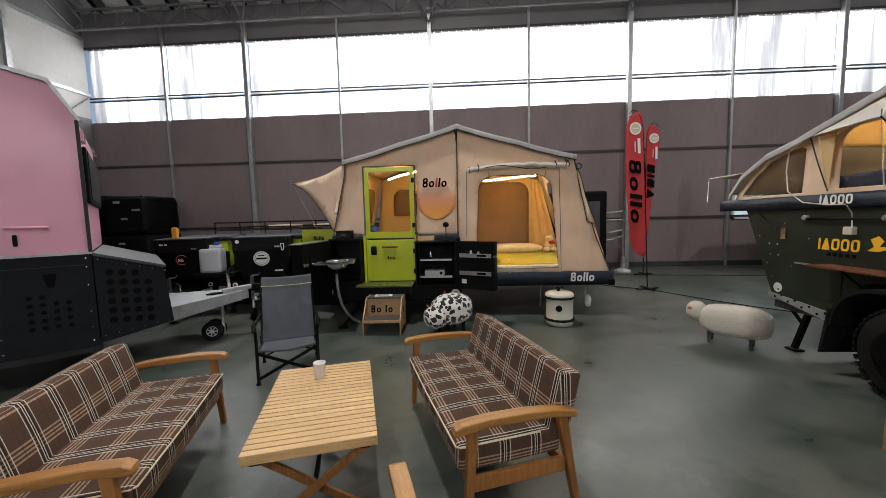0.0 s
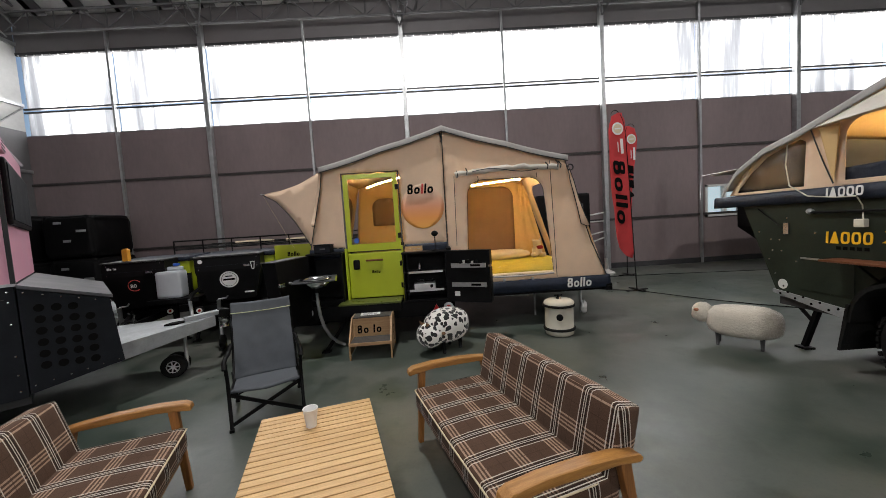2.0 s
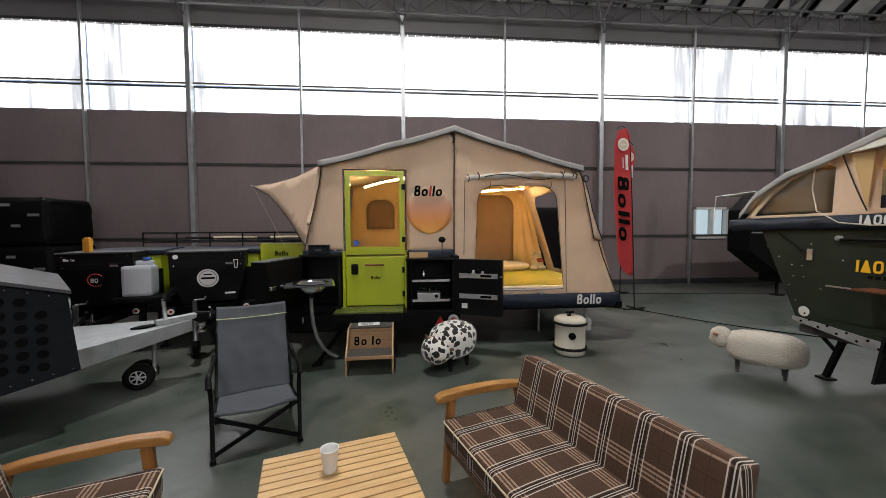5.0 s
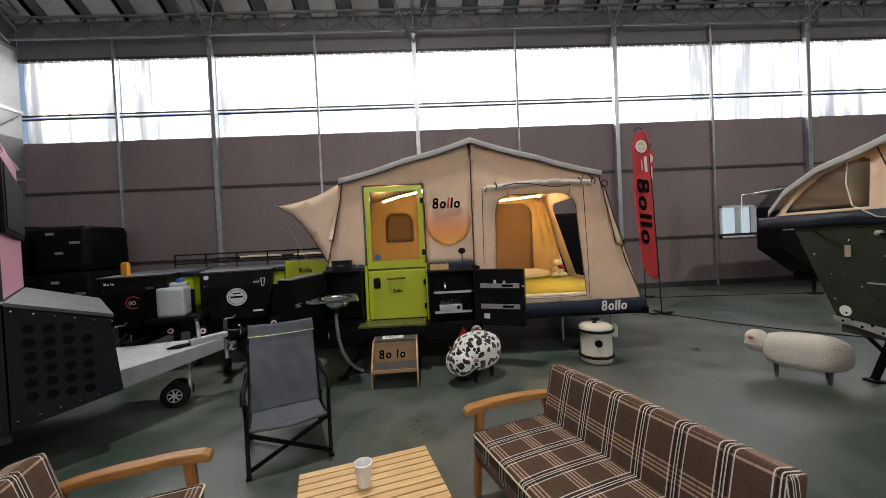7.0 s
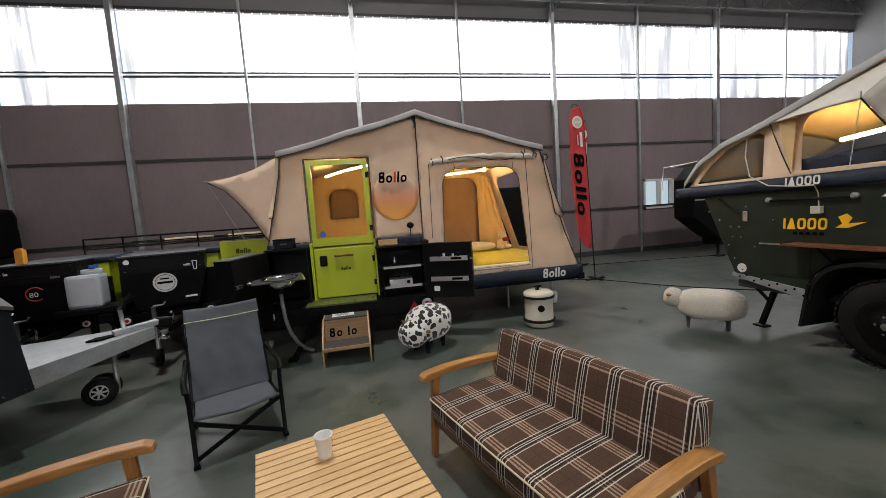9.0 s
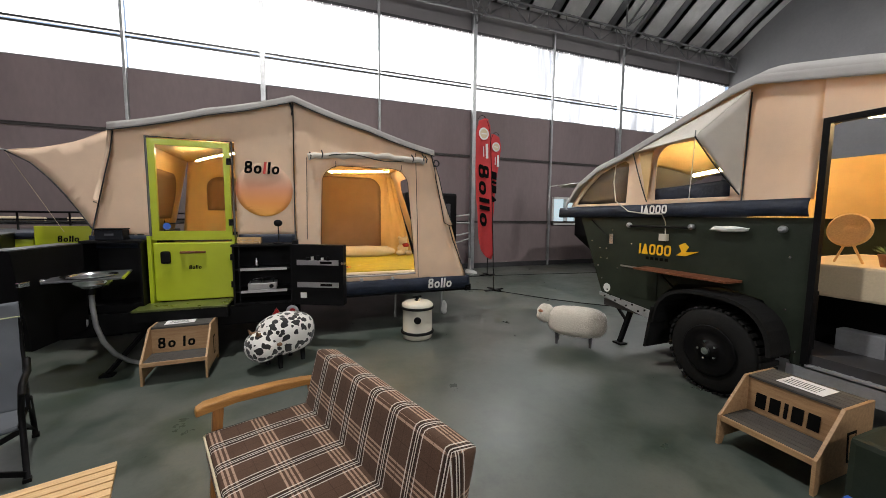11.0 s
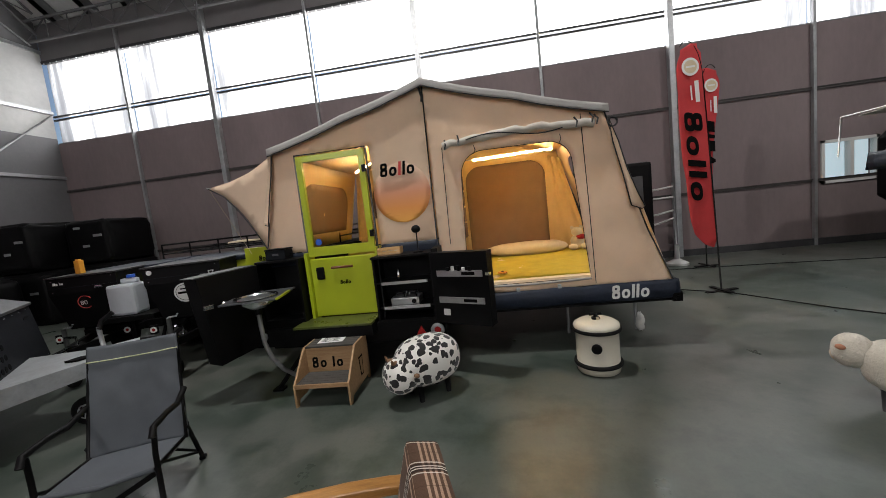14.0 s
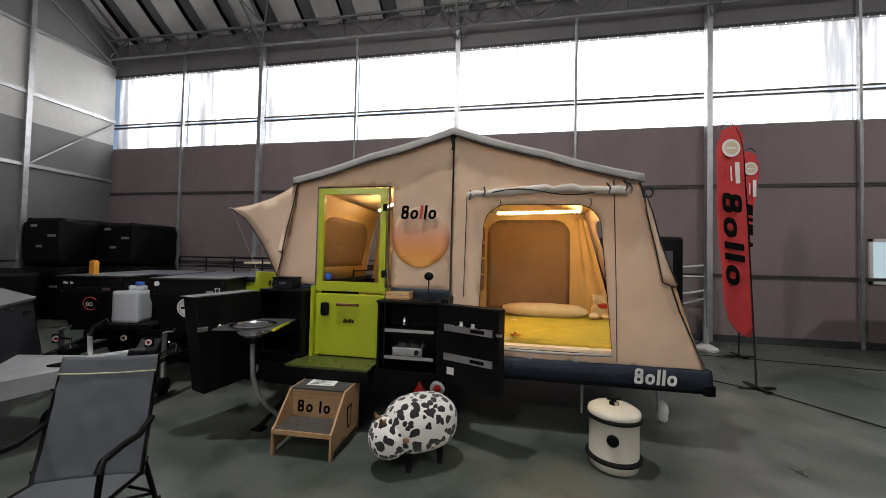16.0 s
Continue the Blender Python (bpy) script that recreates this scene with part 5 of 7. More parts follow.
# lime door and its sill plate
dr = wpart("door", Shape().box(-0.765, -0.045, 5.50, 5.535, 0.575, 1.19, None, 0.012), LIME, tent, "lime green lower door")
wpart("latch", Shape().box(-0.70, -0.615, 5.472, 5.50, 0.97, 1.10, None, 0.02), BLACK, dr, "black paddle latch").parent = dr
wpart("grip", Shape().tube([(-0.53, 5.482, 1.085), (-0.30, 5.482, 1.085)], 0.013, 10), REDWOOD, dr, "red-brown wooden grip")
letters("Tslls", 0.042, [INK] * 5, Matrix.Translation((-0.46, 5.4985, 0.905)), tent, "small black word mark", 0.14, 0.08)
fr = Shape()
for x0, x1, z0, z1 in ((-0.765, -0.705, 1.215, 2.245), (-0.105, -0.045, 1.215, 2.245), (-0.705, -0.105, 2.185, 2.245), (-0.705, -0.105, 1.215, 1.31)):
    fr.box(x0, x1, 5.50, 5.535, z0, z1)
up = wpart("upper_door", fr, LIME, tent, "lime green window door")
wpart("pane", Shape().box(-0.705, -0.105, 5.514, 5.52, 1.31, 2.185), PANE, up)
wpart("sticker", Shape().lathe([(0.035, 0), (0.035, 0.002), (0, 0.002)], 24, pose(-0.635, 5.499, 1.36, 90)), BLUE, up, "round blue sticker")
wpart("door_seal", Shape().tube([(-0.785, 5.53, 1.2), (-0.785, 5.53, 2.265), (-0.025, 5.53, 2.265), (-0.025, 5.53, 1.2)], 0.012, 6), BLACKTRIM, tent)
for z in (0.72, 1.02, 1.40, 2.05):
    wpart("hinge", Shape().box(-0.075, -0.03, 5.486, 5.50, z - 0.035, z + 0.035, None, 0.003).tube([(-0.04, 5.482, z - 0.035), (-0.04, 5.482, z + 0.035)], 0.008, 8), BLACK, tent, "black hinge")
wpart("door_jamb", Shape().box(-0.80, -0.768, 5.46, 5.62, 0.55, 1.26), LIME, tent)
wpart("door_jamb", Shape().box(-0.042, -0.02, 5.46, 5.62, 0.55, 1.26), LIME, tent)
wpart("sill_plate", Shape().box(-0.86, -0.06, 5.16, 5.5, 0.545, 0.567, None, 0.004), LIME_SHADED, tent, "lime fold-down sill plate with shade put into its colour")
wpart("sill_box", Shape().box(-0.86, -0.06, 5.18, 5.6, 0.44, 0.544, None, 0.006), BLACK, tent)

# side cabinet with open door
cabn = wpart("locker", Shape().box(-0.02, 0.0, 5.27, 5.62, 0.53, 1.165).box(0.535, 0.555, 5.27, 5.62, 0.53, 1.165).box(0.0, 0.535, 5.58, 5.62, 0.53, 1.165).box(0.0, 0.535, 5.27, 5.58, 0.53, 0.55).box(-0.03, 0.565, 5.26, 5.62, 1.15, 1.17), BLACK, tent, "black open side locker")
for z in (0.66, 0.90):
    wpart("shelf", Shape().box(0.0, 0.535, 5.285, 5.58, z, z + 0.012), BLACK, cabn)
    wpart("shelf_edge", Shape().box(0.05, 0.50, 5.272, 5.285, z - 0.008, z + 0.02), ALU, cabn, "brushed aluminium edge")
wpart("upright", Shape().box(0.03, 0.045, 5.30, 5.32, 0.56, 1.14), BLACK, cabn)
ldm = Matrix.Translation((0.555, 5.27, 0)) @ pose(0, 0, 0, 0, 0, -24)
ld = Shape()
ld.box(0.0, 0.58, -0.02, 0.09, 0.50, 1.165, ldm, 0.006)
ldo = wpart("locker_door", ld, BLACK, tent, "black locker door swung open")
for z in (0.70, 0.945):
    wpart("door_rail", Shape().box(0.07, 0.53, -0.034, -0.021, z, z + 0.055, ldm), ALU, ldo, "aluminium pocket rail")
    wpart("door_rail_mark", Shape().box(0.33, 0.46, -0.0355, -0.0342, z + 0.014, z + 0.042, ldm), INK, ldo)
wpart("door_label", Shape().box(0.1, 0.17, -0.023, -0.021, 0.58, 0.64, ldm), WHITE, ldo)
wpart("door_catch", Shape().box(0.56, 0.60, -0.03, 0.0, 0.955, 0.98, ldm), CHROME, ldo)
for i, x in enumerate((0.20, 0.25, 0.31, 0.36, 0.42)):
    wpart("tin", Shape().lathe([(0.014, 1.0), (0.015, 1.005), (0.015, 1.03 + 0.01 * (i % 3)), (0, 1.031 + 0.01 * (i % 3))], 12, ldm @ pose(x, -0.045, 0)), WHITE if i % 2 else BLACK, ldo)

# swung galley door
gdm = Matrix.Translation((-1.23, 5.30, 0)) @ pose(0, 0, 0, 0, 0, 252)
gd = Shape().prism([(0.0, 0.40), (0.50, 0.36), (0.60, 1.187), (0.0, 1.205)], "y", -0.19, 0.0, gdm, 0.008)
gdo = wpart("galley_door", gd, BLACK, tent, "black galley door swung open")
wpart("door_top", Shape().box(0.005, 0.59, -0.185, -0.005, 1.207, 1.212, gdm @ pose(0, 0, 0.0, 0, 1.7, 0)), LIDGREY, gdo, "pale top edge")
wpart("latch", Shape().box(0.5, 0.58, 0.0, 0.03, 0.9, 0.94, gdm, 0.006), CHROME, gdo)

# ---- things on and by the trailer ----
sink = thing("camp_sink", "round steel sink on a fold-out shelf with grey hose", "sink", pose(-1.05, 4.97, 0.92, 0, 0, 14))
part("shelf", Shape().box(-0.26, 0.24, -0.17, 0.38, 0.0, 0.016, None, 0.004), LIDGREY, sink)
part("shelf_rim", Shape().box(0.225, 0.243, -0.172, 0.2, 0.002, 0.019), LIME, sink)
part("basin", Shape().lathe([(0.06, -0.085), (0.12, -0.07), (0.155, -0.02), (0.165, 0.03), (0.185, 0.034), (0.187, 0.03), (0.17, 0.02), (0.165, 0.022), (0.145, -0.02), (0.11, -0.062), (0.0, -0.07)], 40), CHROME, sink, "polished steel basin")
part("drain", Shape().lathe([(0.03, -0.14), (0.032, -0.09), (0, -0.085)], 16), BLACK, sink)
part("hose", Shape().tube([(0, 0, -0.14), (0, 0.0, -0.25), (0.015, -0.01, -0.42), (0.05, 0.02, -0.58), (0.11, 0.08, -0.72), (0.19, 0.16, -0.83), (0.27, 0.22, -0.89)], 0.02, 10), STEEL, sink, "grey corrugated hose")
part("tap", Shape().tube([(-0.26, 0.05, 0.0), (-0.34, 0.03, 0.0)], 0.018).tube([(-0.31, 0.04, 0.0), (-0.31, 0.04, 0.035)], 0.008), CHROME, sink)
pot = thing("cooking_pot", "black camping cook box on the galley top", "cookware", pose(-1.08, 5.48, 1.226))
part("pot_body", Shape().box(-0.11, 0.11, -0.08, 0.08, 0.0, 0.10, None, 0.012), CHARCOAL, pot)
part("pot_lid", Shape().box(-0.115, 0.115, -0.085, 0.085, 0.10, 0.115, None, 0.006), BLACK, pot)
part("mark", Shape().box(-0.03, 0.04, -0.083, -0.081, 0.045, 0.065), LIDGREY, pot)
for x in (0.155, 0.235):
    g = thing("glass_jar", "small glass jar with dark lid on the galley top", "jar", pose(-1.08 + x, 5.46, 1.226), "galley jars")
    part("jar", Shape().lathe([(0.025, 0), (0.028, 0.004), (0.028, 0.04), (0.02, 0.045), (0, 0.045)], 18), PANE, g)
    part("lid", Shape().lathe([(0.027, 0.0455), (0.027, 0.055), (0, 0.056)], 18), BLACK, g)
crate = thing("wooden_crate", "small slatted wooden crate on the black locker", "crate", pose(0.13, 5.44, 1.171))
part("bottom", Shape().box(-0.11, 0.11, -0.06, 0.06, 0.0, 0.008), PLY, crate)
for s in (-1, 1):
    for z in (0.015, 0.045):
        part("slat", Shape().box(-0.115, 0.115, s * 0.06 - 0.004, s * 0.06 + 0.004, z, z + 0.022), SLATWOOD, crate)
    part("end", Shape().box(s * 0.11 - 0.004, s * 0.11 + 0.004, -0.056, 0.056, 0.008, 0.07), SLATWOOD, crate)
for i in range(3):
    part("cup", Shape().lathe([(0.018, 0.009), (0.022, 0.06), (0.0, 0.06)], 14, pose(-0.06 + i * 0.06, 0, 0)), CREAM, crate)
lamp = thing("table_lamp", "slim black lamp with round head on the black locker", "lamp", pose(0.42, 5.40, 1.171))
part("foot", Shape().lathe([(0.055, 0), (0.055, 0.01), (0.01, 0.014), (0, 0.014)], 24), BLACK, lamp)
part("stem", Shape().tube([(0, 0, 0.012), (0, 0, 0.20)], 0.006), BLACK, lamp)
part("head", Shape().blob((0, -0.005, 0.225), (0.045, 0.026, 0.038), None, 24, 14), BLACK, lamp)
stove = thing("camping_stove", "silver two-burner stove on the locker shelf", "stove", pose(0.25, 5.42, 0.672))
part("case", Shape().box(-0.14, 0.14, -0.10, 0.10, 0.0, 0.075, None, 0.006), ALU, stove)
part("knob", Shape().lathe([(0.022, 0), (0.02, 0.02), (0, 0.02)], 16, pose(0.09, -0.101, 0.038, 90)), BLACK, stove)
for x in (-0.06, 0.06):
    part("pan_support", Shape().tube([(x - 0.05, -0.06, 0.075), (x - 0.04, -0.05, 0.115), (x + 0.04, 0.05, 0.115), (x + 0.05, 0.06, 0.075)], 0.005, 6).tube([(x + 0.05, -0.06, 0.075), (x + 0.04, -0.05, 0.115), (x - 0.04, 0.05, 0.115), (x - 0.05, 0.06, 0.075)], 0.005, 6), CHROME, stove)
bot = thing("glass_bottle", "small clear bottle on the upper locker shelf", "bottle", pose(0.19, 5.42, 0.912))
part("bottle_body", Shape().lathe([(0.022, 0), (0.024, 0.005), (0.024, 0.07), (0.012, 0.09), (0.012, 0.12), (0, 0.121)], 18), CHROME, bot)

mat_ = thing("mattress", "mattress under a rumpled mustard sheet on the fold-out bed", "mattress", pose(1.7, 6.8, 0.656))
ms_ = Shape().box(-0.98, 0.95, -1.08, 1.12, 0.0, 0.09, None, 0.03)
part("mattress_body", ms_, PILLOWCLOTH, mat_)


def sheetz(u, v):
    return (-0.99 + 1.95 * u, -1.0 + 2.1 * v, 0.098 + 0.014 * noise.noise((u * 6, v * 5, 0)) + 0.006 * noise.noise((u * 17, v * 14, 2)))


part("bed_sheet", Shape().sheet(sheetz, 40, 28, 0.012), YELLOWCLOTH, mat_, "rumpled mustard sheet")
pil = thing("pillow", "long pale pillow on the mustard sheet", "pillow", pose(1.66, 7.66, 0.765))
part("pillow_body", Shape().blob((0, 0, 0.075), (0.60, 0.20, 0.10), None, 36, 20, 0.75, 0.06, 3), PILLOWCLOTH, pil)
bear = thing("teddy_bear", "cream teddy bear with red scarf on the bed", "soft toy", pose(2.40, 7.60, 0.765) @ Matrix.Scale(1.3, 4))
part("body", Shape().blob((0, 0, 0.085), (0.075, 0.065, 0.085), None, 20, 14, 1, 0.05, 6).blob((0, -0.01, 0.20), (0.062, 0.058, 0.056), None, 20, 14, 1, 0.05, 6).blob((-0.05, 0, 0.25), (0.022, 0.015, 0.022)).blob((0.05, 0, 0.25), (0.022, 0.015, 0.022)).blob((0.07, -0.06, 0.035), (0.05, 0.05, 0.035)).blob((-0.06, -0.06, 0.035), (0.05, 0.05, 0.035)), PLUSH, bear)
part("scarf", Shape().blob((0.03, -0.055, 0.145), (0.05, 0.03, 0.03), None, 16, 10, 1, 0.3, 5), REDLENS, bear, "red scarf")
flw = thing("paper_flower", "small orange flower toy on the mustard sheet", "toy", pose(1.22, 6.05, 0.767))
for i in range(6):
    a = i * 1.047
    part("petal", Shape().blob((0.035 * math.cos(a), 0.035 * math.sin(a), 0.015), (0.022, 0.022, 0.012), None, 12, 8), ORANGEPL, flw)
part("centre", Shape().blob((0, 0, 0.022), (0.018, 0.018, 0.014), None, 12, 8), BROWNHORN, flw)

# ---- closed trailers beside the tent ----


def front_box_trailer(label, m, marks, W):
    """A folded trailer: tapered black nose box, lime body, drawbar."""
    t = thing("folded_trailer", label, "trailer", m, "folded trailers")
    nose = Shape()
    nose.solid([(0.11, 0.06, 0.62), (W - 0.11, 0.06, 0.62), (W - 0.11, 0.6, 0.62), (0.11, 0.6, 0.62), (0, 0, 1.06), (W, 0, 1.06), (W, 0.6, 1.06), (0, 0.6, 1.06), (0, 0, 1.25), (W, 0, 1.25), (W, 0.6, 1.25), (0, 0.6, 1.25)],
               [(3, 2, 1, 0), (0, 1, 5, 4), (1, 2, 6, 5), (2, 3, 7, 6), (3, 0, 4, 7), (4, 5, 9, 8), (5, 6, 10, 9), (6, 7, 11, 10), (7, 4, 8, 11), (8, 9, 10, 11)])
    nb = part("nose_box", nose, BLACK, t, "tapered black nose box")
    part("lid", Shape().box(-0.012, W + 0.012, -0.012, 0.6, 1.252, 1.268, None, 0.004), BOXLID, nb, "scuffed black lid")
    part("lid_seam", Shape().box(-0.004, W + 0.004, -0.004, 0.0, 1.125, 1.131), CHARCOAL, nb)
    part("latch", Shape().box(W - 0.22, W - 0.14, -0.03, -0.002, 1.09, 1.12, None, 0.005), CHROME, nb)
    for x in (0.05, W - 0.05):
        for z in (1.09, 1.22):
            part("rivet", Shape().lathe([(0.008, 0), (0.006, 0.005), (0, 0.006)], 10, pose(x, -0.001, z, 90)), CHROME, nb)
    part("body", Shape().box(-0.12, W + 0.14, 0.62, 2.0, 0.52, 1.20, None, 0.015), LIME, t, "lime green body")
    part("body_band", Shape().box(-0.13, W + 0.15, 0.614, 0.66, 0.5, 1.0), BLACK, t)
    part("top_cover", Shape().box(-0.14, W + 0.16, 0.61, 2.02, 1.205, 1.262, None, 0.02), NAVY, t, "dark folded tent cover")
    part("side_trim", Shape().box(-0.15, W + 0.17, 0.60, 2.03, 1.19, 1.21), BLACK, t)
    for s in (-1, 1):
        part("drawbar", Shape().bar((W / 2 + s * 0.30, 0.7, 0.47), (W / 2 + s * 0.04, -0.42, 0.45), 0.05, 0.08, 0.006), BLACK, t)
    part("coupling", Shape().bar((W / 2, -0.36, 0.47), (W / 2, -0.66, 0.46), 0.07, 0.07, 0.015).tube([(W / 2, -0.64, 0.40), (W / 2, -0.64, 0.50)], 0.05), CHROME, t, "bright tow coupling")
    part("handbrake", Shape().tube([(W / 2 + 0.05, -0.32, 0.50), (W / 2 + 0.07, -0.36, 0.60), (W / 2 + 0.07, -0.50, 0.64)], 0.012), CHROME, t)
    part("jockey_post", Shape().tube([(W / 2 - 0.12, -0.22, 0.1), (W / 2 - 0.12, -0.22, 0.68)], 0.024).tube([(W / 2 - 0.12, -0.22, 0.69), (W / 2 - 0.02, -0.26, 0.70), (W / 2 + 0.0, -0.26, 0.73)], 0.009), STEEL, t)
    part("jockey_wheel", Shape().lathe([(0.03, -0.03), (0.085, -0.03), (0.1, -0.015), (0.1, 0.015), (0.085, 0.03), (0.03, 0.03)], 28, pose(W / 2 - 0.12, -0.22, 0.10, 0, 90)), RUBBER, t)
    part("bellows", Shape().lathe([(0.035 + 0.01 * (i % 2), 0.02 * i) for i in range(10)], 16, pose(W / 2, -0.18, 0.47, 90)), RUBBER, t)
    part("chassis", Shape().box(-0.1, W + 0.12, 0.55, 2.0, 0.40, 0.51, None, 0.01), BLACK, t)
    for x in (-0.1, W + 0.12):
        part("wheel", Shape().lathe([(0.05, -0.08), (0.16, -0.07), (0.24, -0.09), (0.29, -0.06), (0.29, 0.06), (0.24, 0.09), (0.05, 0.08)], 32, pose(x, 1.35, 0.29, 0, 90)), RUBBER, t)
        part("steady_leg", Shape().bar((x, 0.66, 0.44), (x - 0.06, 0.42, 0.02), 0.035, 0.03).box(x - 0.11, x - 0.01, 0.38, 0.46, 0, 0.02), BLACK, t)
    for x in (0.0, W):
        part("side_lamp", Shape().box(x - 0.045, x + 0.045, 0.02, 0.05, 0.47, 0.58, None, 0.012), BLACK, t)
        part("lamp_ring", Shape().lathe([(0.036, 0), (0.036, 0.006), (0.022, 0.008), (0.02, 0.003), (0, 0.003)], 24, pose(x, 0.019, 0.525, 90)), WHITE, t, "small white ring lamp")
        part("lamp_glass", Shape().lathe([(0.018, 0.0035), (0.014, 0.007), (0, 0.008)], 18, pose(x, 0.019, 0.525, 90)), REDLENS, t)
    for name, sh, mat, lb in marks:
        part(name, sh, mat, nb, lb)
    return t


num = bpy.data.curves.new("speed_number", "FONT")
num.body, num.size, num.extrude = "80", 0.075, 0.001
tmp = new("speed_number", num)
nme = bpy.data.meshes.new_from_object(tmp)
bpy.data.objects.remove(tmp)
nbm = Shape()
nbm.bm.from_mesh(nme)
nbm.bm.transform(pose(0.285, 0.016, 0.905, 97.8))
ring = Shape().tube([(0.335 + 0.075 * math.cos(a), 0.017 - 0.13 * 0.075 * math.sin(a), 0.935 + 0.075 * math.sin(a)) for a in [0.6 + 4.8 * i / 20 for i in range(21)]], 0.005, 6)
m1 = [("speed_sticker", nbm, WHITE, "white number on a round sticker"), ("sticker_ring", ring, REDINK, "red ring of the sticker"),
      ("word_mark", Shape().box(0.06, 0.085, -0.004, -0.001, 1.17, 1.20).box(0.09, 0.108, -0.004, -0.001, 1.17, 1.19).box(0.128, 0.132, -0.004, -0.001, 1.17, 1.20).box(0.138, 0.16, -0.004, -0.001, 1.17, 1.19), WHITE, "white word mark")]
front_box_trailer("folded lime trailer with black nose box and speed sticker", pose(-4.04, 5.48, 0, 0, 0, 20), m1, 0.70)
dm = pose(0.40, 0.016, 0.92, 97.8)
m2 = [("disc", Shape().lathe([(0.118, 0), (0.118, 0.003), (0, 0.003)], 36, dm), WHITE, "round white emblem"),
      ("disc_ring", Shape().tube([dm @ Vector((0.096 * math.cos(6.28319 * i / 32), 0.096 * math.sin(6.28319 * i / 32), 0.003)) for i in range(32)], 0.003, 5, True), INK, ""),
      ("disc_bar", Shape().box(-0.075, 0.075, -0.012, 0.014, 0.0033, 0.005, dm), INK, ""),
      ("disc_bar", Shape().box(-0.045, 0.045, 0.04, 0.055, 0.0033, 0.005, dm), INK, ""),
      ("small_disc", Shape().lathe([(0.028, 0), (0.028, 0.003), (0, 0.003)], 20, pose(0.07, -0.001, 1.20, 90)), WHITE, ""),
      ("mark", Shape().prism([(0.70, 1.04), (0.73, 1.04), (0.745, 1.15), (0.685, 1.15)], "y", -0.004, -0.001), WHITE, "white outlined mark"),
      ("mark_inside", Shape().prism([(0.706, 1.05), (0.724, 1.05), (0.733, 1.142), (0.697, 1.142)], "y", -0.006, -0.0042), BLACK, ""),
      ("plate", Shape().box(0.58, 0.70, 0.028, 0.045, 0.705, 0.725), WHITE, "white maker's strip")]
front_box_trailer("folded lime trailer with black nose box and white round emblem", pose(-2.91, 5.62, 0, 0, 0, 20), m2, 0.82)

jug = thing("water_jug", "milky plastic water jug with blue cap on a trailer drawbar", "jug", pose(-3.36, 5.80, 0.71, 0, 0, 12) @ Matrix.Scale(1.28, 4))
part("jug_body", Shape().box(-0.125, 0.125, -0.09, 0.09, 0.0, 0.30, None, 0.03).box(-0.03, 0.12, -0.025, 0.025, 0.30, 0.345, None, 0.015), JUGMAT, jug)
part("neck", Shape().lathe([(0.028, 0.29), (0.028, 0.35), (0, 0.352)], 18, pose(-0.085, 0, 0)), JUGMAT, jug)
part("cap", Shape().lathe([(0.033, 0.352), (0.033, 0.378), (0, 0.38)], 18, pose(0.06, 0, 0)), BLUE, jug, "light blue cap")
part("shelf", Shape().box(-0.2, 0.3, -0.14, 0.14, -0.05, -0.001, None, 0.005), BLACK, jug)
part("post", Shape().box(-0.02, 0.03, -0.02, 0.02, -0.26, -0.05), BLACK, jug)
ob = thing("orange_canister", "orange plastic canister standing on the grey box lid", "canister", pose(-3.94, 5.78, 1.269))
part("canister", Shape().box(-0.04, 0.04, -0.03, 0.03, 0, 0.165, None, 0.008), ORANGEPL, ob)
part("cap", Shape().box(-0.025, 0.025, -0.018, 0.018, 0.165, 0.18, None, 0.005), ORANGEPL, ob)

rk = thing("rack_trailer", "low lime trailer with a black steel roof rack", "trailer", pose(-2.9, 6.95, 0), "folded trailers")
wpart("body", Shape().box(-4.35, -1.42, 7.55, 8.7, 0.5, 1.16, None, 0.02), LIME, rk)
wpart("lower_body", Shape().box(-4.3, -1.45, 7.53, 8.7, 0.35, 0.62), BLACK, rk)
wpart("top_cover", Shape().box(-4.37, -1.40, 7.53, 8.72, 1.165, 1.24, None, 0.02), BOXLID, rk)
for x in (-4.1, -1.7):
    wpart("wheel", Shape().lathe([(0.05, -0.08), (0.16, -0.07), (0.24, -0.09), (0.29, -0.06), (0.29, 0.06), (0.24, 0.09), (0.05, 0.08)], 28, pose(x, 7.6, 0.29, 90)), RUBBER, rk)
for z in (1.34, 1.40, 1.50):
    wpart("rack_rail", Shape().tube([(-4.45, 7.45, z), (-1.25, 7.45, z)], 0.014 if z > 1.45 else 0.009, 8), BLACK, rk)
    wpart("rack_rail", Shape().tube([(-4.45, 8.6, z), (-1.25, 8.6, z)], 0.014, 8), BLACK, rk)
for i in range(7):
    x = -4.45 + 3.2 * i / 6
    wpart("rack_post", Shape().tube([(x, 7.45, 1.24), (x, 7.45, 1.5)], 0.012, 8), BLACK, rk)
    wpart("rack_bar", Shape().tube([(x, 7.45, 1.34), (x, 8.6, 1.34)], 0.012, 8), BLACK, rk)
for x0 in (-3.55, -2.55):
    roll = Shape().tube([(x0, 7.9, 1.40), (x0 + 0.3, 7.92, 1.41), (x0 + 0.75, 7.9, 1.40)], 0.03, 10)
    r_ = thing("rolled_awning", "rolled pale awning cloth on the roof rack", "roll", pose(x0, 7.9, 1.35), "awning rolls")
    wpart("roll", roll, LINEN, r_)
pn = thing("lime_side_panel", "open lime trailer side panel with dark mark", "panel", pose(-1.75, 6.2, 0))
wpart("panel", Shape().box(-2.12, -1.45, 6.35, 6.42, 0.55, 1.34, None, 0.01), LIME, pn)
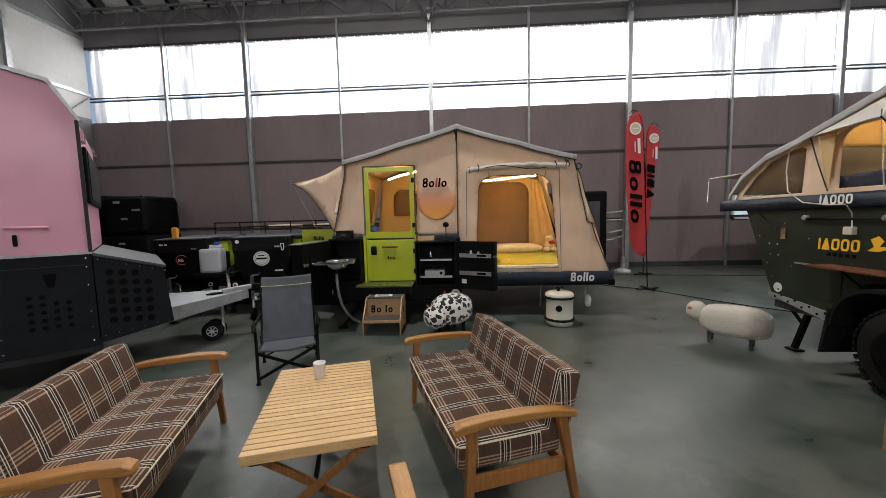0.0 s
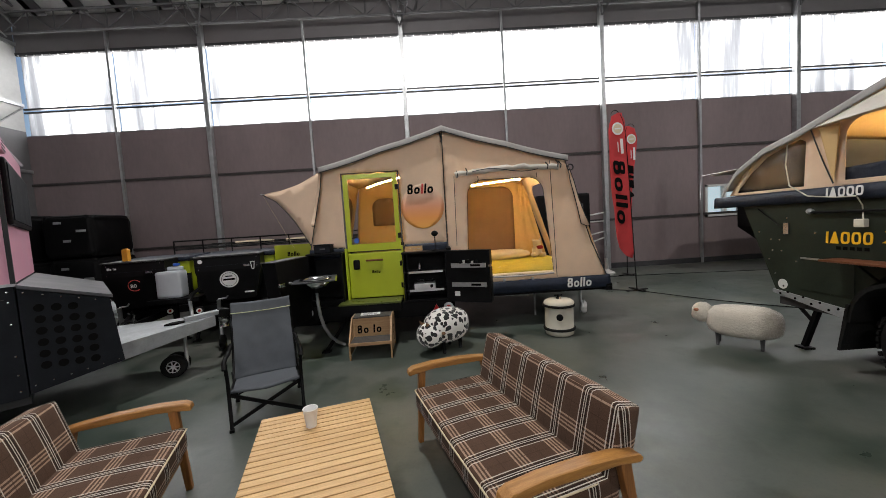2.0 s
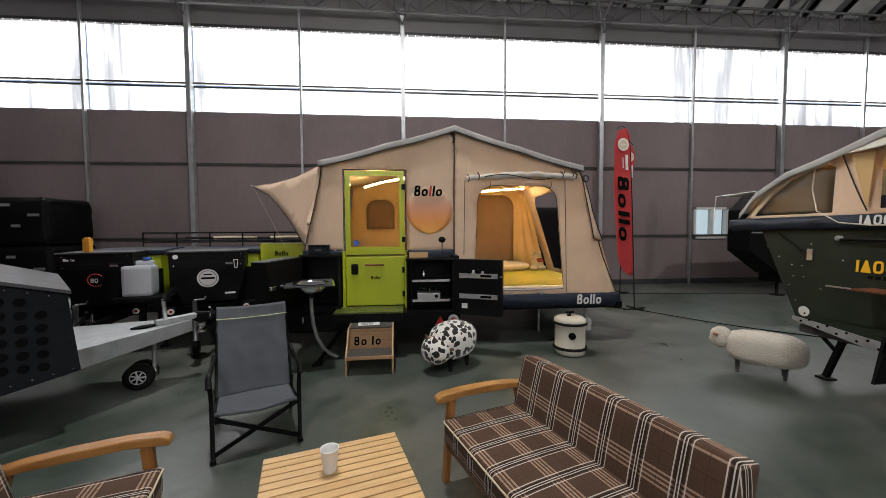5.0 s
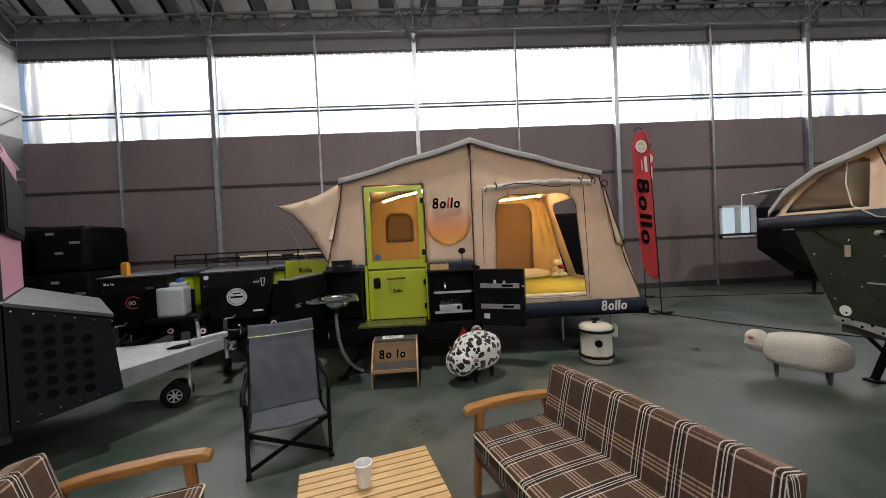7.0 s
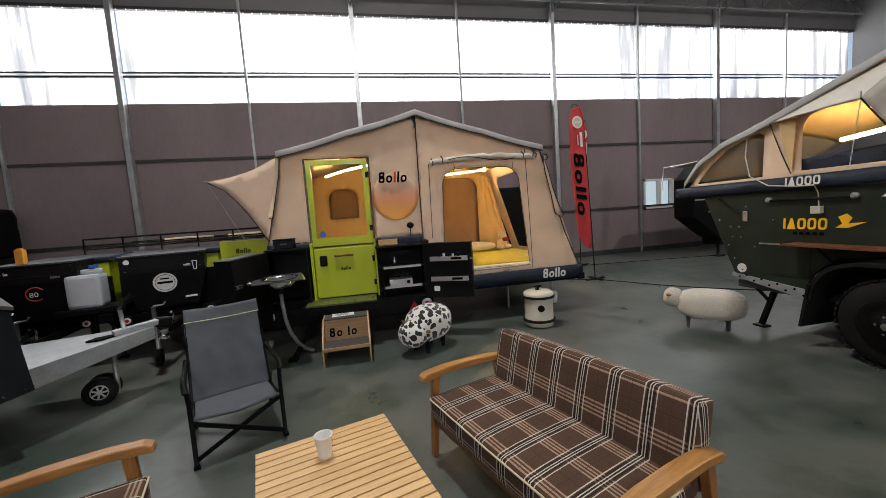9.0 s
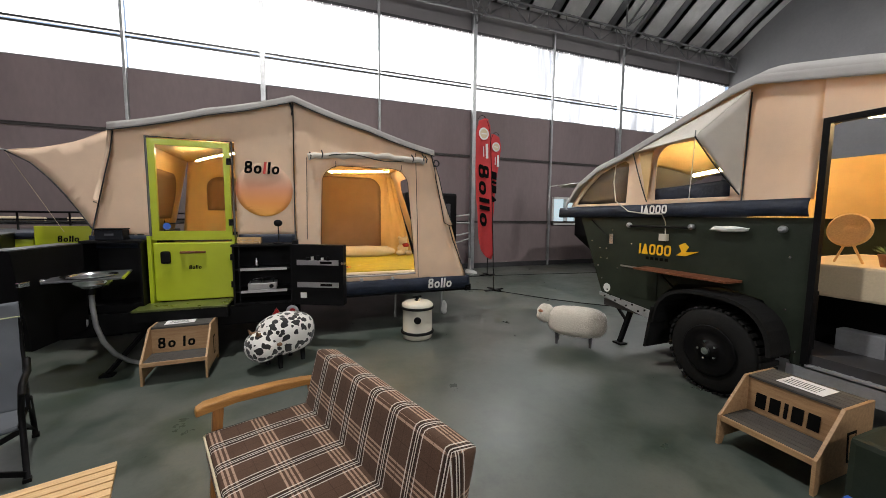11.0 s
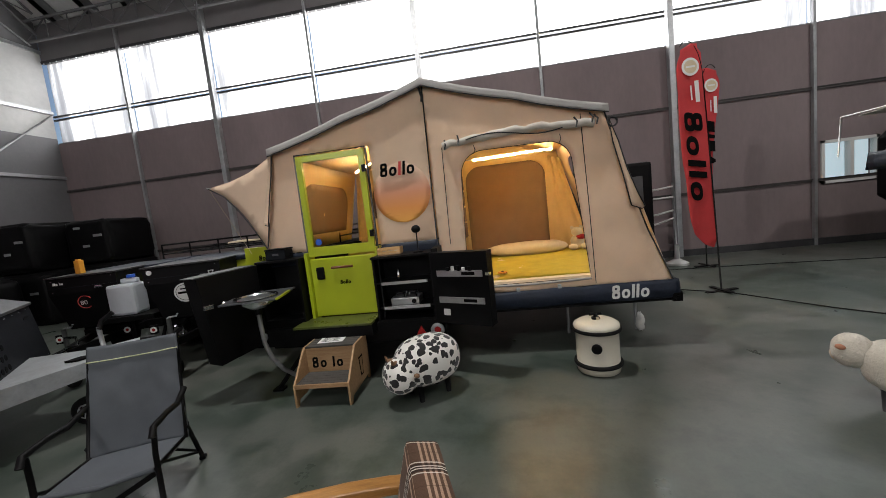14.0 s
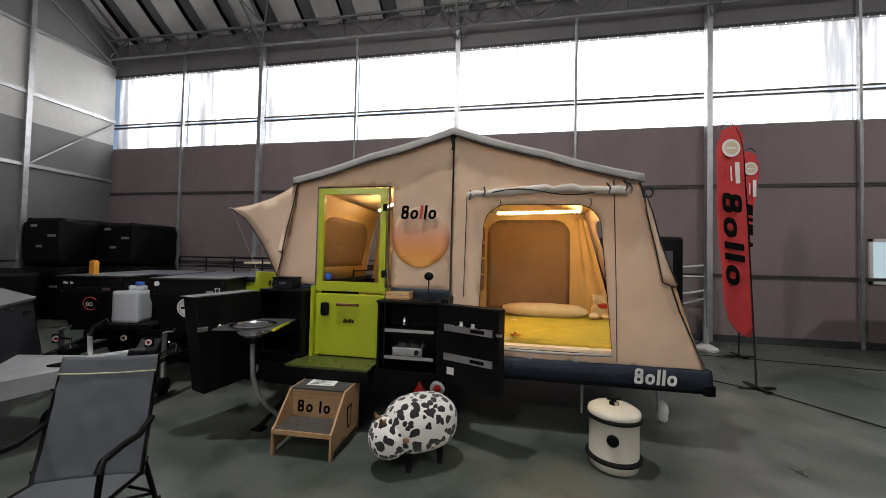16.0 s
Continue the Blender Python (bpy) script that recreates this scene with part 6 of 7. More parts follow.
letters("Tslls", 0.07, [INK] * 5, Matrix.Translation((-1.92, 6.345, 1.16)), pn, "black word mark", 0.14, 0.08)
wpart("panel_frame", Shape().box(-2.14, -1.43, 6.42, 6.9, 0.0, 0.6, None, 0.01), BLACK, pn)

# covered black boxes piled by the far corner
for i, (x0, x1, y0, y1, z0, z1) in enumerate(((-10.0, -8.9, 6.6, 8.4, 0, 1.15), (-10.0, -8.5, 8.5, 10.2, 0, 1.2), (-9.9, -8.7, 8.5, 10.1, 1.2, 2.3), (-8.45, -7.3, 9.0, 10.2, 0, 1.25), (-8.5, -7.35, 9.0, 10.15, 1.25, 2.25))):
    b_ = thing("storage_case", "large black covered case with pale labels", "case", pose((x0 + x1) / 2, (y0 + y1) / 2, z0), "black cases")
    cover = Shape().blob(((x0 + x1) / 2, (y0 + y1) / 2, (z0 + z1) / 2), ((x1 - x0) / 2, (y1 - y0) / 2, (z1 - z0) / 2), None, 48, 28, 0.22, 0.05, 2.6 + 0.3 * i)
    wpart("cover", cover, BLACK, b_, "loosely fitting black cover")
    for k, (f, g) in enumerate(((0.30, 0.20), (0.72, 0.40), (0.45, 0.62))):
        xl, zl = x0 + (x1 - x0) * f, z1 - (z1 - z0) * g
        wpart("label_plate", Shape().box(xl, xl + 0.17 + 0.05 * (k % 2), y0 - 0.03, y0 - 0.02, zl, zl + 0.055, None, 0.003), STEEL, b_)
film = thing("plastic_film_heap", "crumpled clear film heap on the floor", "film", pose(-6.6, 8.2, 0))
hp = Shape().blob((0, 0, 0.13), (0.45, 0.3, 0.17), None, 34, 20, 1.0, 0.4, 5)
part("heap", hp, JUGMAT, film)

bd = thing("black_trailer_end", "tall black trailer end with a pale painted reflection", "trailer", pose(4.3, 8.6, 0))
wpart("end_panel", Shape().box(2.75, 3.97, 8.7, 9.4, 0.35, 2.02, None, 0.06), BLACK, bd)
# grey patch paints the reflection on the black panel
wpart("reflection_patch", Shape().box(3.42, 3.80, 8.69, 8.697, 0.85, 1.78, None, 0.002), LIDGREY, bd, "pale patch painted as a reflection")
wpart("lower_rail", Shape().box(2.8, 3.92, 8.75, 9.3, 0.0, 0.34), DARKSTEEL, bd)
gr = thing("guard_rail", "pale steel guard rails beside a wall column", "rail", pose(4.95, 9.9, 0))
for z0, z1 in ((0.74, 0.90), (0.96, 1.06), (1.34, 1.33), (1.50, 1.55)):
    wpart("rail", Shape().tube([(4.15, 10.0, z0), (4.6, 10.02, (z0 + z1) / 2 - 0.01), (4.88, 10.0, z1)], 0.02, 8), WHITE, gr)
wpart("post", Shape().tube([(4.9, 10.02, 0), (4.9, 10.02, 1.64)], 0.03, 10), STEEL, gr)
wpart("foot", Shape().lathe([(0.2, 0), (0.2, 0.04), (0.05, 0.12), (0.04, 0.4), (0, 0.4)], 20, pose(4.72, 9.6, 0)), WHITE, gr)

bt = thing("black_trailer", "large black trailer parked by the small wall window", "trailer", pose(8.2, 8.9, 0))
wpart("body", Shape().prism([(7.5, 1.02), (7.5, 1.95), (7.95, 2.40), (10.4, 2.5), (10.4, 0.48), (8.25, 0.48)], "y", 8.3, 8.9, None, 0.03), BLACK, bt, "black body with a sloping nose")
wpart("side_strip", Shape().box(7.515, 10.35, 8.285, 8.297, 1.42, 1.45), ALU, bt, "bright side strip")
wpart("side_strip", Shape().box(7.9, 8.45, 8.285, 8.297, 1.12, 1.14), STEEL, bt)
wpart("roof_bar", Shape().tube([(7.52, 8.28, 1.93), (8.0, 8.28, 1.99)], 0.014, 8), WHITE, bt)
wpart("latch", Shape().box(8.0, 8.12, 8.27, 8.297, 1.55, 1.63, None, 0.01), CHROME, bt)
for x in (9.3,):
    wpart("wheel", Shape().lathe([(0.05, -0.08), (0.16, -0.07), (0.24, -0.09), (0.31, -0.06), (0.31, 0.06), (0.24, 0.09), (0.05, 0.08)], 28, pose(x, 8.42, 0.31, 90)), RUBBER, bt)
wpart("chassis", Shape().box(8.3, 10.3, 8.36, 8.85, 0.3, 0.475), BLACK, bt)
wpart("prop_stand", Shape().tube([(8.4, 8.5, 0.0), (8.4, 8.5, 0.32)], 0.03, 10).box(8.3, 8.5, 8.4, 8.6, 0, 0.02), BLACK, bt)

# ---- pink caravan ----
PM = pose(-2.83, 3.42, 0, 0, 0, 44)
pk = thing("pink_caravan", "pink and charcoal caravan with a perforated nose box", "caravan", PM)
WD = 1.92
prof = [(0.0, 1.26), (0.0, 2.46), (-0.16, 2.76), (-0.64, 2.86), (-0.64, 1.26)]
part("front_shell", Shape().prism(prof, "y", 0.0, WD), PINK, pk, "pink front shell")
part("rear_shell", Shape().prism([(-0.68, 0.40), (-0.68, 2.87), (-3.2, 3.02), (-3.2, 0.40)], "y", -0.02, WD + 0.02), PINK, pk, "pink rear shell")
part("lower_panel", Shape().box(-0.64, 0.0, 0.004, WD - 0.004, 0.36, 1.25, None, 0.004), CHARCOAL, pk, "charcoal lower panel")
part("corner_trim", Shape().box(-0.68, -0.64, -0.03, WD + 0.03, 0.38, 2.88), STEEL, pk, "bright corner trim")
part("roof_trim", Shape().prism([(0.012, 2.45), (0.03, 2.46), (-0.15, 2.79), (-0.66, 2.895), (-3.2, 3.045), (-3.2, 3.01), (-0.66, 2.86), (-0.17, 2.76)], "y", -0.03, 0.02), STEEL, pk, "bright roof edge trim")
part("roof_trim", Shape().prism([(0.012, 2.45), (0.03, 2.46), (-0.15, 2.79), (-0.66, 2.895), (-3.2, 3.045), (-3.2, 3.01), (-0.66, 2.86), (-0.17, 2.76)], "y", WD - 0.02, WD + 0.03), STEEL, pk)
part("front_trim", Shape().box(-0.015, 0.012, -0.012, 0.015, 1.26, 2.46), BLACKTRIM, pk)
part("joint_strip", Shape().box(-0.64, 0.01, -0.008, 0.004, 1.24, 1.262), STEEL, pk)
part("window_frame", Shape().box(0.0, 0.035, 0.16, WD - 0.16, 1.72, 2.26, None, 0.02), BLACK, pk, "black front window frame")
part("window_pane", Shape().box(0.036, 0.042, 0.20, WD - 0.2, 1.76, 2.22), CHARCOAL, pk)
part("vent", Shape().box(0.0, 0.03, 0.10, 0.32, 2.30, 2.40, None, 0.006), PINK, pk)
for z in (2.32, 2.35, 2.38):
    part("vent_slot", Shape().box(0.03, 0.033, 0.11, 0.31, z - 0.005, z + 0.005), BLACKTRIM, pk)
part("pull_handle", Shape().tube([(-0.50, -0.002, 1.50), (-0.50, -0.035, 1.50), (-0.26, -0.035, 1.50), (-0.26, -0.002, 1.50)], 0.012), PINK, pk, "pink pull handle")
part("latch", Shape().box(-0.47, -0.44, -0.02, 0.0, 1.34, 1.44, None, 0.01), BLACK, pk)
part("orange_lamp", Shape().box(-0.86, -0.80, -0.045, -0.02, 1.38, 1.50, None, 0.012), ORANGEPL, pk)
part("panel_line", Shape().box(-0.60, -0.06, -0.002, 0.003, 1.14, 1.145), BLACKTRIM, pk)
part("mark", Shape().prism([(-0.30, 0.96), (-0.26, 0.96), (-0.235, 1.08), (-0.325, 1.08)], "y", -0.003, 0.003), INK, pk)
holes = [(-0.42 + 0.08 * (i % 4), 0.60 + 0.07 * (i // 4)) for i in range(18)]
for x, z in holes:
    part("vent_hole", Shape().lathe([(0.02, 0), (0.02, 0.002), (0, 0.002)], 12, pose(x, 0.003, z, 90)), INK, pk)
for x in (-0.60, -0.04):
    for z in (0.42, 0.55, 0.7, 0.95, 1.12, 1.2):
        part("rivet", Shape().lathe([(0.009, 0), (0.007, 0.005), (0, 0.006)], 8, pose(x, 0.003, z, 90)), CHROME, pk)
part("chassis", Shape().box(-3.1, 0.0, 0.1, WD - 0.1, 0.28, 0.40), DARKSTEEL, pk)
for y in (0.02, WD - 0.02):
    part("wheel", Shape().lathe([(0.05, -0.1), (0.2, -0.09), (0.3, -0.1), (0.34, -0.07), (0.34, 0.07), (0.3, 0.1), (0.05, 0.1)], 32, pose(-1.9, y + (0.08 if y < 0.5 else -0.08), 0.34, 90)), RUBBER, pk)
nose = Shape()
nose.solid([(0.01, 0.0, 0.38), (0.58, 0.05, 0.47), (0.58, 1.86, 0.47), (0.01, WD, 0.38), (0.01, 0.0, 1.22), (0.53, 0.045, 1.045), (0.53, 1.72, 1.045), (0.01, WD, 1.22)],
           [(3, 2, 1, 0), (0, 1, 5, 4), (1, 2, 6, 5), (2, 3, 7, 6), (3, 0, 4, 7), (4, 5, 6, 7)])
nb = part("nose_box", nose, CHARCOAL, pk, "charcoal nose box with round vent holes")
lid = Shape()
lid.solid([(0.01, -0.015, 1.225), (0.55, 0.03, 1.05), (0.55, 1.735, 1.05), (0.01, WD + 0.015, 1.225), (0.01, -0.015, 1.25), (0.55, 0.03, 1.075), (0.55, 1.735, 1.075), (0.01, WD + 0.015, 1.25)],
          [(3, 2, 1, 0), (0, 1, 5, 4), (1, 2, 6, 5), (2, 3, 7, 6), (3, 0, 4, 7), (4, 5, 6, 7)])
part("lid", lid, LIDGREY, nb, "grey sloping lid")
for y in (0.42, 0.78, 1.14, 1.5):
    part("lid_slot", Shape().box(0.36, 0.47, y, y + 0.02, -0.001, 0.003, pose(0, 0, 1.2535, 0, 18.9, 0)), INK, nb)


def face_x(z):
    """Place of the leaning front face of the nose box."""
    return 0.58 - 0.05 * (z - 0.47) / 0.575


for i in range(9):
    for j in range(4):
        z = 0.63 + 0.088 * j
        part("vent_hole", Shape().lathe([(0.026, 0), (0.026, 0.003), (0, 0.003)], 16, pose(face_x(z), 0.16 + 0.078 * i + 0.01 * (3 - j), z, 0, 85)), INK, nb)
for i in range(10):
    y = 0.09 + 0.19 * i
    part("rivet", Shape().lathe([(0.008, 0), (0.006, 0.005), (0, 0.006)], 8, pose(face_x(0.49), y, 0.49, 0, 85)), CHROME, nb)
    if y < 1.7:
        part("rivet", Shape().lathe([(0.008, 0), (0.006, 0.005), (0, 0.006)], 8, pose(face_x(1.02), y, 1.02, 0, 85)), CHROME, nb)
part("word_mark", Shape().box(0, 0.004, 1.46, 1.62, 0.93, 0.955, pose(face_x(0.94), 0, 0)), BLACK, nb, "dark maker's strip")
sd = Vector((0.57, 0.05, 0)).normalized()
for i in range(4):
    for j in range(6):
        if i == 3 and j > 4:
            continue
        d = 0.10 + 0.095 * i
        part("vent_hole", Shape().lathe([(0.031, 0), (0.031, 0.003), (0, 0.003)], 18, pose(0.01 + sd.x * d + 0.001, sd.y * d - 0.001, 0.585 + 0.093 * j - 0.03 * i * 0.4, 90, 0, 5)), INK, nb)
for i in range(6):
    d = 0.03 + 0.1 * i
    for z in (0.44 + 0.10 * d, 1.195 - 0.33 * d):
        part("rivet", Shape().lathe([(0.008, 0), (0.006, 0.005), (0, 0.006)], 8, pose(0.01 + sd.x * d, sd.y * d - 0.001, z, 90, 0, 5)), CHROME, nb)
bar = Shape()
bar.solid([(0.30, 0.12, 0.40), (1.40, 0.46, 0.52), (1.40, 0.60, 0.52), (0.30, 1.5, 0.40), (0.30, 0.12, 0.57), (1.40, 0.46, 0.63), (1.40, 0.60, 0.63), (0.30, 1.5, 0.57)],
          [(3, 2, 1, 0), (0, 1, 5, 4), (1, 2, 6, 5), (2, 3, 7, 6), (3, 0, 4, 7), (4, 5, 6, 7)])
db = part("drawbar", bar, GALV, pk, "pale galvanised drawbar plate")
part("slot", Shape().prism([(1.02, 0.48), (1.24, 0.51), (1.25, 0.56), (1.02, 0.60), (0.94, 0.54)], "z", 0.61, 0.626), INK, db)
part("coupling", Shape().bar((1.12, 0.53, 0.64), (1.48, 0.53, 0.66), 0.09, 0.05, 0.01), GALV, pk)
part("coupling_head", Shape().bar((1.44, 0.53, 0.65), (1.56, 0.53, 0.63), 0.10, 0.10, 0.02), BLACK, pk)
part("brake_lever", Shape().tube([(1.20, 0.53, 0.65), (1.19, 0.53, 0.86)], 0.018), STEEL, pk)
part("lever_grip", Shape().tube([(1.19, 0.53, 0.84), (1.22, 0.53, 0.91), (1.30, 0.52, 0.965)], 0.02), BLACK, pk)
jp = PM.inverted() @ Vector((-2.58, 4.64, 0.0))
part("jockey_post", Shape().tube([(jp.x + 0.10, jp.y - 0.02, 0.05), (jp.x + 0.10, jp.y - 0.06, 0.62)], 0.02), STEEL, pk)
for o in (-0.05, 0.05):
    jw = part("jockey_wheel", Shape().lathe([(0.03, -0.03), (0.10, -0.03), (0.125, -0.02), (0.125, 0.02), (0.10, 0.03), (0.03, 0.03)], 30, pose(jp.x + o * 0.5, jp.y + o, 0.125, 90, 0, -25)), RUBBER, pk)
    rm = pose(jp.x + o * 0.5, jp.y + o, 0.125, 90, 0, -25)
    part("hub", Shape().lathe([(0.07, 0.0302), (0.068, 0.032), (0, 0.032)], 24, rm), INK, jw)
    rim = Shape().lathe([(0.02, 0.0325), (0.02, 0.038), (0, 0.039)], 16, rm).tube([rm @ Vector((0.062 * math.cos(6.28319 * i / 24), 0.062 * math.sin(6.28319 * i / 24), 0.034)) for i in range(24)], 0.005, 6, True)
    for i in range(7):
        rim.box(0.018, 0.06, -0.007, 0.007, 0.0325, 0.037, rm @ pose(0, 0, 0, 0, 0, 360 / 7 * i))
    part("rim", rim, ALU, jw, "silver spoked rim")

# ---- dark olive tent trailer ----
XS = 4.12
lg = thing("olive_trailer", "dark olive off-road tent trailer with raised canvas top", "trailer", pose(5.0, 3.4, 0))
sidep = [(4.84, 1.50), (4.42, 0.56), (3.72, 0.50), (3.66, 0.66), (3.48, 0.84), (3.1, 0.90), (2.75, 0.84), (2.58, 0.62), (2.54, 0.38), (2.47, 0.38), (2.47, 1.50)]
wpart("side_panel", Shape().prism(sidep, "x", XS, XS + 0.04), OLIVE, lg, "dark olive side panel")
wpart("rear_side", Shape().box(XS, XS + 0.04, 0.3, 1.52, 0.38, 1.5), OLIVE, lg)
wpart("front_panel", Shape().prism([(4.84, 1.50), (4.42, 0.56), (4.38, 0.56), (4.80, 1.50)], "x", XS + 0.04, 6.0), OLIVE, lg)
wpart("far_side", Shape().box(5.98, 6.02, 0.3, 4.8, 0.4, 1.5), OLIVE, lg)
wpart("floor_pan", Shape().box(XS + 0.02, 6.0, 0.3, 4.4, 0.42, 0.50), DARKSTEEL, lg)
wpart("rear_panel", Shape().box(XS, 6.0, 0.28, 0.30, 0.4, 1.95), OLIVE, lg)
rail = [(4.45, 0.54), (3.66, 0.40), (3.62, 0.40), (3.62, 0.50), (4.45, 0.58)]
wpart("chassis_rail", Shape().prism(rail, "x", XS - 0.012, XS + 0.05), GALV, lg, "drilled galvanised chassis rail")
for i in range(9):
    y = 3.72 + 0.08 * i
    wpart("bolt", Shape().lathe([(0.012, 0), (0.012, 0.004), (0, 0.005)], 8, pose(XS - 0.0125, y, 0.455 + 0.17 * (y - 3.66) * 0.9 + (0.02 if i % 2 else -0.02), 0, -90)), INK, lg)
wpart("corner_steady", Shape().bar((XS + 0.05, 4.02, 0.46), (XS + 0.05, 4.16, 0.03), 0.05, 0.04).bar((XS + 0.05, 4.30, 0.50), (XS + 0.05, 4.08, 0.30), 0.02, 0.03).box(XS, XS + 0.1, 4.10, 4.22, 0, 0.02), BLACK, lg)
wpart("chassis_rail", Shape().box(XS - 0.01, XS + 0.08, 0.3, 2.56, 0.28, 0.40), GALV, lg)
wpart("disc", Shape().lathe([(0.052, 0), (0.052, 0.004), (0, 0.004)], 28, pose(XS - 0.0005, 4.345, 0.645, 0, -90)), WHITE, lg, "round white reflector")
wpart("disc_mark", Shape().lathe([(0.01, 0.0042), (0.01, 0.005), (0, 0.005)], 12, pose(XS - 0.0005, 4.335, 0.625, 0, -90)), INK, lg)
wh = wpart("wheel", Shape().lathe([(0.10, -0.11), (0.22, -0.12), (0.33, -0.12), (0.36, -0.09), (0.366, 0), (0.36, 0.09), (0.33, 0.12), (0.22, 0.12), (0.10, 0.11)], 44, pose(4.03, 2.99, 0.37, 0, 90)), RUBBER, lg, "chunky black tyre")
wpart("rim", Shape().lathe([(0.20, 0.0), (0.215, 0.012), (0.205, 0.02), (0.15, 0.0), (0.06, 0.01), (0.055, 0.04), (0, 0.042)], 32, pose(3.905, 2.99, 0.37, 0, -90)), BLACK, wh)
wpart("hub_cap", Shape().lathe([(0.035, 0.03), (0.03, 0.06), (0, 0.062)], 18, pose(3.905, 2.99, 0.37, 0, -90)), CHROME, wh)
for i in range(5):
    a = i * 1.2566
    wpart("wheel_nut", Shape().lathe([(0.012, 0.01), (0.01, 0.03), (0, 0.03)], 8, pose(3.90, 2.99 + 0.075 * math.cos(a), 0.37 + 0.075 * math.sin(a), 0, -90)), CHROME, wh)
tread = Shape()
for i in range(40):
    a = 6.28319 * i / 40
    tread.box(-0.115, 0.115, -0.018, 0.018, 0.357, 0.372, pose(4.03, 2.99, 0.37) @ pose(0, 0, 0, math.degrees(a)))
wpart("tread", tread, RUBBER, wh)["kind"] = "stuff"
fpts = [(3.04 + 0.50 * math.copysign(abs(math.cos(t)) ** 0.7, math.cos(t)), 0.36 + 0.50 * math.sin(t) ** 0.7) for t in [0.12 + (math.pi - 0.24) * i / 16 for i in range(17)]]
wpart("fender", Shape().prism(fpts + [(3.04 + (p - 3.04) * 0.94, 0.36 + (q - 0.36) * 0.94) for p, q in reversed(fpts)], "x", XS - 0.25, XS + 0.16), RUBBER, lg, "black wheel arch")
wpart("wheel_well", Shape().box(XS + 0.17, XS + 0.2, 2.5, 3.72, 0.38, 0.95), RUBBER, lg)
wpart("mud_flap", Shape().prism([(3.54, 0.62), (3.60, 0.20), (3.58, 0.20), (3.50, 0.62)], "x", XS - 0.25, XS + 0.22), RUBBER, lg)
wpart("hatch", Shape().box(XS - 0.008, XS, 3.68, 4.15, 0.62, 0.93, None, 0.002), OLIVE, lg)
wpart("hatch_strip", Shape().box(XS - 0.016, XS - 0.003, 3.55, 4.15, 0.935, 0.95), ALU, lg)
wpart("side_shelf", Shape().box(XS - 0.21, XS - 0.003, 2.90, 3.80, 0.955, 0.975, None, 0.003), REDWOOD, lg, "red-brown fold-down wooden shelf")
wpart("shelf_bracket", Shape().bar((XS - 0.01, 3.5, 0.80), (XS - 0.2, 3.5, 0.95), 0.02, 0.015), BLACK, lg)
lm = pose(XS - 0.004, 3.92, 1.105, 0, 0, -90)
letters("lAOOO", 0.11, [AMBER] * 5, lm, lg, "yellow word mark", 0.12, 0.04)
wpart("swoosh", Shape().prism([(0.0, 0.02), (0.05, 0.06), (0.02, 0.12), (0.08, 0.15), (0.12, 0.11), (0.09, 0.06), (0.22, 0.075), (0.09, 0.02)], "y", 0, -0.003, lm @ pose(0.43, 0, 0.0)), AMBER, lg, "yellow brush-stroke numeral shape")
for i in range(5):
    wpart("small_lettering", Shape().box(0.09 + i * 0.055, 0.125 + i * 0.055, -0.002, 0.0, -0.055, -0.025, lm), INK, lg)
wpart("awning_rail", Shape().tube([(XS - 0.03, 4.05, 1.40), (XS - 0.03, 3.35, 1.40)], 0.012, 8), BLACK, lg)
for y in (4.05, 3.35, 2.65):
    wpart("rail_knob", Shape().lathe([(0.025, 0), (0.028, 0.03), (0.015, 0.05), (0, 0.05)], 14, pose(XS - 0.002, y, 1.41, 0, -90)), STEEL, lg)
wpart("socket_box", Shape().box(XS - 0.05, XS - 0.003, 3.58, 3.66, 1.26, 1.33, None, 0.006), CREAM, lg, "small beige socket box")
wpart("socket_cable", Shape().tube([(XS - 0.02, 3.61, 1.33), (XS - 0.03, 3.61, 1.45), (XS - 0.09, 3.6, 1.52)], 0.005, 6), CREAM, lg)
wpart("wrapped_handle", Shape().blob((XS - 0.04, 3.02, 1.40), (0.03, 0.14, 0.025), None, 20, 10, 1, 0.4, 6), WHITE, lg, "handle wrapped in film")
for y, z in ((4.30, 1.35), (4.02, 1.2), (3.95, 0.85), (2.6, 1.2), (2.6, 0.8), (2.52, 0.5), (4.62, 1.2), (4.5, 0.9), (4.43, 0.75), (4.48, 1.12), (4.38, 1.12), (4.46, 1.0), (4.36, 1.0), (4.2, 0.9)):
    wpart("rivet", Shape().lathe([(0.011, 0), (0.009, 0.006), (0, 0.007)], 8, pose(XS, y, z, 0, -90)), CHROME, lg)
wpart("stay", Shape().tube([(XS - 0.02, 4.62, 1.46), (XS - 0.02, 4.38, 1.28)], 0.008, 6), BLACK, lg)
wpart("catch", Shape().box(XS - 0.02, XS - 0.001, 4.27, 4.33, 1.18, 1.30, None, 0.004), CHROME, lg)

# canvas top of the olive trailer


def tarp(u, v):
    y = 5.22 - 2.72 * u
    return (XS - 0.03 - 0.022 * math.sin(math.pi * min(1, v)) + 0.014 * noise.noise((u * 12, v * 3, 0)), y, 1.64 - 0.13 * v - 0.02 * (1 - u))


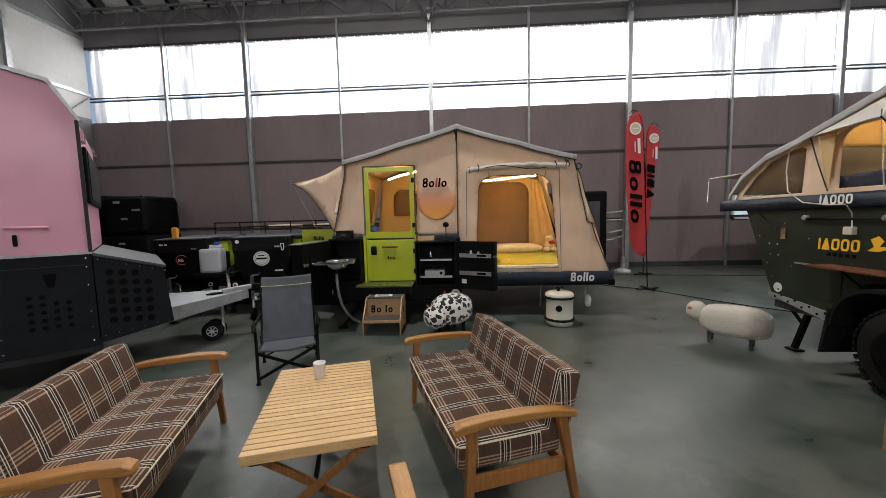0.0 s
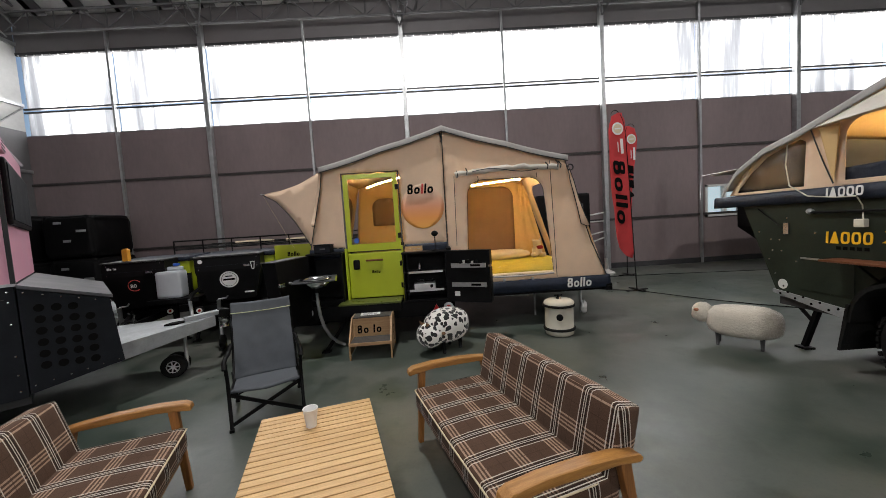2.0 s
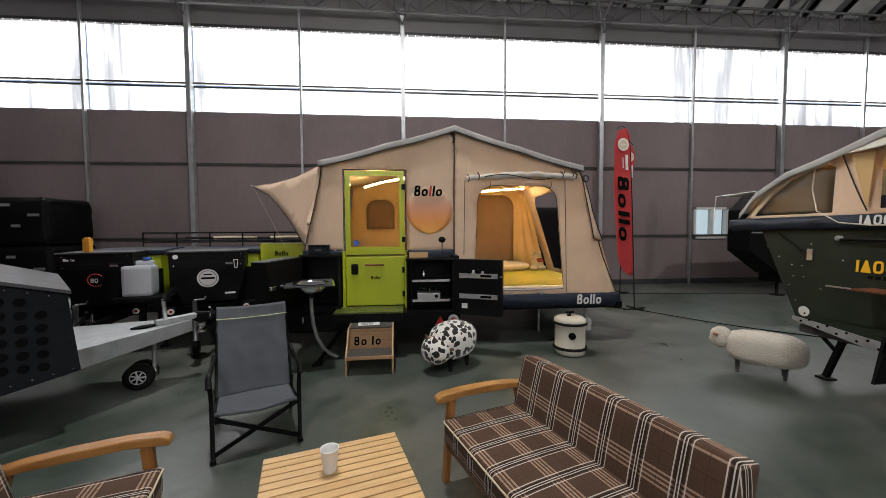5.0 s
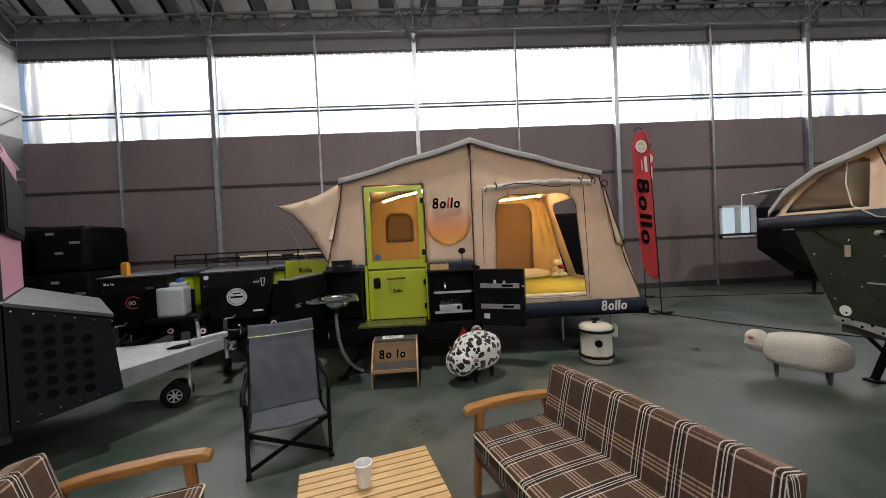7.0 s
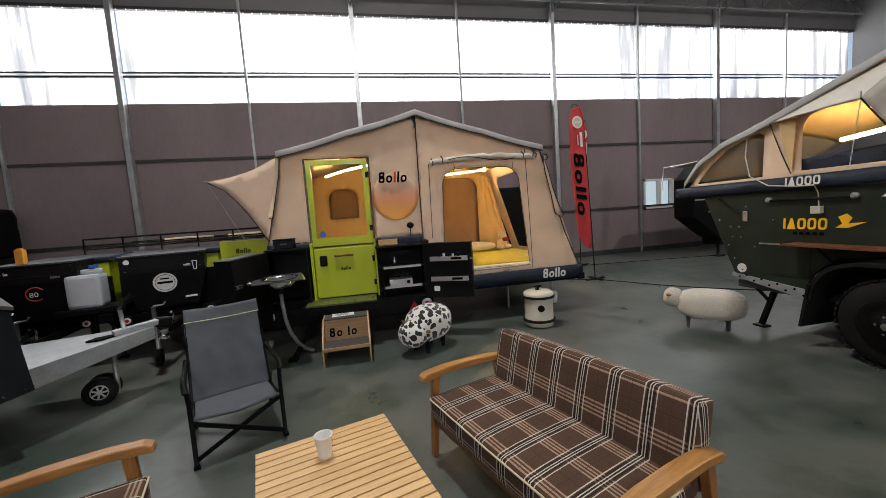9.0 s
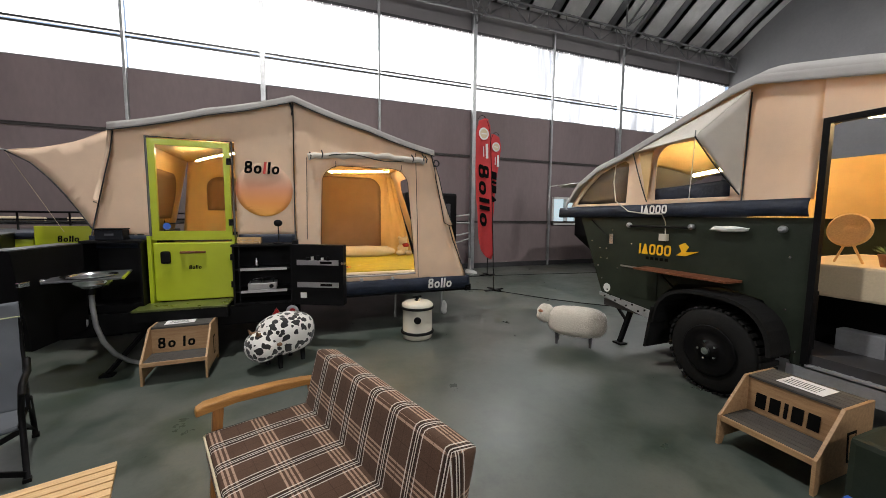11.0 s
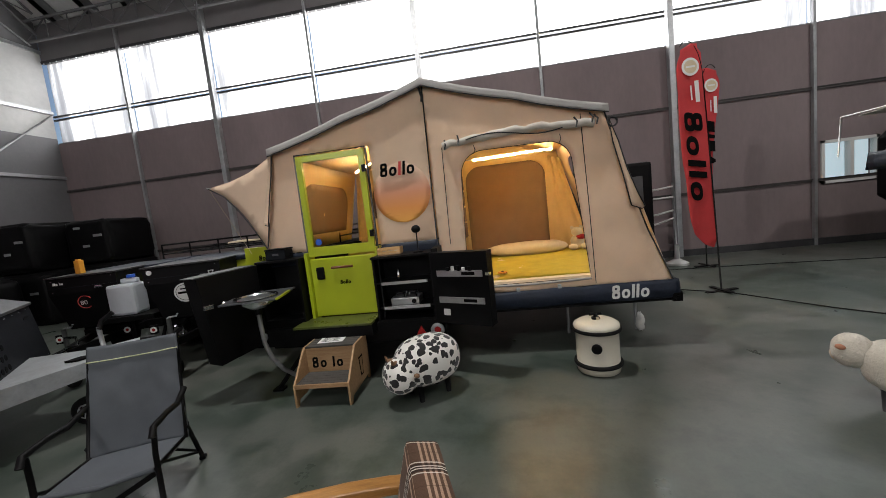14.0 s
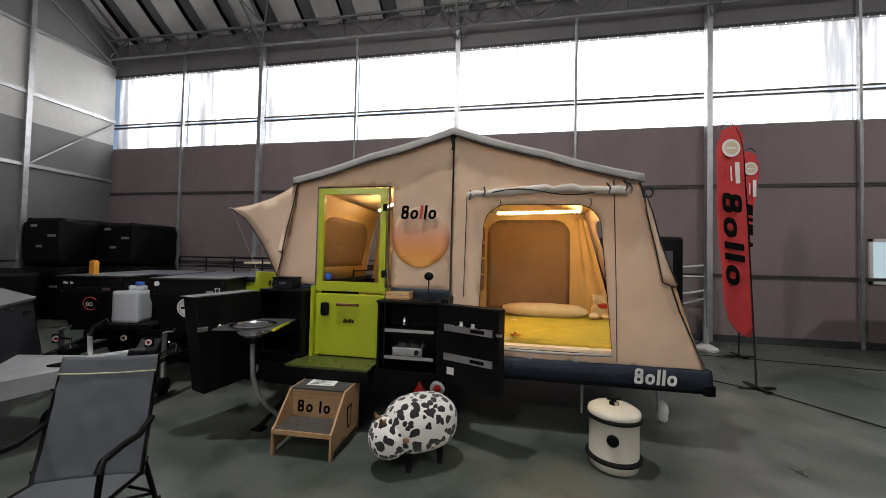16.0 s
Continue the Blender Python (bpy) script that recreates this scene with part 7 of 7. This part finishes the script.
wpart("tarp_skirt", Shape().sheet(tarp, 40, 5, 0.006), NAVY, lg, "navy vinyl skirt")
wpart("tarp_skirt", Shape().sheet(lambda u, v: (XS - 0.03 + 1.9 * u, 5.24 + 0.02 * v, 1.62 - 0.13 * v), 16, 4, 0.006), NAVY, lg)
wpart("bed_board", Shape().box(XS - 0.01, 6.02, 4.75, 5.22, 1.50, 1.60), BLACK, lg)
letters("lAOOO", 0.085, [WHITE] * 5, pose(XS - 0.075, 3.86, 1.535, 0, 0, -90), lg, "white word mark", 0.14, 0.04)


def lside(a, b, d):
    return Vector((XS + 0.01 + 0.03 * (b - 1.6) - d, a, b))


tw = arch_hole(3.06, 3.78, 1.68, 2.22, 0.15)
fw = [(4.94, 1.66), (4.14, 1.66), (4.14, 2.10), (4.20, 2.135), (4.36, 2.09), (4.55, 2.02), (4.76, 1.86)]
tside = [(5.06, 1.63), (2.50, 1.63), (2.50, 2.49), (2.95, 2.60), (4.20, 2.19), (4.55, 2.09), (4.85, 1.88)]
wpart("side_wall", Shape().cloth(tside, [tw[::-1], fw], lside, 0.006, 0.01), CANVAS, lg, "beige canvas side wall")
wpart("clear_window", Shape().cloth(fw, [], lambda a, b, d: lside(a, b, d - 0.004), 0.003, 0.014, 12), CLEARFILM, lg, "crumpled clear film window")
wpart("seam_tape", Shape().tube([lside(2.96, z, 0.012) for z in (1.63, 2.0, 2.52)], 0.007, 6), BLACKTRIM, lg)
wpart("window_sill", Shape().cloth([(3.80, 1.67), (3.04, 1.67), (3.04, 1.83), (3.80, 1.79)], [], lambda a, b, d: lside(a, b, d - 0.02), 0.006, 0.02), NAVY, lg)
lroof = [(5.10, 1.70), (4.9, 1.93), (4.55, 2.12), (4.2, 2.21), (2.95, 2.64), (2.1, 2.44), (0.3, 1.98)]


def lrf(u, v):
    s = u * 6
    i = min(5, int(s))
    k = s - i
    y = lroof[i][0] + (lroof[i + 1][0] - lroof[i][0]) * k
    z = lroof[i][1] + (lroof[i + 1][1] - lroof[i][1]) * k
    return (XS - 0.02 + 1.95 * v, y, z + 0.22 * math.sin(math.pi * v) ** 0.8 * min(1, u * 2.2, (1.02 - u) * 4))


wpart("roof", Shape().sheet(lrf, 40, 14, 0.012), ROOFCLOTH, lg, "grey roof cloth")


def lhem(u, v):
    x, y, z = lrf(u, 0)
    return (x - 0.004 - 0.01 * v, y, z - 0.075 * v)


wpart("roof_hem", Shape().sheet(lhem, 40, 3, 0.006), ROOFCLOTH, lg)


HL, HR = Vector((XS - 0.015, 4.05, 2.20)), Vector((XS - 0.015, 2.95, 2.53))
AP, LL, LR = Vector((3.77, 3.14, 2.17)), Vector((XS - 0.012, 3.85, 1.66)), Vector((XS - 0.012, 2.97, 1.69))


def tri_sheet(a, b, c, sag=0.0):
    """A slightly sagging cloth triangle: a to b along the top, c the far corner."""
    def at(u, v):
        p = a.lerp(b, u).lerp(c, v)
        return p - Vector((0, 0, sag * math.sin(math.pi * u) * math.sin(math.pi * v)))
    return Shape().sheet(at, 10, 10, 0.005)


wpart("window_awning", tri_sheet(HL, HR, AP, 0.02), CANVAS_PALE, lg, "raised pale window awning")
# amber sheet over the beige wall paints the light bounced under the awning
wpart("bounce_lit_wall", tri_sheet(Vector((XS - 0.012, 3.98, 2.19)), Vector((XS - 0.012, 3.80, 2.19)), LL, 0.0), CANVAS_IN, lg, "wall strip coloured for the amber bounce light under the awning")
wpart("awning_gusset", tri_sheet(AP, HR, LR, 0.0), CANVAS_PALE, lg, "pale awning gusset")
for o, q in ((HL, LL), (AP, LR)):
    wpart("gusset_tape", Shape().tube([o.lerp(q, k / 8) + Vector((-0.006, 0, -0.02 * math.sin(math.pi * k / 8))) for k in range(9)], 0.006, 6), BLACKTRIM, lg)
wpart("awning_bar", Shape().tube([AP + Vector((0, 0, 0.05)), AP, Vector((XS - 0.01, 3.4, 1.66))], 0.004, 6), ALU, lg)
wpart("front_pole", Shape().tube([(XS + 0.02, 4.95, 1.95), (XS - 0.12, 5.35, 1.93), (XS - 0.1, 5.40, 1.62)], 0.007, 6), ALU, lg)
wpart("front_flap", Shape().sheet(lambda u, v: (XS + 0.02 + 1.7 * u, 4.95 + 0.42 * v, 1.96 - 0.03 * v), 10, 4, 0.005), ROOFCLOTH, lg)
wpart("power_cable", Shape().tube([(XS + 0.0, 4.30, 2.12), (XS - 0.02, 4.30, 1.9), (XS - 0.06, 4.22, 1.68), (XS - 0.10, 4.0, 1.56), (XS - 0.11, 3.75, 1.53), (XS - 0.10, 3.6, 1.53)], 0.006, 6), CREAM, lg, "white cable looped down the side")
wpart("inner_wall", Shape().box(5.88, 5.91, 0.9, 3.9, 1.5, 2.12), CANVAS_IN, lg, "tan inner canvas")
wpart("inner_ceiling", Shape().sheet(lambda u, v: (lrf(0.30 + 0.70 * u, v)[0], lrf(0.30 + 0.70 * u, v)[1], lrf(0.30 + 0.70 * u, v)[2] - 0.04), 28, 8, 0.005), CANVAS_IN, lg)
wpart("inner_rear", Shape().box(XS + 0.1, 5.9, 0.40, 0.43, 0.5, 1.95), CANVAS_IN, lg)
wpart("inner_arch", Shape().tube([(5.885, 1.2 + 0.42 * math.cos(t) * 1.0, 1.75 + 0.5 * math.sin(t)) for t in [math.pi * i / 16 for i in range(17)]], 0.02, 6), CANVAS_BROWN, lg)
wpart("led_strip", Shape().tube([(5.3, 4.2, 2.03), (5.3, 3.3, 2.12)], 0.022, 8), LED, lg, "glowing warm LED strip")
wpart("led_strip", Shape().tube([(4.75, 2.5, 2.28), (4.75, 1.7, 2.16)], 0.016, 8), LED, lg, "glowing warm LED strip")
fr = Shape()
for y0, y1, z0, z1 in ((2.44, 2.48, 0.42, 2.19), (1.50, 1.54, 0.42, 2.19), (1.54, 2.44, 2.15, 2.19)):
    fr.box(XS - 0.015, XS + 0.035, y0, y1, z0, z1)
wpart("door_frame", fr, BLACK, lg, "black door frame")
wpart("rear_wall_canvas", Shape().prism([(0.3, 1.5), (1.50, 1.5), (1.50, 2.27), (0.3, 1.96)], "x", XS + 0.012, XS + 0.02), CANVAS, lg)
wpart("door_header", Shape().prism([(1.5, 2.19), (2.5, 2.19), (2.5, 2.5), (1.5, 2.27)], "x", XS + 0.012, XS + 0.02), CANVAS, lg)
wpart("bench", Shape().box(4.42, 5.9, 0.45, 2.9, 0.90, 1.15, None, 0.02), LINEN, lg, "pale linen bench")
wpart("bench_shadow_gap", Shape().box(4.60, 4.64, 0.45, 2.9, 0.50, 0.895), BLACK, lg)
wpart("entry_plate", Shape().box(XS - 0.02, 4.72, 1.55, 2.45, 0.415, 0.43), GALV, lg, "chequered metal entry plate")
sh = Shape()
for i in range(14):
    for j in range(10):
        sh.box(-0.018, 0.018, -0.004, 0.004, 0, 0.004, pose(XS + 0.02 + i * 0.05, 1.62 + j * 0.085, 0.43, 0, 0, 45 if (i + j) % 2 else -45))
wpart("plate_studs", sh, GALV, lg)["kind"] = "stuff"
wpart("inner_step", Shape().box(4.5, 4.72, 2.2, 2.46, 0.43, 0.66, None, 0.01), GALV, lg)

fan = thing("wooden_fan", "round pale wooden fan on the linen bench", "fan", pose(4.66, 2.50, 1.152) @ Matrix.Scale(0.85, 4))
part("face", Shape().lathe([(0.15, 0), (0.155, 0.02), (0.14, 0.035), (0.04, 0.03), (0, 0.032)], 32, pose(0, 0, 0.30, 0, -80)), SLATWOOD, fan)
for a in (-0.06, 0.06):
    part("leg", Shape().tube([(0.0, a * 0.4, 0.18), (0.02, a * 1.6, 0.0)], 0.01, 8), SLATWOOD, fan)
pt = thing("potted_plant", "small plant in a terracotta pot on the bench", "plant", pose(4.58, 2.26, 1.152))
part("pot", Shape().lathe([(0.035, 0), (0.05, 0.075), (0.054, 0.075), (0.054, 0.09), (0.045, 0.09), (0, 0.08)], 20), TERRACOTTA, pt)
lv = Shape()
for i in range(26):
    a, e = i * 2.4, 0.3 + 0.5 * ((i * 7) % 10) / 10
    d = Vector((math.cos(a) * math.cos(e), math.sin(a) * math.cos(e), math.sin(e)))
    s = d.cross(Vector((0, 0, 1))).normalized() * 0.012
    b0 = Vector((0, 0, 0.085))
    lv.solid([b0, b0 + d * 0.05 + s, b0 + d * 0.10, b0 + d * 0.05 - s], [(0, 1, 2, 3)])
part("leaves", lv, GREENLEAF, pt)["kind"] = "stuff"

step_box("wooden_steps", "plywood two-step box with dark treads by the olive trailer", pose(3.225, 2.233, 0, 0, 0, -90), [INK] * 5, "WWlWW")
nt = thing("paper_notice", "white printed sheet on the steps by the olive trailer", "paper", pose(3.225, 2.233, 0.4415, 0, 0, -90))
part("sheet", Shape().box(-0.11, 0.12, 0.32, 0.50, 0.0005, 0.0025), PAPER, nt)
for i in range(4):
    part("text_line", Shape().box(-0.09, 0.08, 0.35 + i * 0.03, 0.358 + i * 0.03, 0.0026, 0.0032), INK, nt)
can = thing("olive_water_can", "dark olive water can with a blue tap beside the steps", "can", pose(3.32, 1.70, 0))
part("can_body", Shape().box(-0.12, 0.2, -0.17, 0.17, 0.0, 0.42, None, 0.03), OLIVE, can)
part("tap", Shape().tube([(-0.12, 0.08, 0.13), (-0.19, 0.12, 0.13)], 0.016).box(-0.215, -0.17, 0.105, 0.135, 0.12, 0.15, None, 0.004), BLUE, can, "blue plastic tap")
